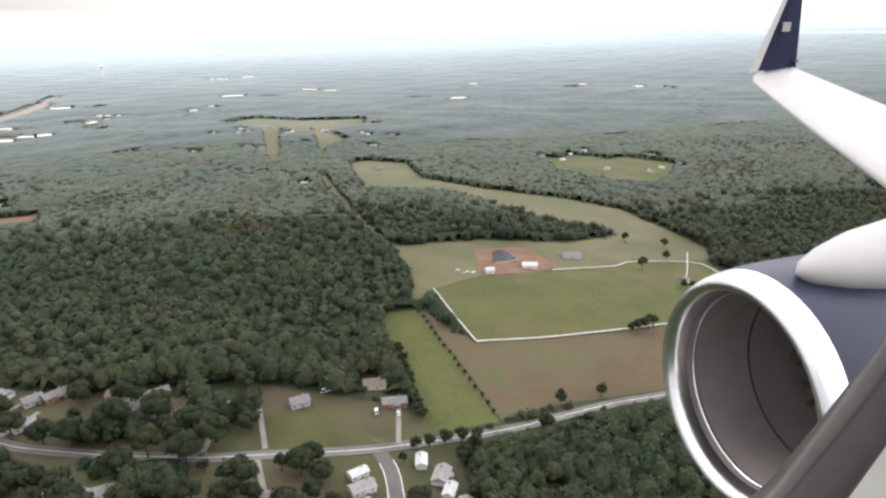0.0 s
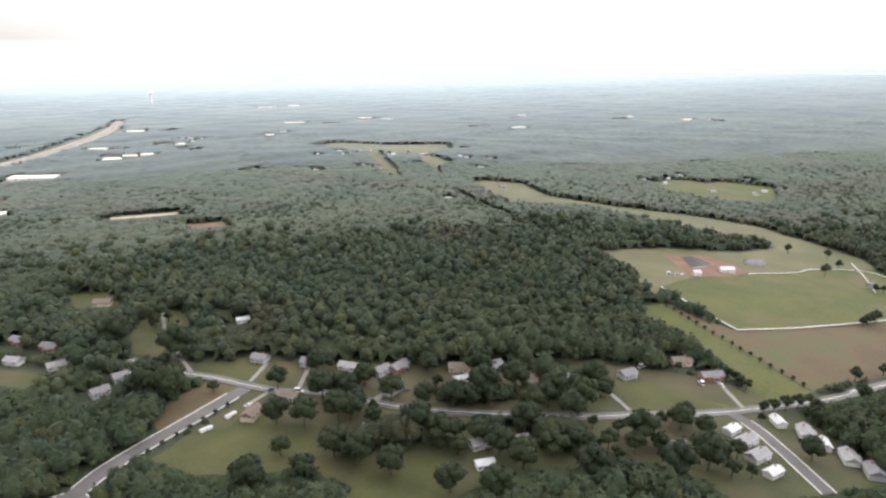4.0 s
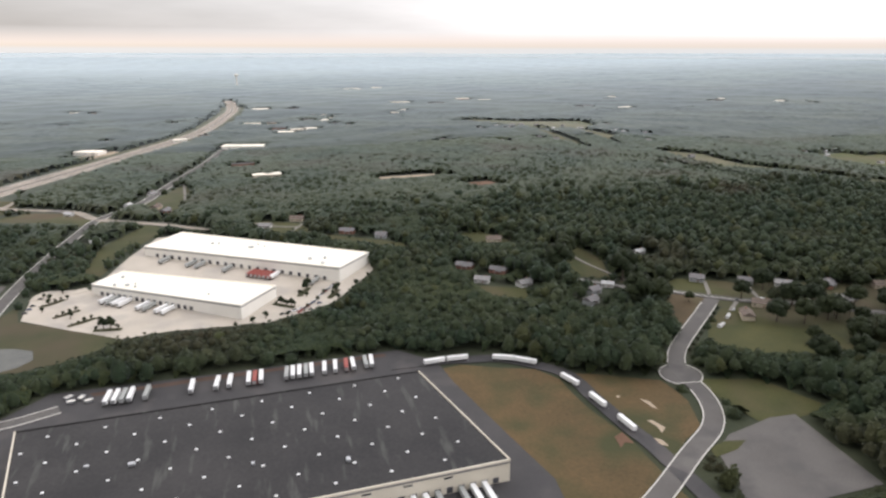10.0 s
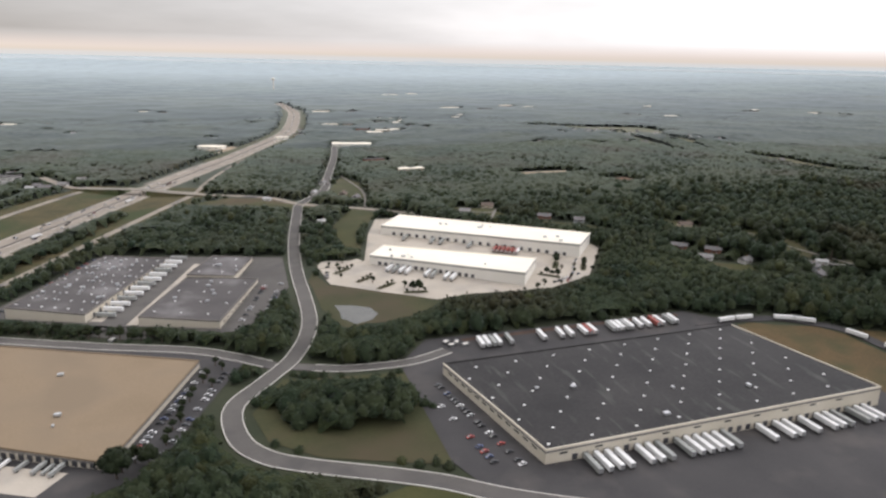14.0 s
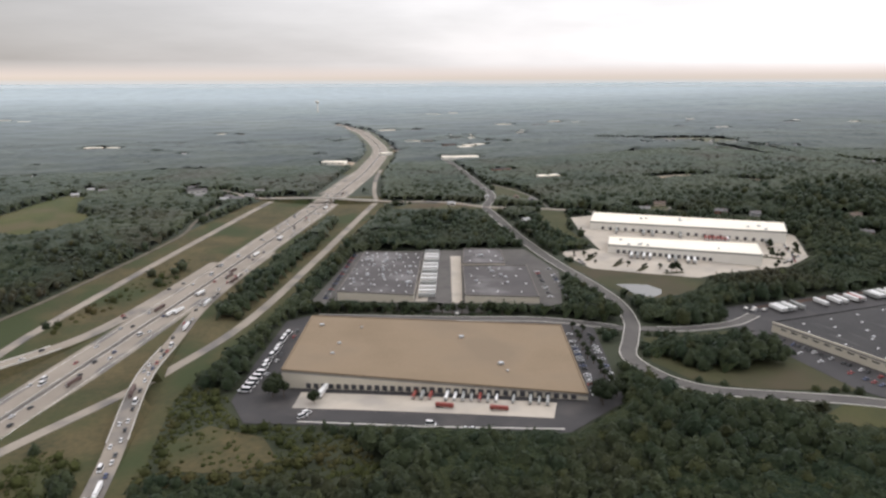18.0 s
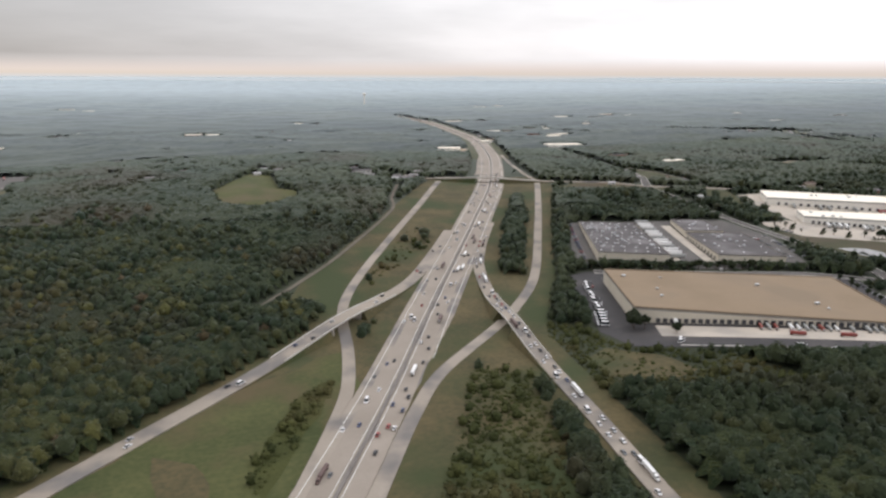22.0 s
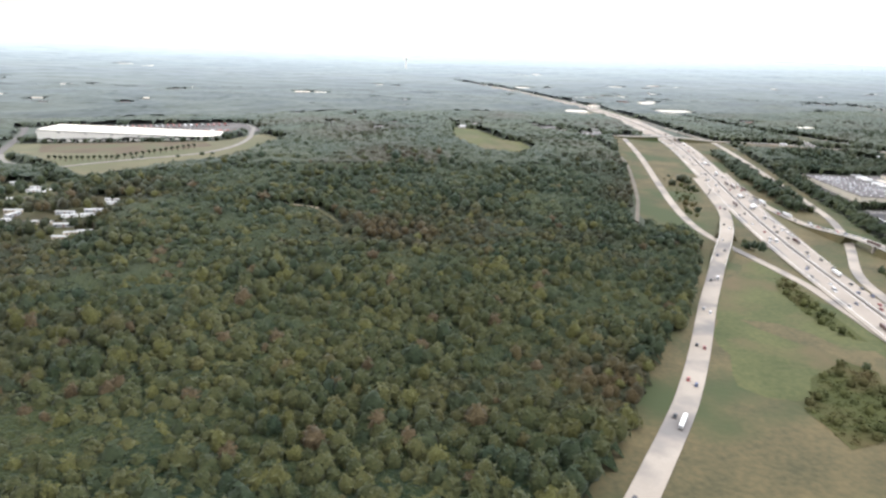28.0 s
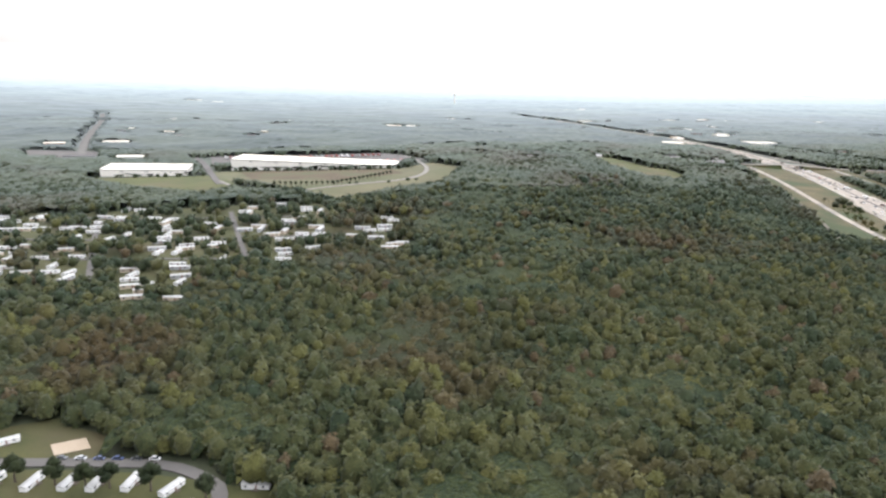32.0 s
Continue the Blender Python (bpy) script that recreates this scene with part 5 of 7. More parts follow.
def make_house(w, d, h, siding, shingle, porch):
    t = tagged(new("house"), "%s bungalow with a %s gable roof" % (SIDING_NAMES[siding], SHINGLE_NAMES[shingle]), "house", "houses")
    walls = part("wall", boxed(-w / 2, w / 2, -d / 2, d / 2, -0.6, h), M_SIDING[siding], t)
    bm = bmesh.new()
    e, r = 0.35, d * 0.30
    a = [bm.verts.new(p) for p in ((-w / 2 - e, -d / 2 - e, h), (w / 2 + e, -d / 2 - e, h), (w / 2 + e, 0, h + r), (-w / 2 - e, 0, h + r), (-w / 2 - e, d / 2 + e, h), (w / 2 + e, d / 2 + e, h))]
    b = [bm.verts.new(v.co + Vector((0, 0, 0.14))) for v in a]
    for q in ((0, 1, 2, 3), (3, 2, 5, 4)):
        bm.faces.new([a[i] for i in q[::-1]])
        bm.faces.new([b[i] for i in q])
    for i, j in ((0, 1), (1, 2), (2, 5), (5, 4), (4, 3), (3, 0)):
        bm.faces.new((a[i], a[j], b[j], b[i]))
    bm.faces.new((a[0], a[3], a[4]))
    bm.faces.new((a[1], a[5], a[2]))
    part("roof", bm, M_SHINGLE[shingle], t)
    part("chimney", boxed(w * 0.2, w * 0.2 + 0.5, 0.2, 0.7, h, h + r + 0.5), M_SIDING[1], t)
    for x in (-0.35, 0.3):
        part("window", PANE, None, walls, place=pose(x * w, -d / 2, h * 0.4))
    part("door", LEAFDOOR, None, walls, place=pose(0.1 * w, -d / 2, 0))
    if porch:
        part("porch", boxed(-w * 0.1, w * 0.25, -d / 2 - 1.3, -d / 2, h - 0.3, h - 0.15), M_SHINGLE[shingle], t)
        for x in (-w * 0.08, w * 0.23):
            part("post", boxed(x - 0.06, x + 0.06, -d / 2 - 1.25, -d / 2 - 1.13, -0.4, h - 0.3), M_SIDING[0], t)
    return t


HOUSES = [make_house(9.5, 5.2, 1.9, 1, 0, True), make_house(8.0, 5.0, 1.8, 0, 2, True), make_house(9.0, 5.4, 2.0, 2, 1, False), make_house(7.2, 5.2, 2.1, 3, 0, True), make_house(6.2, 3.6, 1.8, 0, 3, False)]
rh = random.Random(11)
ROADSIDE = [(40, 243, -8, 2), (45, 228, -8, 0), (9, 237, 12, 3), (-34, 242, 20, 2), (-52, 254, 25, 1), (-92, 270, 30, 3), (-84, 271, 40, 0), (-142, 300, -35, 3), (-121, 288, -35, 3), (-105, 279, -35, 1), (-59, 262, -20, 2), (-132, 262, -40, 2), (-69, 206, 5, 1), (-56, 203, 10, 1), (-147, 254, 62, 2), (-91, 253, 35, 1), (-190, 309, -30, 4), (-21, 241, 10, 1), (-103, 227, -20, 0), (-45, 259, 20, 0)]
SIDESTREET = [(-72, 194, 0, 4), (-4, 184, -10, 3), (24, 189, 20, 4), (24, 181.5, 15, 1), (21.5, 172.5, 15, 1), (19.5, 163, 15, 4), (46, 190, 75, 4), (50.5, 181, 60, 1), (51, 173, 60, 4), (53, 164, 60, 1), (54, 155, 60, 3), (-61, 252.5, 10, 4)]
ESTATE = [(-223, 396, -10, 2), (-251, 336, -30, 1), (-231, 325, 20, 1), (-254, 358, -37, 0), (-238, 346, -37, 0), (-201, 304, 25, 3), (-362, 466, -20, 1), (-208, 293, 30, 3), (-340, 478, -20, 2), (-310, 440, -25, 0), (-290, 425, -25, 3), (-149, 346, 10, 4), (47, 622, -20, 4), (130, 690, 10, 3)]
OUTLYING = [(-707, 643, -10, 1), (-686, 626, -20, 4), (-664, 640, -20, 1), (-905, 646, 10, 1), (-467, 463, 20, 4), (-682, 634, -30, 3), (-715, 690, 10, 0), (-654, 662, -20, 1), (-805, 692, 0, 4), (-879, 682, 0, 3), (-675, 627, 10, 0), (-792, 680, 0, 1), (-760, 742, 0, 4), (-812, 662, 0, 4), (-450, 600, 70, 1), (-462, 560, 70, 4), (-440, 545, 70, 2), (-432, 530, 70, 0), (-500, 545, -30, 4), (-960, 842, 0, 3), (-940, 700, 0, 1), (-1000, 770, 0, 2), (-905, 720, 0, 4)]
SPOTS = ROADSIDE + SIDESTREET + ESTATE + OUTLYING
for i in range(18):
    SPOTS.append((rh.uniform(-60, 190), rh.uniform(800, 1000), rh.uniform(0, 180), rh.choice((1, 4, 3))))
for i in range(9):
    SPOTS.append((rh.uniform(340, 470), rh.uniform(620, 760), rh.uniform(0, 180), rh.choice((1, 4, 3))))
for i in range(16):
    SPOTS.append((rh.uniform(-1000, 200), rh.uniform(760, 1300), rh.uniform(0, 180), rh.choice((1, 4, 3))))
for x, y, a, k in SPOTS:
    put(HOUSES[k], x, y, a, 0.2)
    r = 6.0
    CLEAR.append((np.array([(x - r, y - r * 1.3), (x + r, y - r * 1.3), (x + r, y + r), (x - r, y + r)]), 0.0))
# cars in the lots of the grey and the white warehouses
for i in range(24):
    put(rv.choice(CARS), -632.5 + i * 1.2 * 1.02, 351 + i * 3.2, -20 + rv.uniform(-2, 2))
for i in range(15):
    put(rv.choice(CARS), -350 + i * 1.45, 321.5 + i * 1.9 * (1 if i < 8 else 1.15), 50 + rv.uniform(-3, 3))
# trailers on the court behind the long warehouse
for i in range(30):
    put(rv.choice((REDTRAILER, REDTRAILER, TRAILER, GREYTRAILER)), -1208 + i * 5.6, 776 - i * 1.3, 100 + rv.uniform(-2, 2))
# farm sheds
for x, y, w, d, a, sh, name in ((147, 381, 17, 21, 2, 0, "open dark foundation slab of a new barn"), (131, 354, 5, 4, 0, 3, "small white farm shed on red clay"), (160, 361, 9, 6, -20, 3, "pale metal-roofed barn on red clay"), (197, 378, 12, 7, -12, 0, "grey farm building in dry grass"), (250, 330, 5, 4, 20, 0, "grey stone farm ruin in pasture")):
    shed = tagged(new("barn"), name, "barn", "farm buildings")
    m = pose(x, y, land1(x, y) + 0.2, 0, 0, a)
    if w == 17:
        part("slab", boxed(-w / 2, w / 2, -d / 2, d / 2, -0.5, 0.5), M_ROOFDARK, shed, place=m)
        part("edge", boxed(-w / 2 - 0.4, w / 2 + 0.4, -d / 2 - 0.4, d / 2 + 0.4, -0.5, 0.3), M_CONC, shed, place=m)
        continue
    part("wall", boxed(-w / 2, w / 2, -d / 2, d / 2, -0.5, 2.2), M_SIDING[0 if sh == 3 else 3], shed, place=m)
    for s in (-1, 1):
        bm = bmesh.new()
        v = [bm.verts.new(p) for p in ((-w / 2 - 0.3, s * (d / 2 + 0.3), 2.15), (w / 2 + 0.3, s * (d / 2 + 0.3), 2.15), (w / 2 + 0.3, 0, 3.6), (-w / 2 - 0.3, 0, 3.6))]
        r = bmesh.ops.extrude_face_region(bm, geom=[bm.faces.new(v if s < 0 else v[::-1])])
        bmesh.ops.translate(bm, vec=(0, 0, 0.12), verts=[g for g in r["geom"] if isinstance(g, bmesh.types.BMVert)])
        part("roof", bm, M_SHINGLE[sh], shed, place=m)
    part("door", LEAFDOOR, None, shed, place=m @ pose(0, -d / 2, 0))
for x, y in ((112, 356), (117, 355), (121, 354.5)):
    put(VAN if x < 115 else CARS[0], x, y, 10)


def make_mobile_home(skin, label):
    t = tagged(new("mobile_home"), label, "mobile home", "mobile homes")
    walls = part("wall", boxed(-4.6, 4.6, -1.35, 1.35, -0.3, 1.75, bevel=0.05), skin, t)
    bm = bmesh.new()
    a = [bm.verts.new(p) for p in ((-4.75, -1.5, 1.75), (4.75, -1.5, 1.75), (4.75, 0, 2.15), (-4.75, 0, 2.15), (-4.75, 1.5, 1.75), (4.75, 1.5, 1.75))]
    for q in ((0, 1, 2, 3), (3, 2, 5, 4), (0, 4, 5, 1)):
        bm.faces.new([a[i] for i in q])
    bm.faces.new((a[0], a[3], a[4]))
    bm.faces.new((a[1], a[5], a[2]))
    part("roof", bm, M_HOMEROOF, t)
    part("porch", boxed(-0.8, 1.4, -2.6, -1.35, 0.1, 0.25), M_BARK, t)
    for x in (-3.2, 2.6):
        part("window", PANE, None, walls, place=pose(x, -1.36, 0.85))
    part("door", LEAFDOOR, None, walls, place=pose(0.3, -1.36, 0.3))
    return t


HOMES = [make_mobile_home(M_BOX, "white mobile home with a bright metal roof"), make_mobile_home(M_SIDING[2], "tan mobile home with a bright metal roof"), make_mobile_home(M_SIDING[3], "grey mobile home with a bright metal roof")]
for x, y, a in ((-1269, 161, 66), (-1260, 159, 66), (-1252, 157, 64), (-1246, 155, 66), (-1238.5, 153, 66), (-1229.5, 148, 48), (-1211, 144, -18), (-1271, 181, 20), (-1226, 138, 60), (-1278, 163, 66)):
    put(HOMES[0], x, y, a, 0.15, size=0.84)
for x, y, a in ((-164, 250, 28), (-155, 257, 42)):
    put(HOMES[0], x, y, a, 0.3, size=0.62)
for x, y, a in ((-128, 266, -25), (-112, 258, -40), (-85, 252, 20), (-59, 257, 0), (-20, 243, 70), (-101, 228, 10), (-62, 207, 5), (20, 243, 10), (37, 224, 80)):
    put(rv.choice((VAN, CARS[0], CARS[2], CARS[1])), x, y, a, 0.42)
patch("pavement", [(-1260, 177), (-1252, 178.5), (-1250, 172.5), (-1258, 171)], M_DIRT, 0.4, "bare pad for a mobile home", "pavement", 1, 0)
spots = []
for row in range(15):
    for k in range(26):
        x, y = -1345 + k * 10 + rh.uniform(-2, 2), 292 + row * 13.5 + rh.uniform(-2, 2) - k * 0.6
        spots.append((x, y))


def inside(pts, poly):
    """Which of the points lie inside an outline."""
    x, y = pts[:, 0], pts[:, 1]
    ok = np.zeros(len(pts), bool)
    j = len(poly) - 1
    for i in range(len(poly)):
        (x1, y1), (x2, y2) = poly[i], poly[j]
        if y1 != y2:
            ok ^= ((y1 > y) != (y2 > y)) & (x < (x2 - x1) * (y - y1) / (y2 - y1) + x1)
        j = i
    return ok


PARK = np.array([(-1350, 492), (-1205, 480), (-1152, 470), (-1140, 430), (-1100, 412), (-1120, 342), (-1183, 327), (-1207, 333), (-1232, 313), (-1237, 280), (-1300, 305), (-1345, 380)])
PARK_EAST = [(-1199, 448), (-1194, 464), (-1175, 468), (-1162, 445), (-1154, 438), (-1175, 413), (-1169, 425), (-1194, 402), (-1189, 388), (-1184, 376), (-1178, 376), (-1171, 378), (-1181, 394), (-1161, 391), (-1163, 382), (-1170, 355),
             (-1114, 402), (-1136, 388), (-1133, 382), (-1124, 381), (-1126, 350), (-1121, 352), (-1130, 344), (-1144, 372), (-1133, 365)]
PARK_WEST = [(-1276, 484), (-1267, 482), (-1256, 453), (-1249, 437), (-1275, 453), (-1241, 445), (-1222, 426), (-1218, 412), (-1248, 418), (-1239, 409), (-1247, 399), (-1248, 389), (-1248, 368), (-1239, 366), (-1235, 371), (-1227, 391), (-1219, 371), (-1203, 404),
             (-1216, 345), (-1187, 338), (-1185, 347), (-1276, 402), (-1268, 400), (-1268, 412), (-1258, 338), (-1257, 323), (-1255, 312), (-1236, 336), (-1235, 322), (-1235, 313), (-1236, 290), (-1253, 296), (-1249, 304)]
HOMEPLACES = []
west = [p for p, ok in zip(spots, inside(np.array(spots), PARK)) if ok and p[0] < -1284 and rh.random() < 0.55]
for x, y in PARK_EAST + PARK_WEST + west:
    # most homes have a close neighbour across a strip of grass
    for off in (0, 1) if rh.random() < 0.45 and x > -1284 else (0,):
        px, py = x + off * rh.uniform(-2, 2), y + off * 7.5
        if off and any(math.hypot(px - a, py - b) < 6.5 for a, b in HOMEPLACES + PARK_EAST + PARK_WEST):
            continue
        put(rh.choice((HOMES[0], HOMES[0], HOMES[1], HOMES[2])), px, py, rh.choice((-12, -8, 5, 68)) + rh.uniform(-6, 6), 0.15)
        HOMEPLACES.append((px, py))
        CLEAR.append((np.array([(px - 5, py - 6), (px + 5, py - 6), (px + 5, py + 3), (px - 5, py + 3)]), 0.0))

# ---------------------------------------------------------------- trees
rt = np.random.RandomState(7)


def ico(sub):
    bm = bmesh.new()
    bmesh.ops.create_icosphere(bm, subdivisions=sub, radius=1.0)
    v = np.array([p.co[:] for p in bm.verts])
    f = np.array([[p.index for p in q.verts] for q in bm.faces])
    bm.free()
    return v, f


def crown_shape(seed, sub, tufts, tall):
    """A lobed crown, narrower towards its top, with loose tufts of leaves that stand off its skin; returns points, faces, tuft marks."""
    r = random.Random(seed)
    v, f = ico(sub)
    lobes = []
    for i in range(r.randint(5, 8)):
        a, u = i * 2.4 + r.uniform(-0.6, 0.6), r.uniform(-0.2, 0.95)
        q = math.sqrt(1 - u * u)
        lobes.append(((q * math.cos(a), q * math.sin(a), u), r.uniform(0.6, 1.0)))
    skin = np.zeros_like(v)
    for i, p in enumerate(v):
        k = 0.66 + 0.10 * noise.noise(Vector(p) * 2.3 + Vector((seed * 3.7, 1.3, 0))) + r.uniform(-0.07, 0.07)
        k += max(0.40 * w * math.exp(-6.5 * (1 - float(np.dot(p, c)))) for c, w in lobes)
        skin[i] = p * k * (1, 1, tall)
    top = np.clip(skin[:, 2] / tall, 0, 1)
    skin[:, :2] *= (1 - 0.28 * top)[:, None]
    low = skin[:, 2] < -0.4
    skin[low, 2] = -0.4 + (skin[low, 2] + 0.4) * 0.3
    verts, faces, n = [skin], [f], len(v)
    upper = [i for i in range(len(v)) if skin[i, 2] > -0.3]
    for i in range(tufts):
        k = upper[i % len(upper)]
        p = Vector(skin[k])
        out = (p.normalized() + Vector((0, 0, 0.35))).normalized()
        side = out.cross(Vector((r.uniform(-1, 1), r.uniform(-1, 1), r.uniform(-1, 1)))).normalized()
        s = r.uniform(0.20, 0.40)
        a = p + side * s + out * s * r.uniform(0.05, 0.65)
        turn = Matrix.Rotation(r.uniform(1.1, 2.0), 3, out)
        b = p + (turn @ side) * s * r.uniform(0.7, 1.1) + out * s * r.uniform(0.05, 0.65)
        verts.append(np.array([a, b]))
        faces.append(np.array([(k, n, n + 1)]))
        n += 2
    return np.concatenate(verts), np.concatenate(faces), np.arange(len(f) + tufts) >= len(f)


NEAR_SHAPES = [crown_shape(s, 2, 62, r_) for s, r_ in zip(range(18), (1.25, 1.5, 1.1, 1.35, 1.7, 1.2) * 3)]
OUTER_SHAPES = [crown_shape(s + 30, 1, 34, 1.25) for s in range(14)]
MID_SHAPES = [crown_shape(s + 60, 1, 16, 0.95) for s in range(10)]


def edge_height(p, high):
    """Trees in front of a clearing, seen from the south, stay low like a wood's edge."""
    for d in (18, 14, 10, 7, 4, 2):
        q = p + np.array((0.25 * d, d))
        open_ = ~wooded(q)
        high = np.where(open_, np.minimum(high, 1.4 + 0.36 * d), high)
    return high


def scatter(name, pts, sizes, heights, shapes, material, label, drop=0.8):
    """Joins many crowns of several shapes into one woodland."""
    vs, fs, marks, n = [], [], [], 0
    pick = rt.randint(len(shapes), size=len(pts))
    z = land(pts[:, 0], pts[:, 1])
    for k, (v, f, loose) in enumerate(shapes):
        sel = np.where(pick == k)[0]
        if not len(sel):
            continue
        a = rt.uniform(0, 2 * np.pi, len(sel))
        c, s = np.cos(a), np.sin(a)
        r, h = sizes[sel][:, None], heights[sel][:, None]
        x = (v[None, :, 0] * c[:, None] - v[None, :, 1] * s[:, None]) * r + pts[sel, 0][:, None]
        y = (v[None, :, 0] * s[:, None] + v[None, :, 1] * c[:, None]) * r + pts[sel, 1][:, None]
        zz = v[None, :, 2] * r + (z[sel][:, None] + h - r * drop)
        vs.append(np.stack([x, y, zz], -1).reshape(-1, 3))
        fs.append((f[None] + (np.arange(len(sel)) * len(v))[:, None, None] + n).reshape(-1, 3))
        marks.append(np.tile(loose, len(sel)))
        n += len(sel) * len(v)
    V, F = np.concatenate(vs).astype(np.float32), np.concatenate(fs).astype(np.int32)
    me = bpy.data.meshes.new(name)
    me.vertices.add(len(V))
    me.vertices.foreach_set("co", V.ravel())
    me.loops.add(F.size)
    me.loops.foreach_set("vertex_index", F.ravel())
    me.polygons.add(len(F))
    me.polygons.foreach_set("loop_start", np.arange(0, F.size, 3, dtype=np.int32))
    me.update(calc_edges=True)
    me.materials.append(material)
    # the skin is rounded, the loose tufts are flat
    me.attributes.new("sharp_face", "BOOLEAN", "FACE").data.foreach_set("value", np.concatenate(marks))
    ob = new(name, me)
    tagged(ob, label, "woodland", kind="stuff")
    return ob


def jittered(x0, x1, y0, y1, step):
    xs, ys = np.arange(x0, x1, step), np.arange(y0, y1, step)
    X, Y = np.meshgrid(xs, ys)
    X = X + (np.arange(len(ys)) % 2)[:, None] * step * 0.5
    p = np.stack([X.ravel(), Y.ravel()], 1)
    return p + rt.uniform(-0.38, 0.38, p.shape) * step


class Chart:
    """A chart of the plan in small squares: what is wooded and what is carriageway."""

    def __init__(self, x0, x1, y0, y1, step):
        self.x, self.y, self.step = np.arange(x0, x1, step), np.arange(y0, y1, step), step
        self.wood = np.ones((len(self.y), len(self.x)), bool)
        self.way = np.zeros_like(self.wood)
        for poly, margin in CLEAR:
            mid = poly.mean(0)
            grown = poly + (poly - mid) / (np.linalg.norm(poly - mid, axis=1)[:, None] + 1e-6) * margin
            win, p, shape = self.window(grown.min(0), grown.max(0))
            if len(p):
                self.wood[win] &= ~inside(p, grown).reshape(shape)
        for line, half in TRACKS:
            for a, b in zip(line[:-1], line[1:]):
                win, p, shape = self.window(np.minimum(a, b) - half - 1, np.maximum(a, b) + half + 1)
                if not len(p):
                    continue
                ab = b - a
                t = np.clip(((p - a) * ab).sum(-1) / ((ab ** 2).sum() + 1e-9), 0, 1)
                d = np.linalg.norm(p - (a + t[:, None] * ab), axis=-1).reshape(shape)
                self.wood[win] &= d >= half
                self.way[win] |= d < half - 1
        for poly in WOODS:
            poly = np.array(poly, float)
            win, p, shape = self.window(poly.min(0), poly.max(0))
            if len(p):
                self.wood[win] |= inside(p, poly).reshape(shape) & ~self.way[win]

    def window(self, lo, hi):
        i0, i1 = np.searchsorted(self.x, (lo[0], hi[0]))
        j0, j1 = np.searchsorted(self.y, (lo[1], hi[1]))
        X, Y = np.meshgrid(self.x[i0:i1], self.y[j0:j1])
        return (slice(j0, j1), slice(i0, i1)), np.stack([X.ravel(), Y.ravel()], 1), X.shape

    def read(self, what, p):
        i = np.clip(np.rint((p[:, 0] - self.x[0]) / self.step).astype(int), 0, len(self.x) - 1)
        j = np.clip(np.rint((p[:, 1] - self.y[0]) / self.step).astype(int), 0, len(self.y) - 1)
        return what[j, i]


WOODS += [[(-120, 222), (-108, 232), (-96, 236), (-84, 228), (-78, 214), (-86, 208), (-104, 214), (-116, 214)],
          [(-66, 228), (-48, 222), (-34, 216), (-28, 206), (-36, 196), (-50, 196), (-52, 212), (-66, 218)],
          [(-100, 172), (-84, 182), (-62, 186), (-40, 184), (-20, 180), (-8, 172), (-10, 150), (-40, 150), (-90, 150)],
          [(-80, 246), (-66, 250), (-50, 248), (-38, 236), (-50, 230), (-70, 236)], [(-30, 252), (-14, 254), (-6, 244), (-14, 228), (-28, 228)],
          [(-118, 276), (-100, 270), (-96, 262), (-112, 262), (-122, 268)], [(-172, 222), (-152, 216), (-134, 212), (-124, 208), (-118, 196), (-124, 176), (-160, 190)]]
# thickets of low bushes rather than trees
SCRUB = [[(-804, 240), (-798, 236), (-817, 191), (-827, 168), (-832, 176), (-826, 200), (-812, 228)], [(-895, 133), (-874, 150), (-853, 158), (-848, 148), (-862, 132), (-871, 112), (-900, 112)],
         [(-806, 50), (-806, 100), (-789, 151), (-764, 193), (-761, 211), (-735, 240), (-722, 240), (-740, 160), (-760, 100), (-770, 50)],
         [(-771, 350), (-752, 385), (-726, 440), (-705, 455), (-702, 446), (-714, 408), (-738, 378), (-764, 346)], [(-712, 239), (-709, 270), (-690, 262), (-676, 240), (-673, 226), (-643, 202), (-636, 177), (-638, 164), (-708, 192)]]
WOODS += SCRUB[:2] + SCRUB[3:4] + [[(-827, 314), (-803, 334), (-790, 320), (-806, 291), (-830, 263), (-861, 229), (-883, 206), (-903, 190), (-925, 200), (-870, 262)]]
WOODS += [[(-744, 236), (-726, 215), (-730, 140), (-738, 50), (-806, 50), (-806, 100), (-788, 140), (-768, 180)],
          [(-606, 540), (-630, 500), (-655, 430), (-690, 345), (-678, 335), (-650, 400), (-622, 460), (-598, 525)],
          [(-765, 302), (-762, 290), (-776, 268), (-784, 268), (-780, 290)]]
WOODS += [[(-513, 228), (-505, 238), (-486, 237), (-466, 231), (-459, 210), (-474, 198), (-492, 199), (-508, 206)],
          [(-634, 341), (-625, 330), (-583, 309), (-547, 294), (-534, 285), (-528, 290), (-550, 304), (-585, 318), (-628, 340)], [(-538, 205), (-530, 196), (-530, 172), (-548, 180), (-548, 196)], [(-667, 196), (-660, 216), (-600, 182), (-560, 170), (-540, 150), (-700, 150)],
          [(160, 470), (130, 580), (100, 585), (86, 520), (90, 430), (150, 432), (200, 420), (240, 432), (250, 445), (205, 470)],
          [(-1135, 540), (-1100, 528), (-1060, 535), (-1062, 540), (-1100, 534), (-1134, 546)]]

NEARCHART, FARCHART = Chart(-1730, 1350, -460, 1070, 1.5), Chart(-3500, 4400, 1000, 4500, 6.0)


def wooded(p):
    """Which of the points lie in the woods."""
    return np.where(p[:, 1] < 1050, NEARCHART.read(NEARCHART.wood, p), FARCHART.read(FARCHART.wood, p))


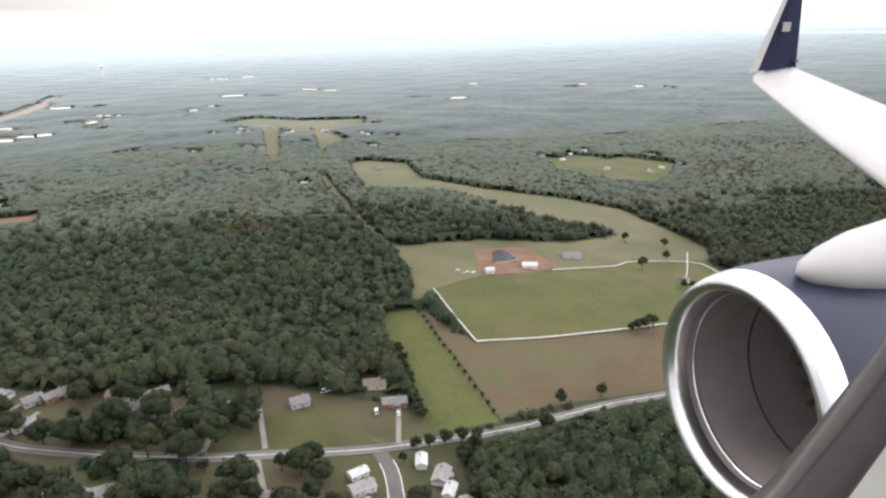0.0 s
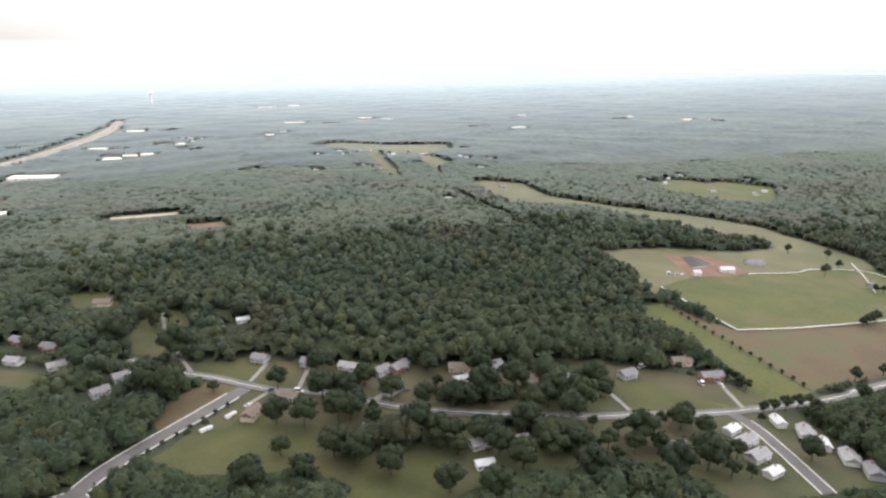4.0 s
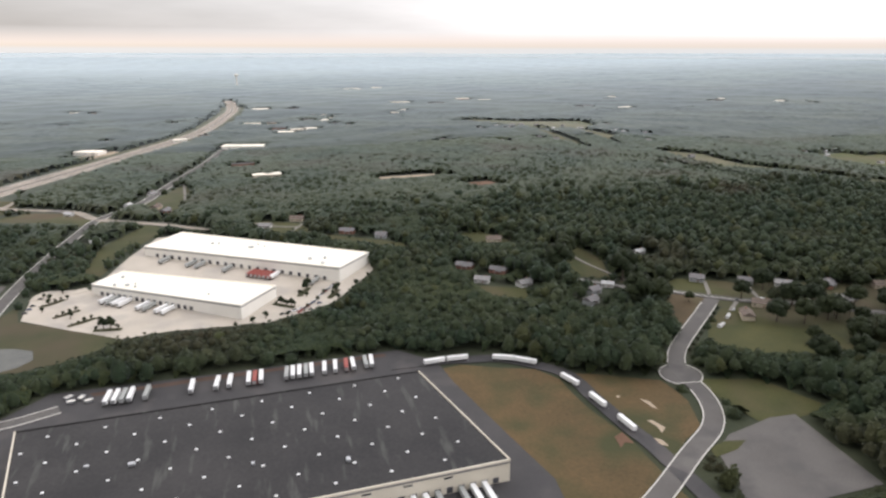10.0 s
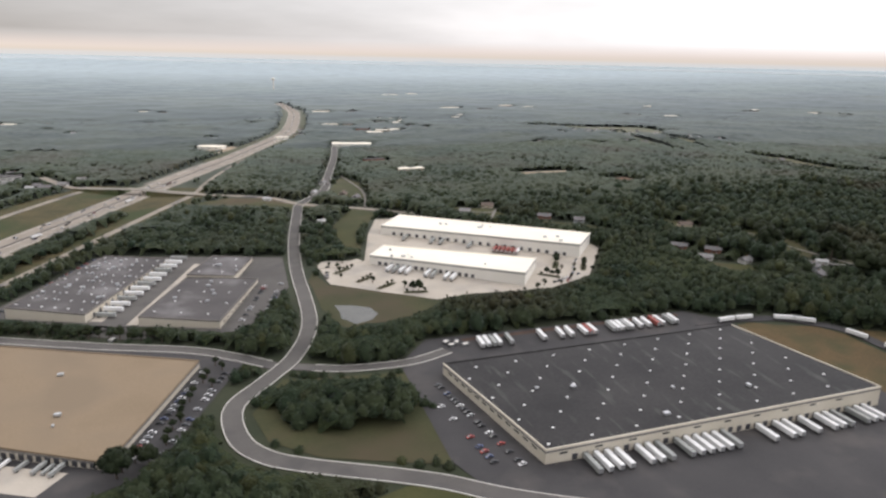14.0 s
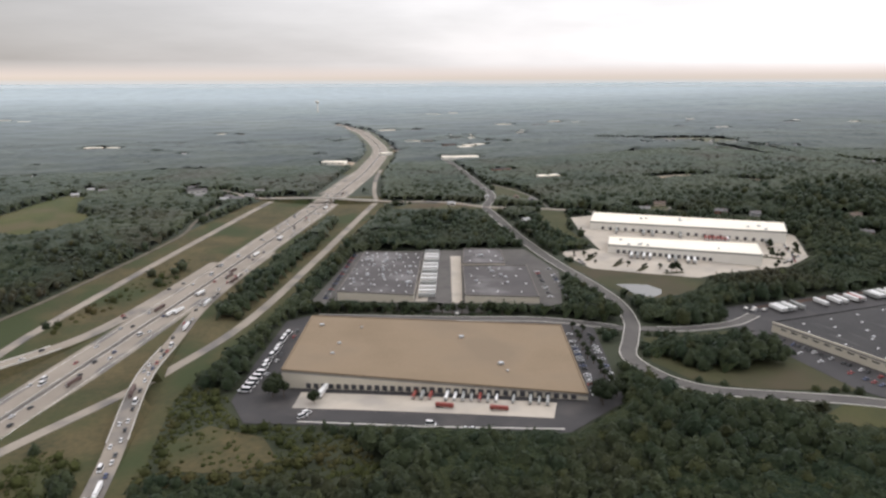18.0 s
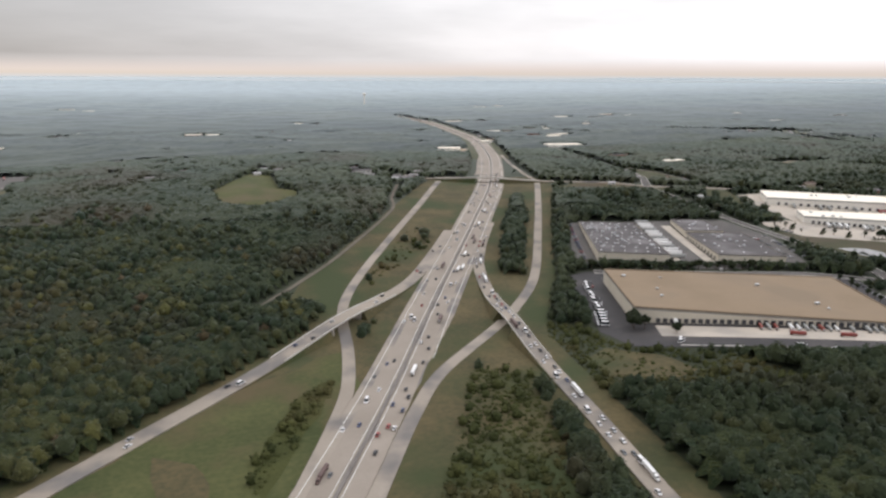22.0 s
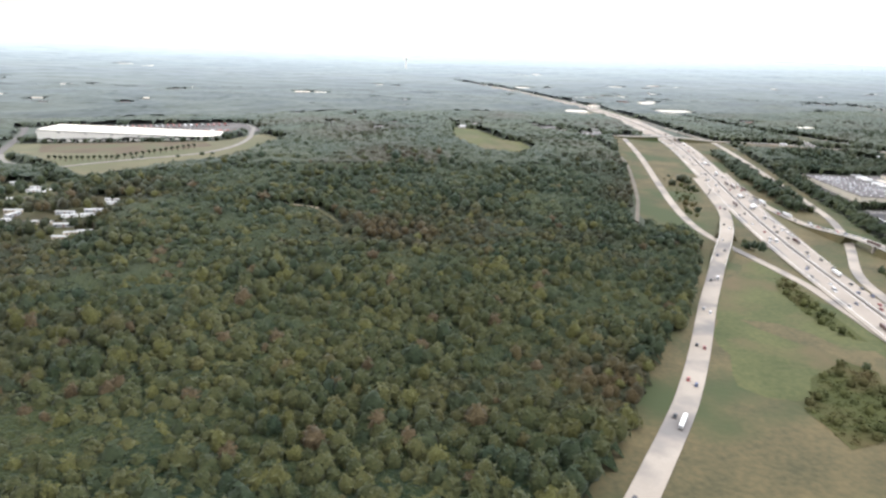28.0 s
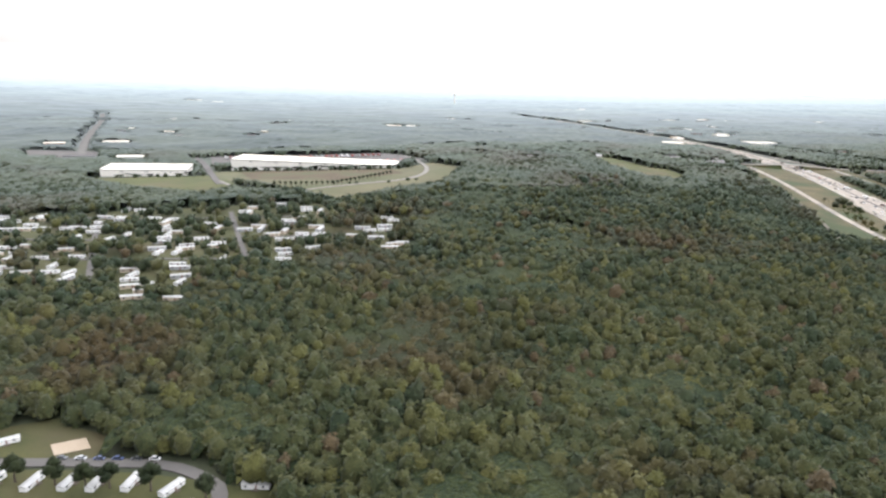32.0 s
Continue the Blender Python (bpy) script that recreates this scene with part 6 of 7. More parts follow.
def scrubby(p):
    """Which of the points lie in low scrub."""
    ok = np.zeros(len(p), bool)
    for poly in SCRUB:
        ok |= inside(p, np.array(poly, float))
    return ok


def offroad(p):
    """Which of the points lie on a carriageway."""
    return NEARCHART.read(NEARCHART.way, p)


near = np.concatenate([jittered(-1360, 640, 88, 270, 4.4), jittered(-1360, 640, 270, 520, 5.6)])
near = near[near[:, 0] < near[:, 1] * 1.25 + 20]
near = near[near[:, 0] > -1216 - 0.42 * near[:, 1] - 20]
near = near[wooded(near) & (rt.rand(len(near)) > (near[:, 1] - 400) / 120)]
# older, broader trees behind the houses, younger and denser ones further along
old = near[:, 0] > -260
near = near[~old | (rt.rand(len(near)) < 0.8)]
old = near[:, 0] > -260
high = rt.uniform(5.0, 8.2, len(near)) * (1 + 0.22 * np.sin(near[:, 0] * 0.05) * np.sin(near[:, 1] * 0.06 + 1)) * np.where(old, 1.25, 1.0)
high = edge_height(near, high)
low = scrubby(near)
high[low] = 0.8 + 3.2 * rt.rand(low.sum()) ** 2
wide = (2.0 + 2.5 * rt.rand(len(near)) ** 1.4 + 0.6 * (near[:, 1] > 270)) * np.where(old, 1.4, 1.0)
wide = np.minimum(wide, 0.9 + high * 0.48)
high = high * (0.80 + 0.07 * np.minimum(wide, 4.5))
thin = ~inside(near, PARK) | (rt.rand(len(near)) < 0.8)
near, wide, high, low = near[thin], wide[thin], high[thin], low[thin]
bush = jittered(-900, -640, 88, 290, 2.3)
glade = np.array([(-701, 223), (-688, 229), (-670, 213), (-668, 196), (-680, 192), (-698, 205)], float)
bush = bush[scrubby(bush) & (wooded(bush) | (inside(bush, glade) & (rt.rand(len(bush)) < 0.4)))]
scatter("scrub", bush, rt.uniform(0.8, 1.7, len(bush)), rt.uniform(0.4, 1.3, len(bush)), MID_SHAPES, M_SCRUB, "rank bushes and saplings between the roads", drop=0.9)
scatter("scrub", near[low], wide[low], high[low], OUTER_SHAPES, M_SCRUB, "low olive-green scrub between the roads", drop=1.0)
near, wide, high = near[~low], wide[~low], high[~low]
close = near[:, 1] < 275
# the western wood has begun to turn, the rest is still deep green
turned = rt.rand(len(near)) < np.clip((-760 - near[:, 0]) / 220, 0, 0.92) * np.clip(1.5 - near[:, 1] / 420, 0.25, 1)
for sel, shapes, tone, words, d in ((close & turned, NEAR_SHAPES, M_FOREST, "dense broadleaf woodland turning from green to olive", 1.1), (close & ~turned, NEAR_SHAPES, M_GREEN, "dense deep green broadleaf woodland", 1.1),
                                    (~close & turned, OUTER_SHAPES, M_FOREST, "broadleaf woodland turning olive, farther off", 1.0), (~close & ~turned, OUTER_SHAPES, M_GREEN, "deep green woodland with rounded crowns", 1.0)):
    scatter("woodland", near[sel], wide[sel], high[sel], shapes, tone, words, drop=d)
mid = jittered(-1760, 1500, 400, 1060, 7.2)
mid = mid[(mid[:, 0] < mid[:, 1] * 1.25 + 30) & (mid[:, 0] > -1216 - 0.42 * mid[:, 1] - 20)]
mid = mid[wooded(mid) & (rt.rand(len(mid)) > (mid[:, 1] - 560) / 230) & (rt.rand(len(mid)) < (mid[:, 1] - 400) / 110)]
mid = mid[~inside(mid, PARK) | (rt.rand(len(mid)) < 0.4)]
high = edge_height(mid, rt.uniform(5.0, 6.7, len(mid)))
scatter("woodland", mid, np.minimum(rt.uniform(3.0, 5.0, len(mid)), 1.0 + high * 0.6), high, MID_SHAPES, M_MID, "dark green woodland in the middle distance")


def canopy(name, xs, ys, share, rough, material, label, keep, step, lift=0.16, edge=True):
    """A closed layer of boughs over a stretch of wood, uneven like the crowns that make it."""
    X, Y = np.meshgrid(xs, ys)
    p = np.stack([X.ravel(), Y.ravel()], 1) + rt.uniform(-0.36, 0.36, (X.size, 2)) * step
    ok = keep(p)
    ok[ok] = wooded(p[ok])
    h = np.full(len(p), -0.6)
    swell = 1 + lift * np.sin(p[ok, 0] * 0.031 + 2 * np.sin(p[ok, 1] * 0.017)) * np.sin(p[ok, 1] * 0.027 + 1.3)
    h[ok] = rt.uniform(1 - rough, 1 + rough, ok.sum()) * share * swell
    if edge:
        h[ok] = edge_height(p[ok], h[ok])
    n = len(xs)
    a = (np.arange(len(ys) - 1)[:, None] * n + np.arange(n - 1)[None]).ravel()
    F = np.stack([a, a + 1, a + n + 1, a + n], 1)
    F = F[ok[F].sum(1) >= 3]
    used, F = np.unique(F, return_inverse=True)
    p, h = p[used], h[used]
    ob = new(name, mesh_of(name, np.stack([p[:, 0], p[:, 1], land(p[:, 0], p[:, 1]) + h], 1), F.reshape(-1, 4), material, True))
    tagged(ob, label, "woodland", kind="stuff")


def ahead(p):
    return (p[:, 0] < p[:, 1] * 1.25 + 30) & (p[:, 0] > -1236 - 0.42 * p[:, 1])


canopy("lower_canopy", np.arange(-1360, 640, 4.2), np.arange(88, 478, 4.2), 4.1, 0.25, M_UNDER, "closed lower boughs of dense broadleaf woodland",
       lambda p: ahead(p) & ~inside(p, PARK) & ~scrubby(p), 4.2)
canopy("canopy", np.arange(-1700, 900, 5.0), np.arange(-450, 94, 5.0), 5.4, 0.34, M_UNDERMID, "closed treetops of the wood below the flight",
       lambda p: np.ones(len(p), bool), 5.0)
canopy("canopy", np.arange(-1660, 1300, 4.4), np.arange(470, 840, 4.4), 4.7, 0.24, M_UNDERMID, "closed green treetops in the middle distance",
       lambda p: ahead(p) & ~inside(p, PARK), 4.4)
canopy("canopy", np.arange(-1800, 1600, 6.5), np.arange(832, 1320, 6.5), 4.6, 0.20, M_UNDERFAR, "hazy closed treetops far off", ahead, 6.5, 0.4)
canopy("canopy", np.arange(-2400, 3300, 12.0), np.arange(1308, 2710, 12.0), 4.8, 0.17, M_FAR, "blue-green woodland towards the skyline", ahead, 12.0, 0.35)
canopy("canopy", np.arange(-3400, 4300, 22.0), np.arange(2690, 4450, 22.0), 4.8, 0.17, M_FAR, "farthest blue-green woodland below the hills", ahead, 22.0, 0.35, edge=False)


def make_tree(seed, high, wide, clumps=7):
    """A tree with a tapered trunk, limbs and a crown of many small leafy clumps."""
    r = random.Random(seed)
    t = tagged(new("tree"), "broadleaf tree with a dark green crown", "tree", "yard trees")
    bm = bmesh.new()
    bmesh.ops.create_cone(bm, cap_ends=True, segments=7, radius1=0.32, radius2=0.14, depth=high * 0.5, matrix=Matrix.Translation((0, 0, high * 0.25)))
    for i in range(3):
        a, q = i * 2.1 + r.uniform(-0.3, 0.3), r.uniform(0.5, 0.8)
        m = Matrix.Translation((0, 0, high * r.uniform(0.35, 0.5))) @ Matrix.Rotation(a, 4, "Z") @ Matrix.Rotation(q, 4, "Y")
        bmesh.ops.create_cone(bm, cap_ends=True, segments=6, radius1=0.13, radius2=0.05, depth=wide * 0.9, matrix=m @ Matrix.Translation((0, 0, wide * 0.45)))
    part("trunk", bm, M_BARK, t)
    verts, faces, n = [], [], 0
    for i in range(clumps):
        a, u = i * 2.4 + r.uniform(-0.4, 0.4), 1.0 if i == 0 else r.uniform(-0.5, 0.75)
        rr = 0 if i == 0 else math.sqrt(1 - u * u) * wide * r.uniform(0.42, 0.62)
        v, f, _ = crown_shape(seed * 20 + i, 2, 46, r.uniform(0.8, 1.05))
        k = wide * r.uniform(0.42, 0.58)
        verts += [tuple(p) for p in v * k + np.array((rr * math.cos(a), rr * math.sin(a), high * 0.62 + u * high * 0.24))]
        faces += [tuple(int(x) + n for x in q) for q in f]
        n = len(verts)
    crown = new("crown", mesh_of("crown", verts, faces, M_LEAF, True))
    crown.parent = t
    return t


TREES = [make_tree(1, 7.5, 3.2), make_tree(2, 6.0, 2.8), make_tree(3, 8.5, 3.4), make_tree(4, 4.0, 1.6), make_tree(5, 2.6, 1.1), make_tree(6, 8.6, 5.2, 10), make_tree(7, 9.4, 4.8, 9)]


def plant(k, x, y, size=1.0):
    m = pose(x, y, land1(x, y) + 0.1, 0, 0, rh.uniform(0, 360)) @ Matrix.Scale(size, 4)
    t = TREES[k]
    if t.name not in USED:
        USED.add(t.name)
        t.matrix_basis = m
    else:
        copy_thing(t, m)


# old broad trees between the houses: place and spread
NORTH_OF_ROAD = ((-138, 245, 6.1), (-128, 239, 6.7), (-115, 239, 5.5), (-103, 232, 3.1), (-71, 234, 5.1), (-57, 236, 5.9), (-10, 232, 5.4), (-93, 246, 4.7), (-162, 278, 2.5), (-179, 313, 7.1), (-179, 279, 6.5), (-188, 282, 7), (-30, 228, 5.2), (-53, 253, 5.9), (-42, 240, 5.7), (-207, 334, 7.1), (-192, 357, 5.8), (-136, 272, 4.1), (-119, 257, 5.5), (-110, 254, 4.6), (-81, 239, 4.4))
SOUTH_OF_ROAD = ((-138, 223, 3.2), (-69, 208, 4.2), (-51, 208, 5.1), (-31, 211, 5.6), (-19, 186, 3.6), (6, 195, 4.4), (-90, 217, 6), (-120, 217, 5.2), (-113, 209, 5), (-103, 200, 4.8), (-83, 211, 5.1), (-60, 189, 5.2), (-41, 177, 5.1), (-32, 171, 4.3), (-14, 169, 5.7), (0, 171, 5.9), (-10, 185, 3), (-74, 178, 5), (-48, 191, 4.5), (-87, 185, 4.6), (12, 189, 3.5), (-149, 207, 5.6), (-132, 204, 4.6), (-34, 191, 3.3), (-44, 219, 5))
for i, (x, y, r) in enumerate(NORTH_OF_ROAD + SOUTH_OF_ROAD):
    plant(5 + i % 2, x, y, r / 5.0)
for x, y, r in ((-666, 243, 3.6), (-557, 192, 4.2), (-549, 196, 3.0), (-652, 232, 2.2)):
    plant(5, x, y, r / 5.0)
for k, x, y in ((0, 262, 367), (1, 243, 320), (1, 247, 318), (0, 255, 408), (2, 240, 428), (2, 22, 248), (0, 30, 250), (0, -192, 352), (1, -186, 360), (0, -214, 392), (2, -196, 396),
                (1, 225, 268), (1, 215, 262), (1, 230, 262), (0, 110, 214), (1, 130, 217), (2, 96, 198), (2, 104, 190), (0, 112, 196), (2, -478, 215), (0, -470, 225), (2, 70, 185), (2, 76, 178), (0, 66, 192)):
    plant(k, x, y)
for x, y, size in ((-14, 194, 1.1), (10, 198.5, 1.1), (46, 197.5, 0.8), (51, 198, 0.7), (57, 198, 0.8), (63, 198, 0.8), (69, 198, 0.7), (12, 188, 1.0), (8, 180, 1.1), (14, 174, 0.9), (40, 192, 0.6), (60, 186, 1.0), (62, 176, 1.1), (58, 168, 0.8),
                   (-665, 246, 1.0), (-662, 241, 0.8), (-556, 195, 1.0), (-553, 199, 0.8), (234, 352, 1.1), (176, 269.5, 0.8), (180, 270.5, 0.95), (184, 272, 0.9), (188, 272.5, 1.0), (192, 274.5, 0.9), (277, 392, 0.9)):
    plant(rh.choice((0, 2)), x, y, size)
for i in range(15):
    plant(1, 56.5 - i * 0.3 + rh.uniform(-0.6, 0.6), 270 - i * 3.9, rh.uniform(0.7, 0.95))
for i in range(16):
    plant(4, 75 + 7 * i / 16 + rh.uniform(-0.5, 0.5), 305 - i * 6.1)
for i in range(9):
    plant(4, -156 - i * 4.6, 264 - i * 3.9)
for i in range(26):
    plant(3, -1174 + i * 4.0, 555 - 18 * math.sin(min(1, i / 12) * 1.57) + max(0, i - 12) * 2.5 + rh.uniform(-1, 1))
for i in range(20):
    plant(3 if i % 3 else 1, -638 + i * 4.4, 331 - i * 2.0 + rh.uniform(-1, 1))
for i in range(14):
    plant(3, -530 + rh.uniform(-3, 3) - i * 1.4, 262 - i * 4.6)
for x, y, a in ((-468, 362, 40), (-458, 346, 35), (-449, 334, 35), (-357, 331, -35), (-346, 346, 60), (-331, 340, 60), (-436, 322, -5)):
    for u in (-4.5, -1.5, 1.5, 4.5):
        plant(rh.choice((0, 3, 4)), x + u * math.cos(math.radians(a)), y + u * math.sin(math.radians(a)), rh.uniform(0.5, 0.9))
for x, y in ((-455, 340), (-448, 335), (-440, 330), (-470, 352), (-462, 366), (-470, 366), (-356, 318), (-352, 330), (-346, 326), (-340, 334), (-345, 340), (-336, 342), (-330, 332), (-372, 313), (-380, 312), (-366, 318), (-318, 348), (-310, 360), (-305, 370), (-466, 375), (-474, 372)):
    plant(4 if rh.random() < 0.5 else 3, x, y)
for x, y in HOMEPLACES:
    if rh.random() < 0.25:
        plant(rh.choice((0, 1, 3, 3)), x + rh.uniform(-6, 6), y + rh.uniform(4, 7))
for x, y in ((-1255, 157), (-1243, 152.5), (-1234, 149), (-1264, 161), (-1248, 153), (-1222, 141), (-1272, 165)):
    plant(0, x, y, rh.uniform(0.7, 0.95))
OPEN = np.array([(-118, 202), (-104, 211), (-84, 205), (-86, 188), (-102, 174), (-122, 182)])
YARDS = np.array([(x, y) for x, y, a, k in ROADSIDE + SIDESTREET])
for i in range(330):
    x, y = rh.uniform(-150, 52), rh.uniform(158, 285)
    p = np.array([(x, y)])
    back = y > 262 - 0.3 * x - 22
    if offroad(p)[0] or wooded(p)[0] or inside(p, OPEN)[0] or np.hypot(*(YARDS - p).T).min() < 7.5 or (x < -120 and y < 268) or (-4 < x < 30 and 204 < y < 236):
        continue
    if back or rh.random() < 0.5:
        plant(rh.choice((0, 2, 5, 6, 1)), x, y, rh.uniform(0.7, 1.15) * (0.8 if rh.random() < 0.3 else 1))


# ---------------------------------------------------------------- airliner
# It stands where the flight begins; places are given from the eye: aft, outboard, up.
EYE = Vector(PATH[0][1:4])
M_CHROME = mat("polished_lip", (0.72, 0.72, 0.73), (0.82, 0.82, 0.82), 0.8, 8.0, 0.22, 0.02, metal=1.0)
M_NAVY = mat("navy_cowl_paint", (0.026, 0.030, 0.052), (0.036, 0.041, 0.066), 0.8, 8.0, 0.4, 0.01, spec=0.25)
M_DUCT = mat("grey_inlet_liner", (0.21, 0.182, 0.172), (0.29, 0.258, 0.246), 0.9, 9.0, 0.55, 0.03)
M_BLADE = mat("bare_metal_blade", (0.15, 0.135, 0.125), (0.24, 0.22, 0.205), 0.9, 9.0, 0.42, 0.02, metal=0.5)
M_WING = mat("white_wing_paint", (0.42, 0.40, 0.395), (0.50, 0.48, 0.47), 0.6, 6.0, 0.45, 0.01, spec=0.3)
M_RIM = mat("dark_window_surround", (0.035, 0.03, 0.03), (0.07, 0.06, 0.06), 3.0, 30.0, 0.5, 0.02)
M_PANEL = mat("cabin_side_panel", (0.46, 0.45, 0.42), (0.54, 0.53, 0.50), 2.0, 30.0, 0.6, 0.02)
M_RED = mat("red_winglet_tip", (0.42, 0.03, 0.03), (0.5, 0.05, 0.045), 0.8, 8.0, 0.3)
plane = tagged(new("airliner"), "navy and white airliner wing with engine and winglet", "airliner")
plane.location = EYE


def lathe(rows, axis=(0, 0, 0), turns=56):
    """Turns a profile of (aft, radius) about the engine's axis."""
    bm = bmesh.new()
    rings = []
    for sft, rad in rows:
        rings.append([bm.verts.new((axis[0] + sft, axis[1] + rad * math.cos(2 * math.pi * k / turns), axis[2] + rad * math.sin(2 * math.pi * k / turns))) for k in range(turns)])
    for a, b in zip(rings, rings[1:]):
        for k in range(turns):
            bm.faces.new((a[k], a[(k + 1) % turns], b[(k + 1) % turns], b[k]))
    return bm


def loft(sections):
    """Joins closed rings of points into one body with end caps."""
    bm = bmesh.new()
    rings = [[bm.verts.new(p) for p in q] for q in sections]
    n = len(rings[0])
    for a, b in zip(rings, rings[1:]):
        for k in range(n):
            bm.faces.new((a[k], a[(k + 1) % n], b[(k + 1) % n], b[k]))
    bm.faces.new(rings[0][::-1])
    bm.faces.new(rings[-1])
    bmesh.ops.recalc_face_normals(bm, faces=bm.faces[:])
    return bm


HUB = (2.055, 2.3, -1.675)
nacelle = part("nacelle", lathe([(0.12, 0.585), (0.20, 0.597), (0.34, 0.606), (0.6, 0.612), (1.0, 0.61), (1.6, 0.59), (2.2, 0.54), (2.6, 0.48)], HUB), M_NAVY, plane, "navy blue engine cowl", smooth=True)
part("inlet_lip", lathe([(0.11, 0.478), (0.06, 0.484), (0.022, 0.497), (0.0, 0.522), (0.008, 0.545), (0.030, 0.562), (0.07, 0.576), (0.12, 0.586)], HUB), M_CHROME, nacelle, "polished metal inlet lip", smooth=True)
part("inlet_duct", lathe([(0.11, 0.477), (0.3, 0.468), (0.6, 0.472), (1.2, 0.476)], HUB), M_DUCT, nacelle, "grey lined inlet duct", smooth=True)
part("seam_ring", lathe([(0.145, 0.474), (0.15, 0.469), (0.16, 0.469), (0.165, 0.474)], HUB), M_CHROME, nacelle, smooth=True)
part("liner_seam", lathe([(0.50, 0.4705), (0.503, 0.467), (0.512, 0.467), (0.515, 0.4705)], HUB), M_RIM, nacelle, "dark seam in the inlet liner", smooth=True)
part("fan_back", lathe([(0.90, 0.472), (0.91, 0.02)], HUB), M_CHASSIS, nacelle)
part("spinner", lathe([(0.54, 0.004), (0.58, 0.05), (0.66, 0.10), (0.74, 0.13), (0.86, 0.145)], HUB), M_DUCT, nacelle, "grey spinner cone", smooth=True)
for k in range(24):
    bm = bmesh.new()
    a = 2 * math.pi * k / 24
    ring = []
    for rad, tw in ((0.135, 0.10), (0.29, 0.06), (0.47, 0.03)):
        for sgn in (-1, 1):
            b = a + sgn * (0.10 if rad > 0.2 else 0.14)
            ring.append(bm.verts.new((HUB[0] + 0.80 + sgn * tw * 0.6, HUB[1] + rad * math.cos(b), HUB[2] + rad * math.sin(b))))
    bm.faces.new((ring[0], ring[1], ring[3], ring[2]))
    bm.faces.new((ring[2], ring[3], ring[5], ring[4]))
    part("fan_blade", bm, M_BLADE, nacelle, "wide grey fan blade")


def oval(x, y, half, low, top, n=20):
    return [(x, y + half * math.cos(2 * math.pi * k / n), (low + top) / 2 + (top - low) / 2 * math.sin(2 * math.pi * k / n)) for k in range(n)]


pylon = part("pylon_fairing", loft([oval(2.24, 2.20, 0.012, -1.06, -1.03), oval(2.30, 2.20, 0.07, -1.10, -0.99), oval(2.42, 2.20, 0.13, -1.14, -0.945), oval(2.60, 2.21, 0.18, -1.18, -0.90), oval(2.9, 2.22, 0.22, -1.22, -0.86), oval(3.4, 2.25, 0.25, -1.3, -0.84), oval(4.4, 2.3, 0.26, -1.5, -0.86)]), mat("pylon_paint", (0.40, 0.385, 0.375), (0.46, 0.445, 0.435), 0.6, 6.0, 0.5, 0.01, spec=0.2), plane, "pale grey pylon fairing", smooth=True)


def aerofoil(x0, x1, y, z0, z1, thick):
    pts = []
    for u, t in ((0, 0), (0.02, 0.35), (0.1, 0.8), (0.3, 1.0), (0.6, 0.7), (1.0, 0.05)):
        pts.append((x0 + (x1 - x0) * u, y, z0 + (z1 - z0) * u + thick * t * 0.6))
    for u, t in ((0.6, 0.5), (0.3, 0.8), (0.1, 0.6), (0.02, 0.25)):
        pts.append((x0 + (x1 - x0) * u, y, z0 + (z1 - z0) * u - thick * t * 0.4))
    return pts


wing = part("wing", loft([aerofoil(4.18, 7.0, 2.0, -1.72, -1.56, 0.42), aerofoil(5.49, 7.4, 4.58, -1.45, -1.27, 0.26), aerofoil(6.66, 7.98, 6.88, -1.21, -1.07, 0.16), aerofoil(7.86, 8.70, 9.2, -0.94, -0.76, 0.09), aerofoil(7.98, 8.72, 9.34, -0.86, -0.74, 0.07)]), M_WING, plane, "white swept wing", smooth=True)
part("flap_line", boxed(0, 5.2, -0.012, 0.012, 0, 0.012), M_BAND, wing, place=pose(7.35, 5.3, -1.03, 0, 6, 70))
winglet = part("winglet", loft([[(7.97, 9.33, -0.78), (8.3, 9.37, -0.77), (8.80, 9.34, -0.74), (8.3, 9.30, -0.77)], [(8.50, 9.45, 0.30), (8.66, 9.47, 0.30), (8.85, 9.45, 0.30), (8.66, 9.43, 0.30)], [(8.66, 9.49, 0.58), (8.76, 9.50, 0.58), (8.90, 9.49, 0.58), (8.76, 9.48, 0.58)]]), mat("matt_navy_paint", (0.014, 0.017, 0.040), (0.020, 0.024, 0.052), 0.8, 8.0, 0.6, 0.01, spec=0.1), plane, "navy blue winglet")
part("leading_edge", loft([[(7.88, 9.34, -0.82), (8.00, 9.36, -0.78), (8.01, 9.29, -0.78)], [(8.45, 9.45, 0.30), (8.51, 9.47, 0.30), (8.52, 9.42, 0.30)], [(8.62, 9.49, 0.58), (8.67, 9.50, 0.58), (8.67, 9.47, 0.58)]]), M_WING, winglet, "white leading edge")
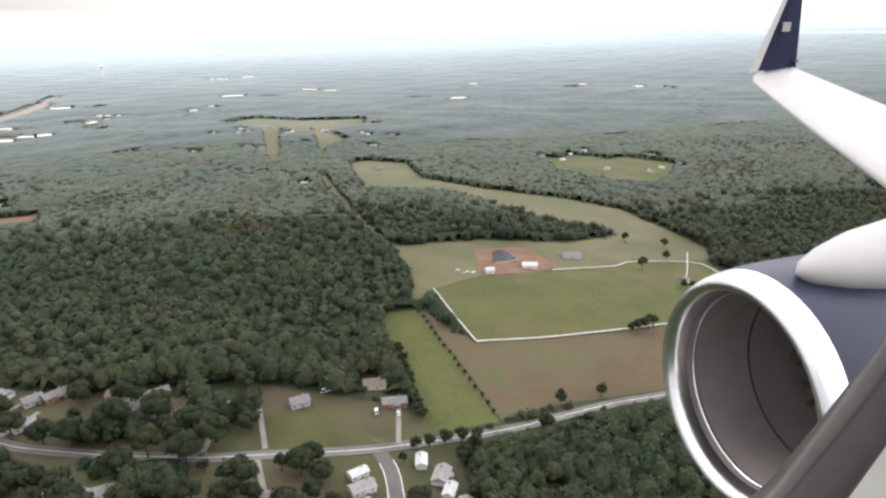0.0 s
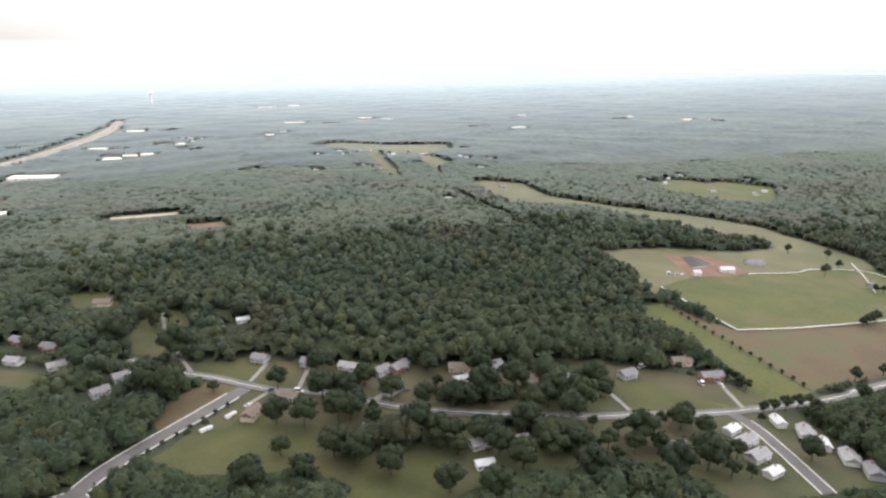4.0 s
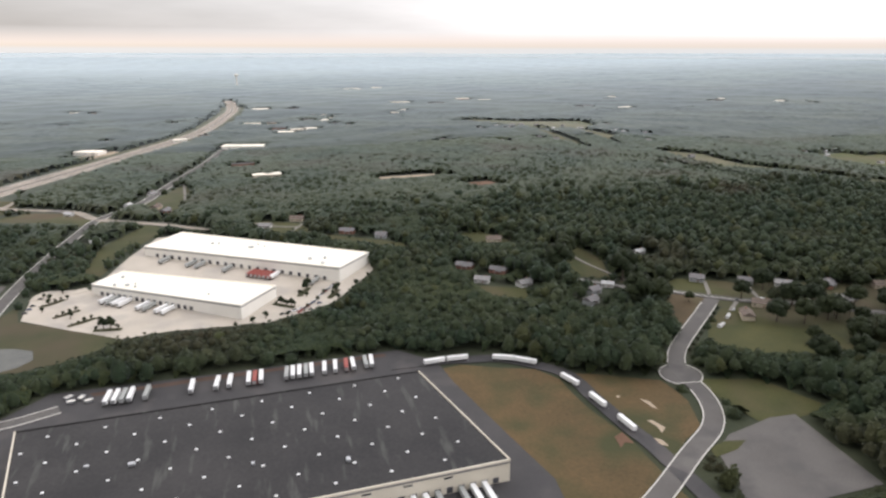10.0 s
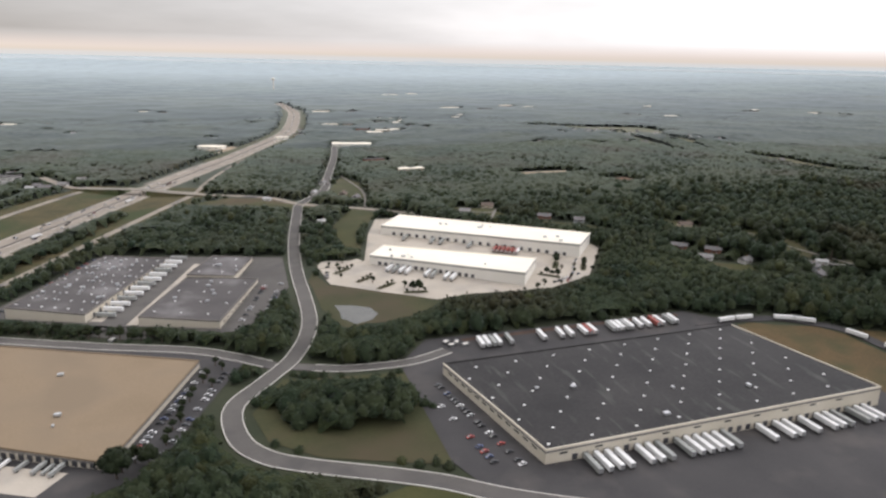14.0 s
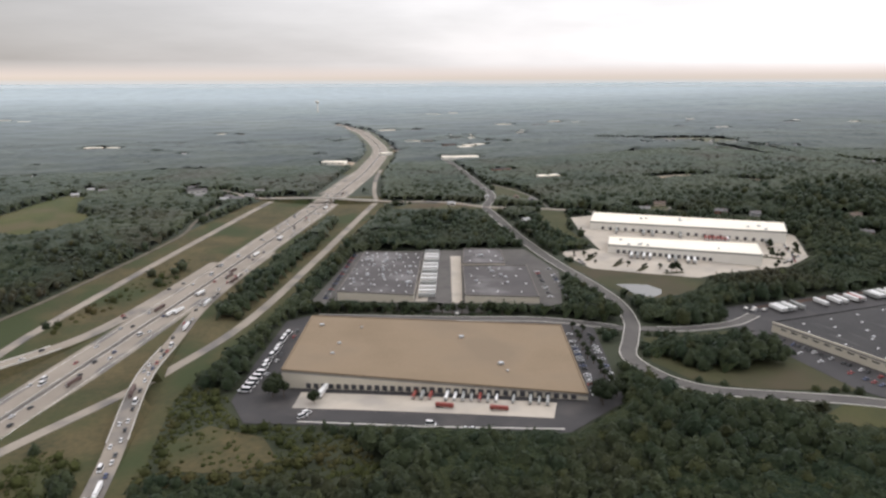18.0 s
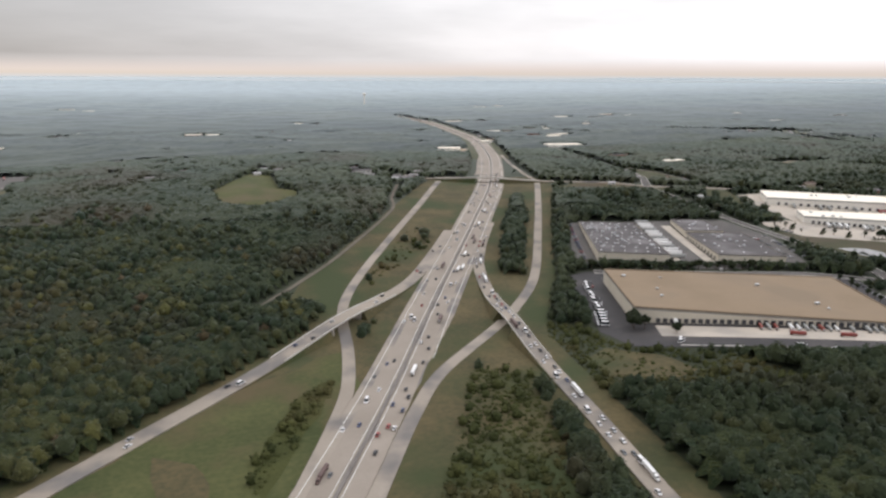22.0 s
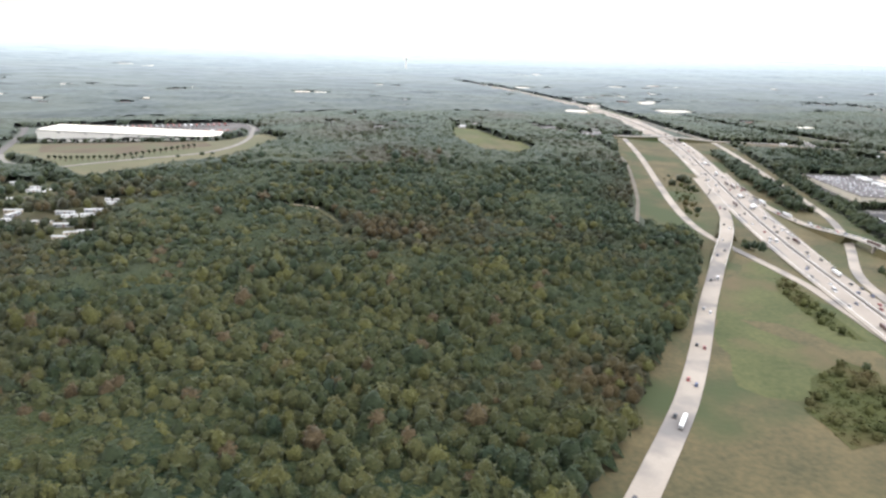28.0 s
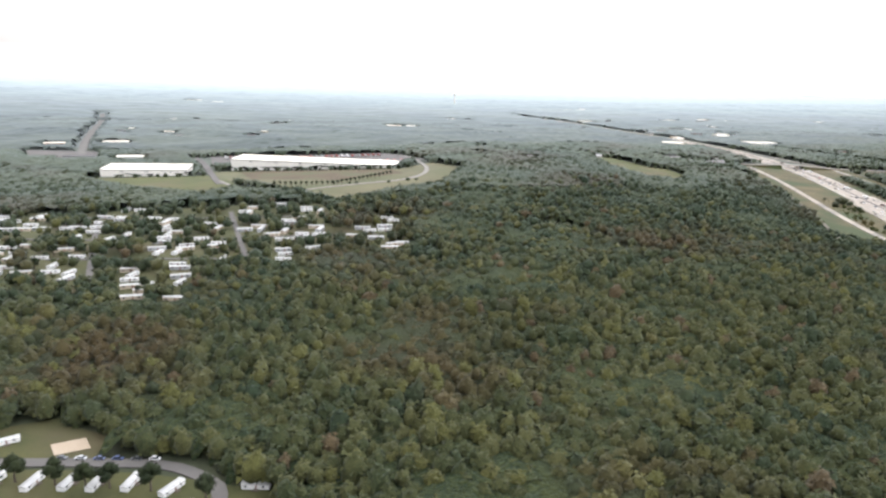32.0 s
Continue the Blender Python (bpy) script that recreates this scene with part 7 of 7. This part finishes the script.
part("tip_cap", loft([[(8.62, 9.49, 0.36), (8.76, 9.50, 0.36), (8.90, 9.49, 0.36), (8.76, 9.46, 0.36)], [(8.66, 9.49, 0.60), (8.76, 9.50, 0.60), (8.91, 9.49, 0.60), (8.76, 9.46, 0.60)]]), M_RED, winglet, "red winglet tip")
for k in range(4):
    part("emblem_bar", boxed(0, 0.15, -0.01, 0.01, 0, 0.028), M_WING, winglet, "pale emblem bar", pose(8.43 + k * 0.008, 9.352 + k * 0.004, -0.175 + k * 0.036))
tail = part("tail_light", boxed(8.7, 8.80, 9.3, 9.34, -0.66, -0.63), M_CHASSIS, winglet)
# cabin window surround close to the eye
rim = []
for k, (dx, dz, rad) in enumerate(((0.595, 0.02, 0.015), (0.585, -0.08, 0.015), (0.555, -0.18, 0.016), (0.504, -0.266, 0.017), (0.462, -0.328, 0.019), (0.418, -0.386, 0.021), (0.354, -0.442, 0.023), (0.25, -0.495, 0.024))):
    rim.append([(dx + rad * math.cos(a), 0.37 + rad * 1.3 * math.sin(a), dz - rad * 0.6 * math.cos(a)) for a in np.linspace(0, 2 * math.pi, 13)[:-1]])
lip = []
for k, (dx, dz) in enumerate(((0.595, 0.02), (0.585, -0.08), (0.555, -0.18), (0.504, -0.266), (0.462, -0.328), (0.418, -0.386), (0.354, -0.442), (0.25, -0.495))):
    lip.append([(dx - 0.016 + 0.008 * math.cos(a), 0.372 + 0.008 * math.sin(a), dz + 0.010 - 0.005 * math.cos(a)) for a in np.linspace(0, 2 * math.pi, 9)[:-1]])
part("pane_edge", loft(lip), mat("pane_edge_grey", (0.075, 0.07, 0.062), (0.11, 0.105, 0.095), 3.0, 30.0, 0.35, 0.0), plane, "pale grey edge of the window pane", smooth=True)
part("window_surround", loft(rim), M_RIM, plane, "dark rubber window surround", smooth=True)
edge = ((0.60, 0.02), (0.59, -0.08), (0.56, -0.19), (0.515, -0.275), (0.475, -0.340), (0.435, -0.398), (0.37, -0.455), (0.26, -0.51))
part("side_panel", loft([[(x, 0.375, z), (x, 0.395, z), (0.95, 0.395, z - 0.05), (0.95, 0.375, z - 0.05)] for x, z in edge]), M_PANEL, plane, "pale cabin side panel")
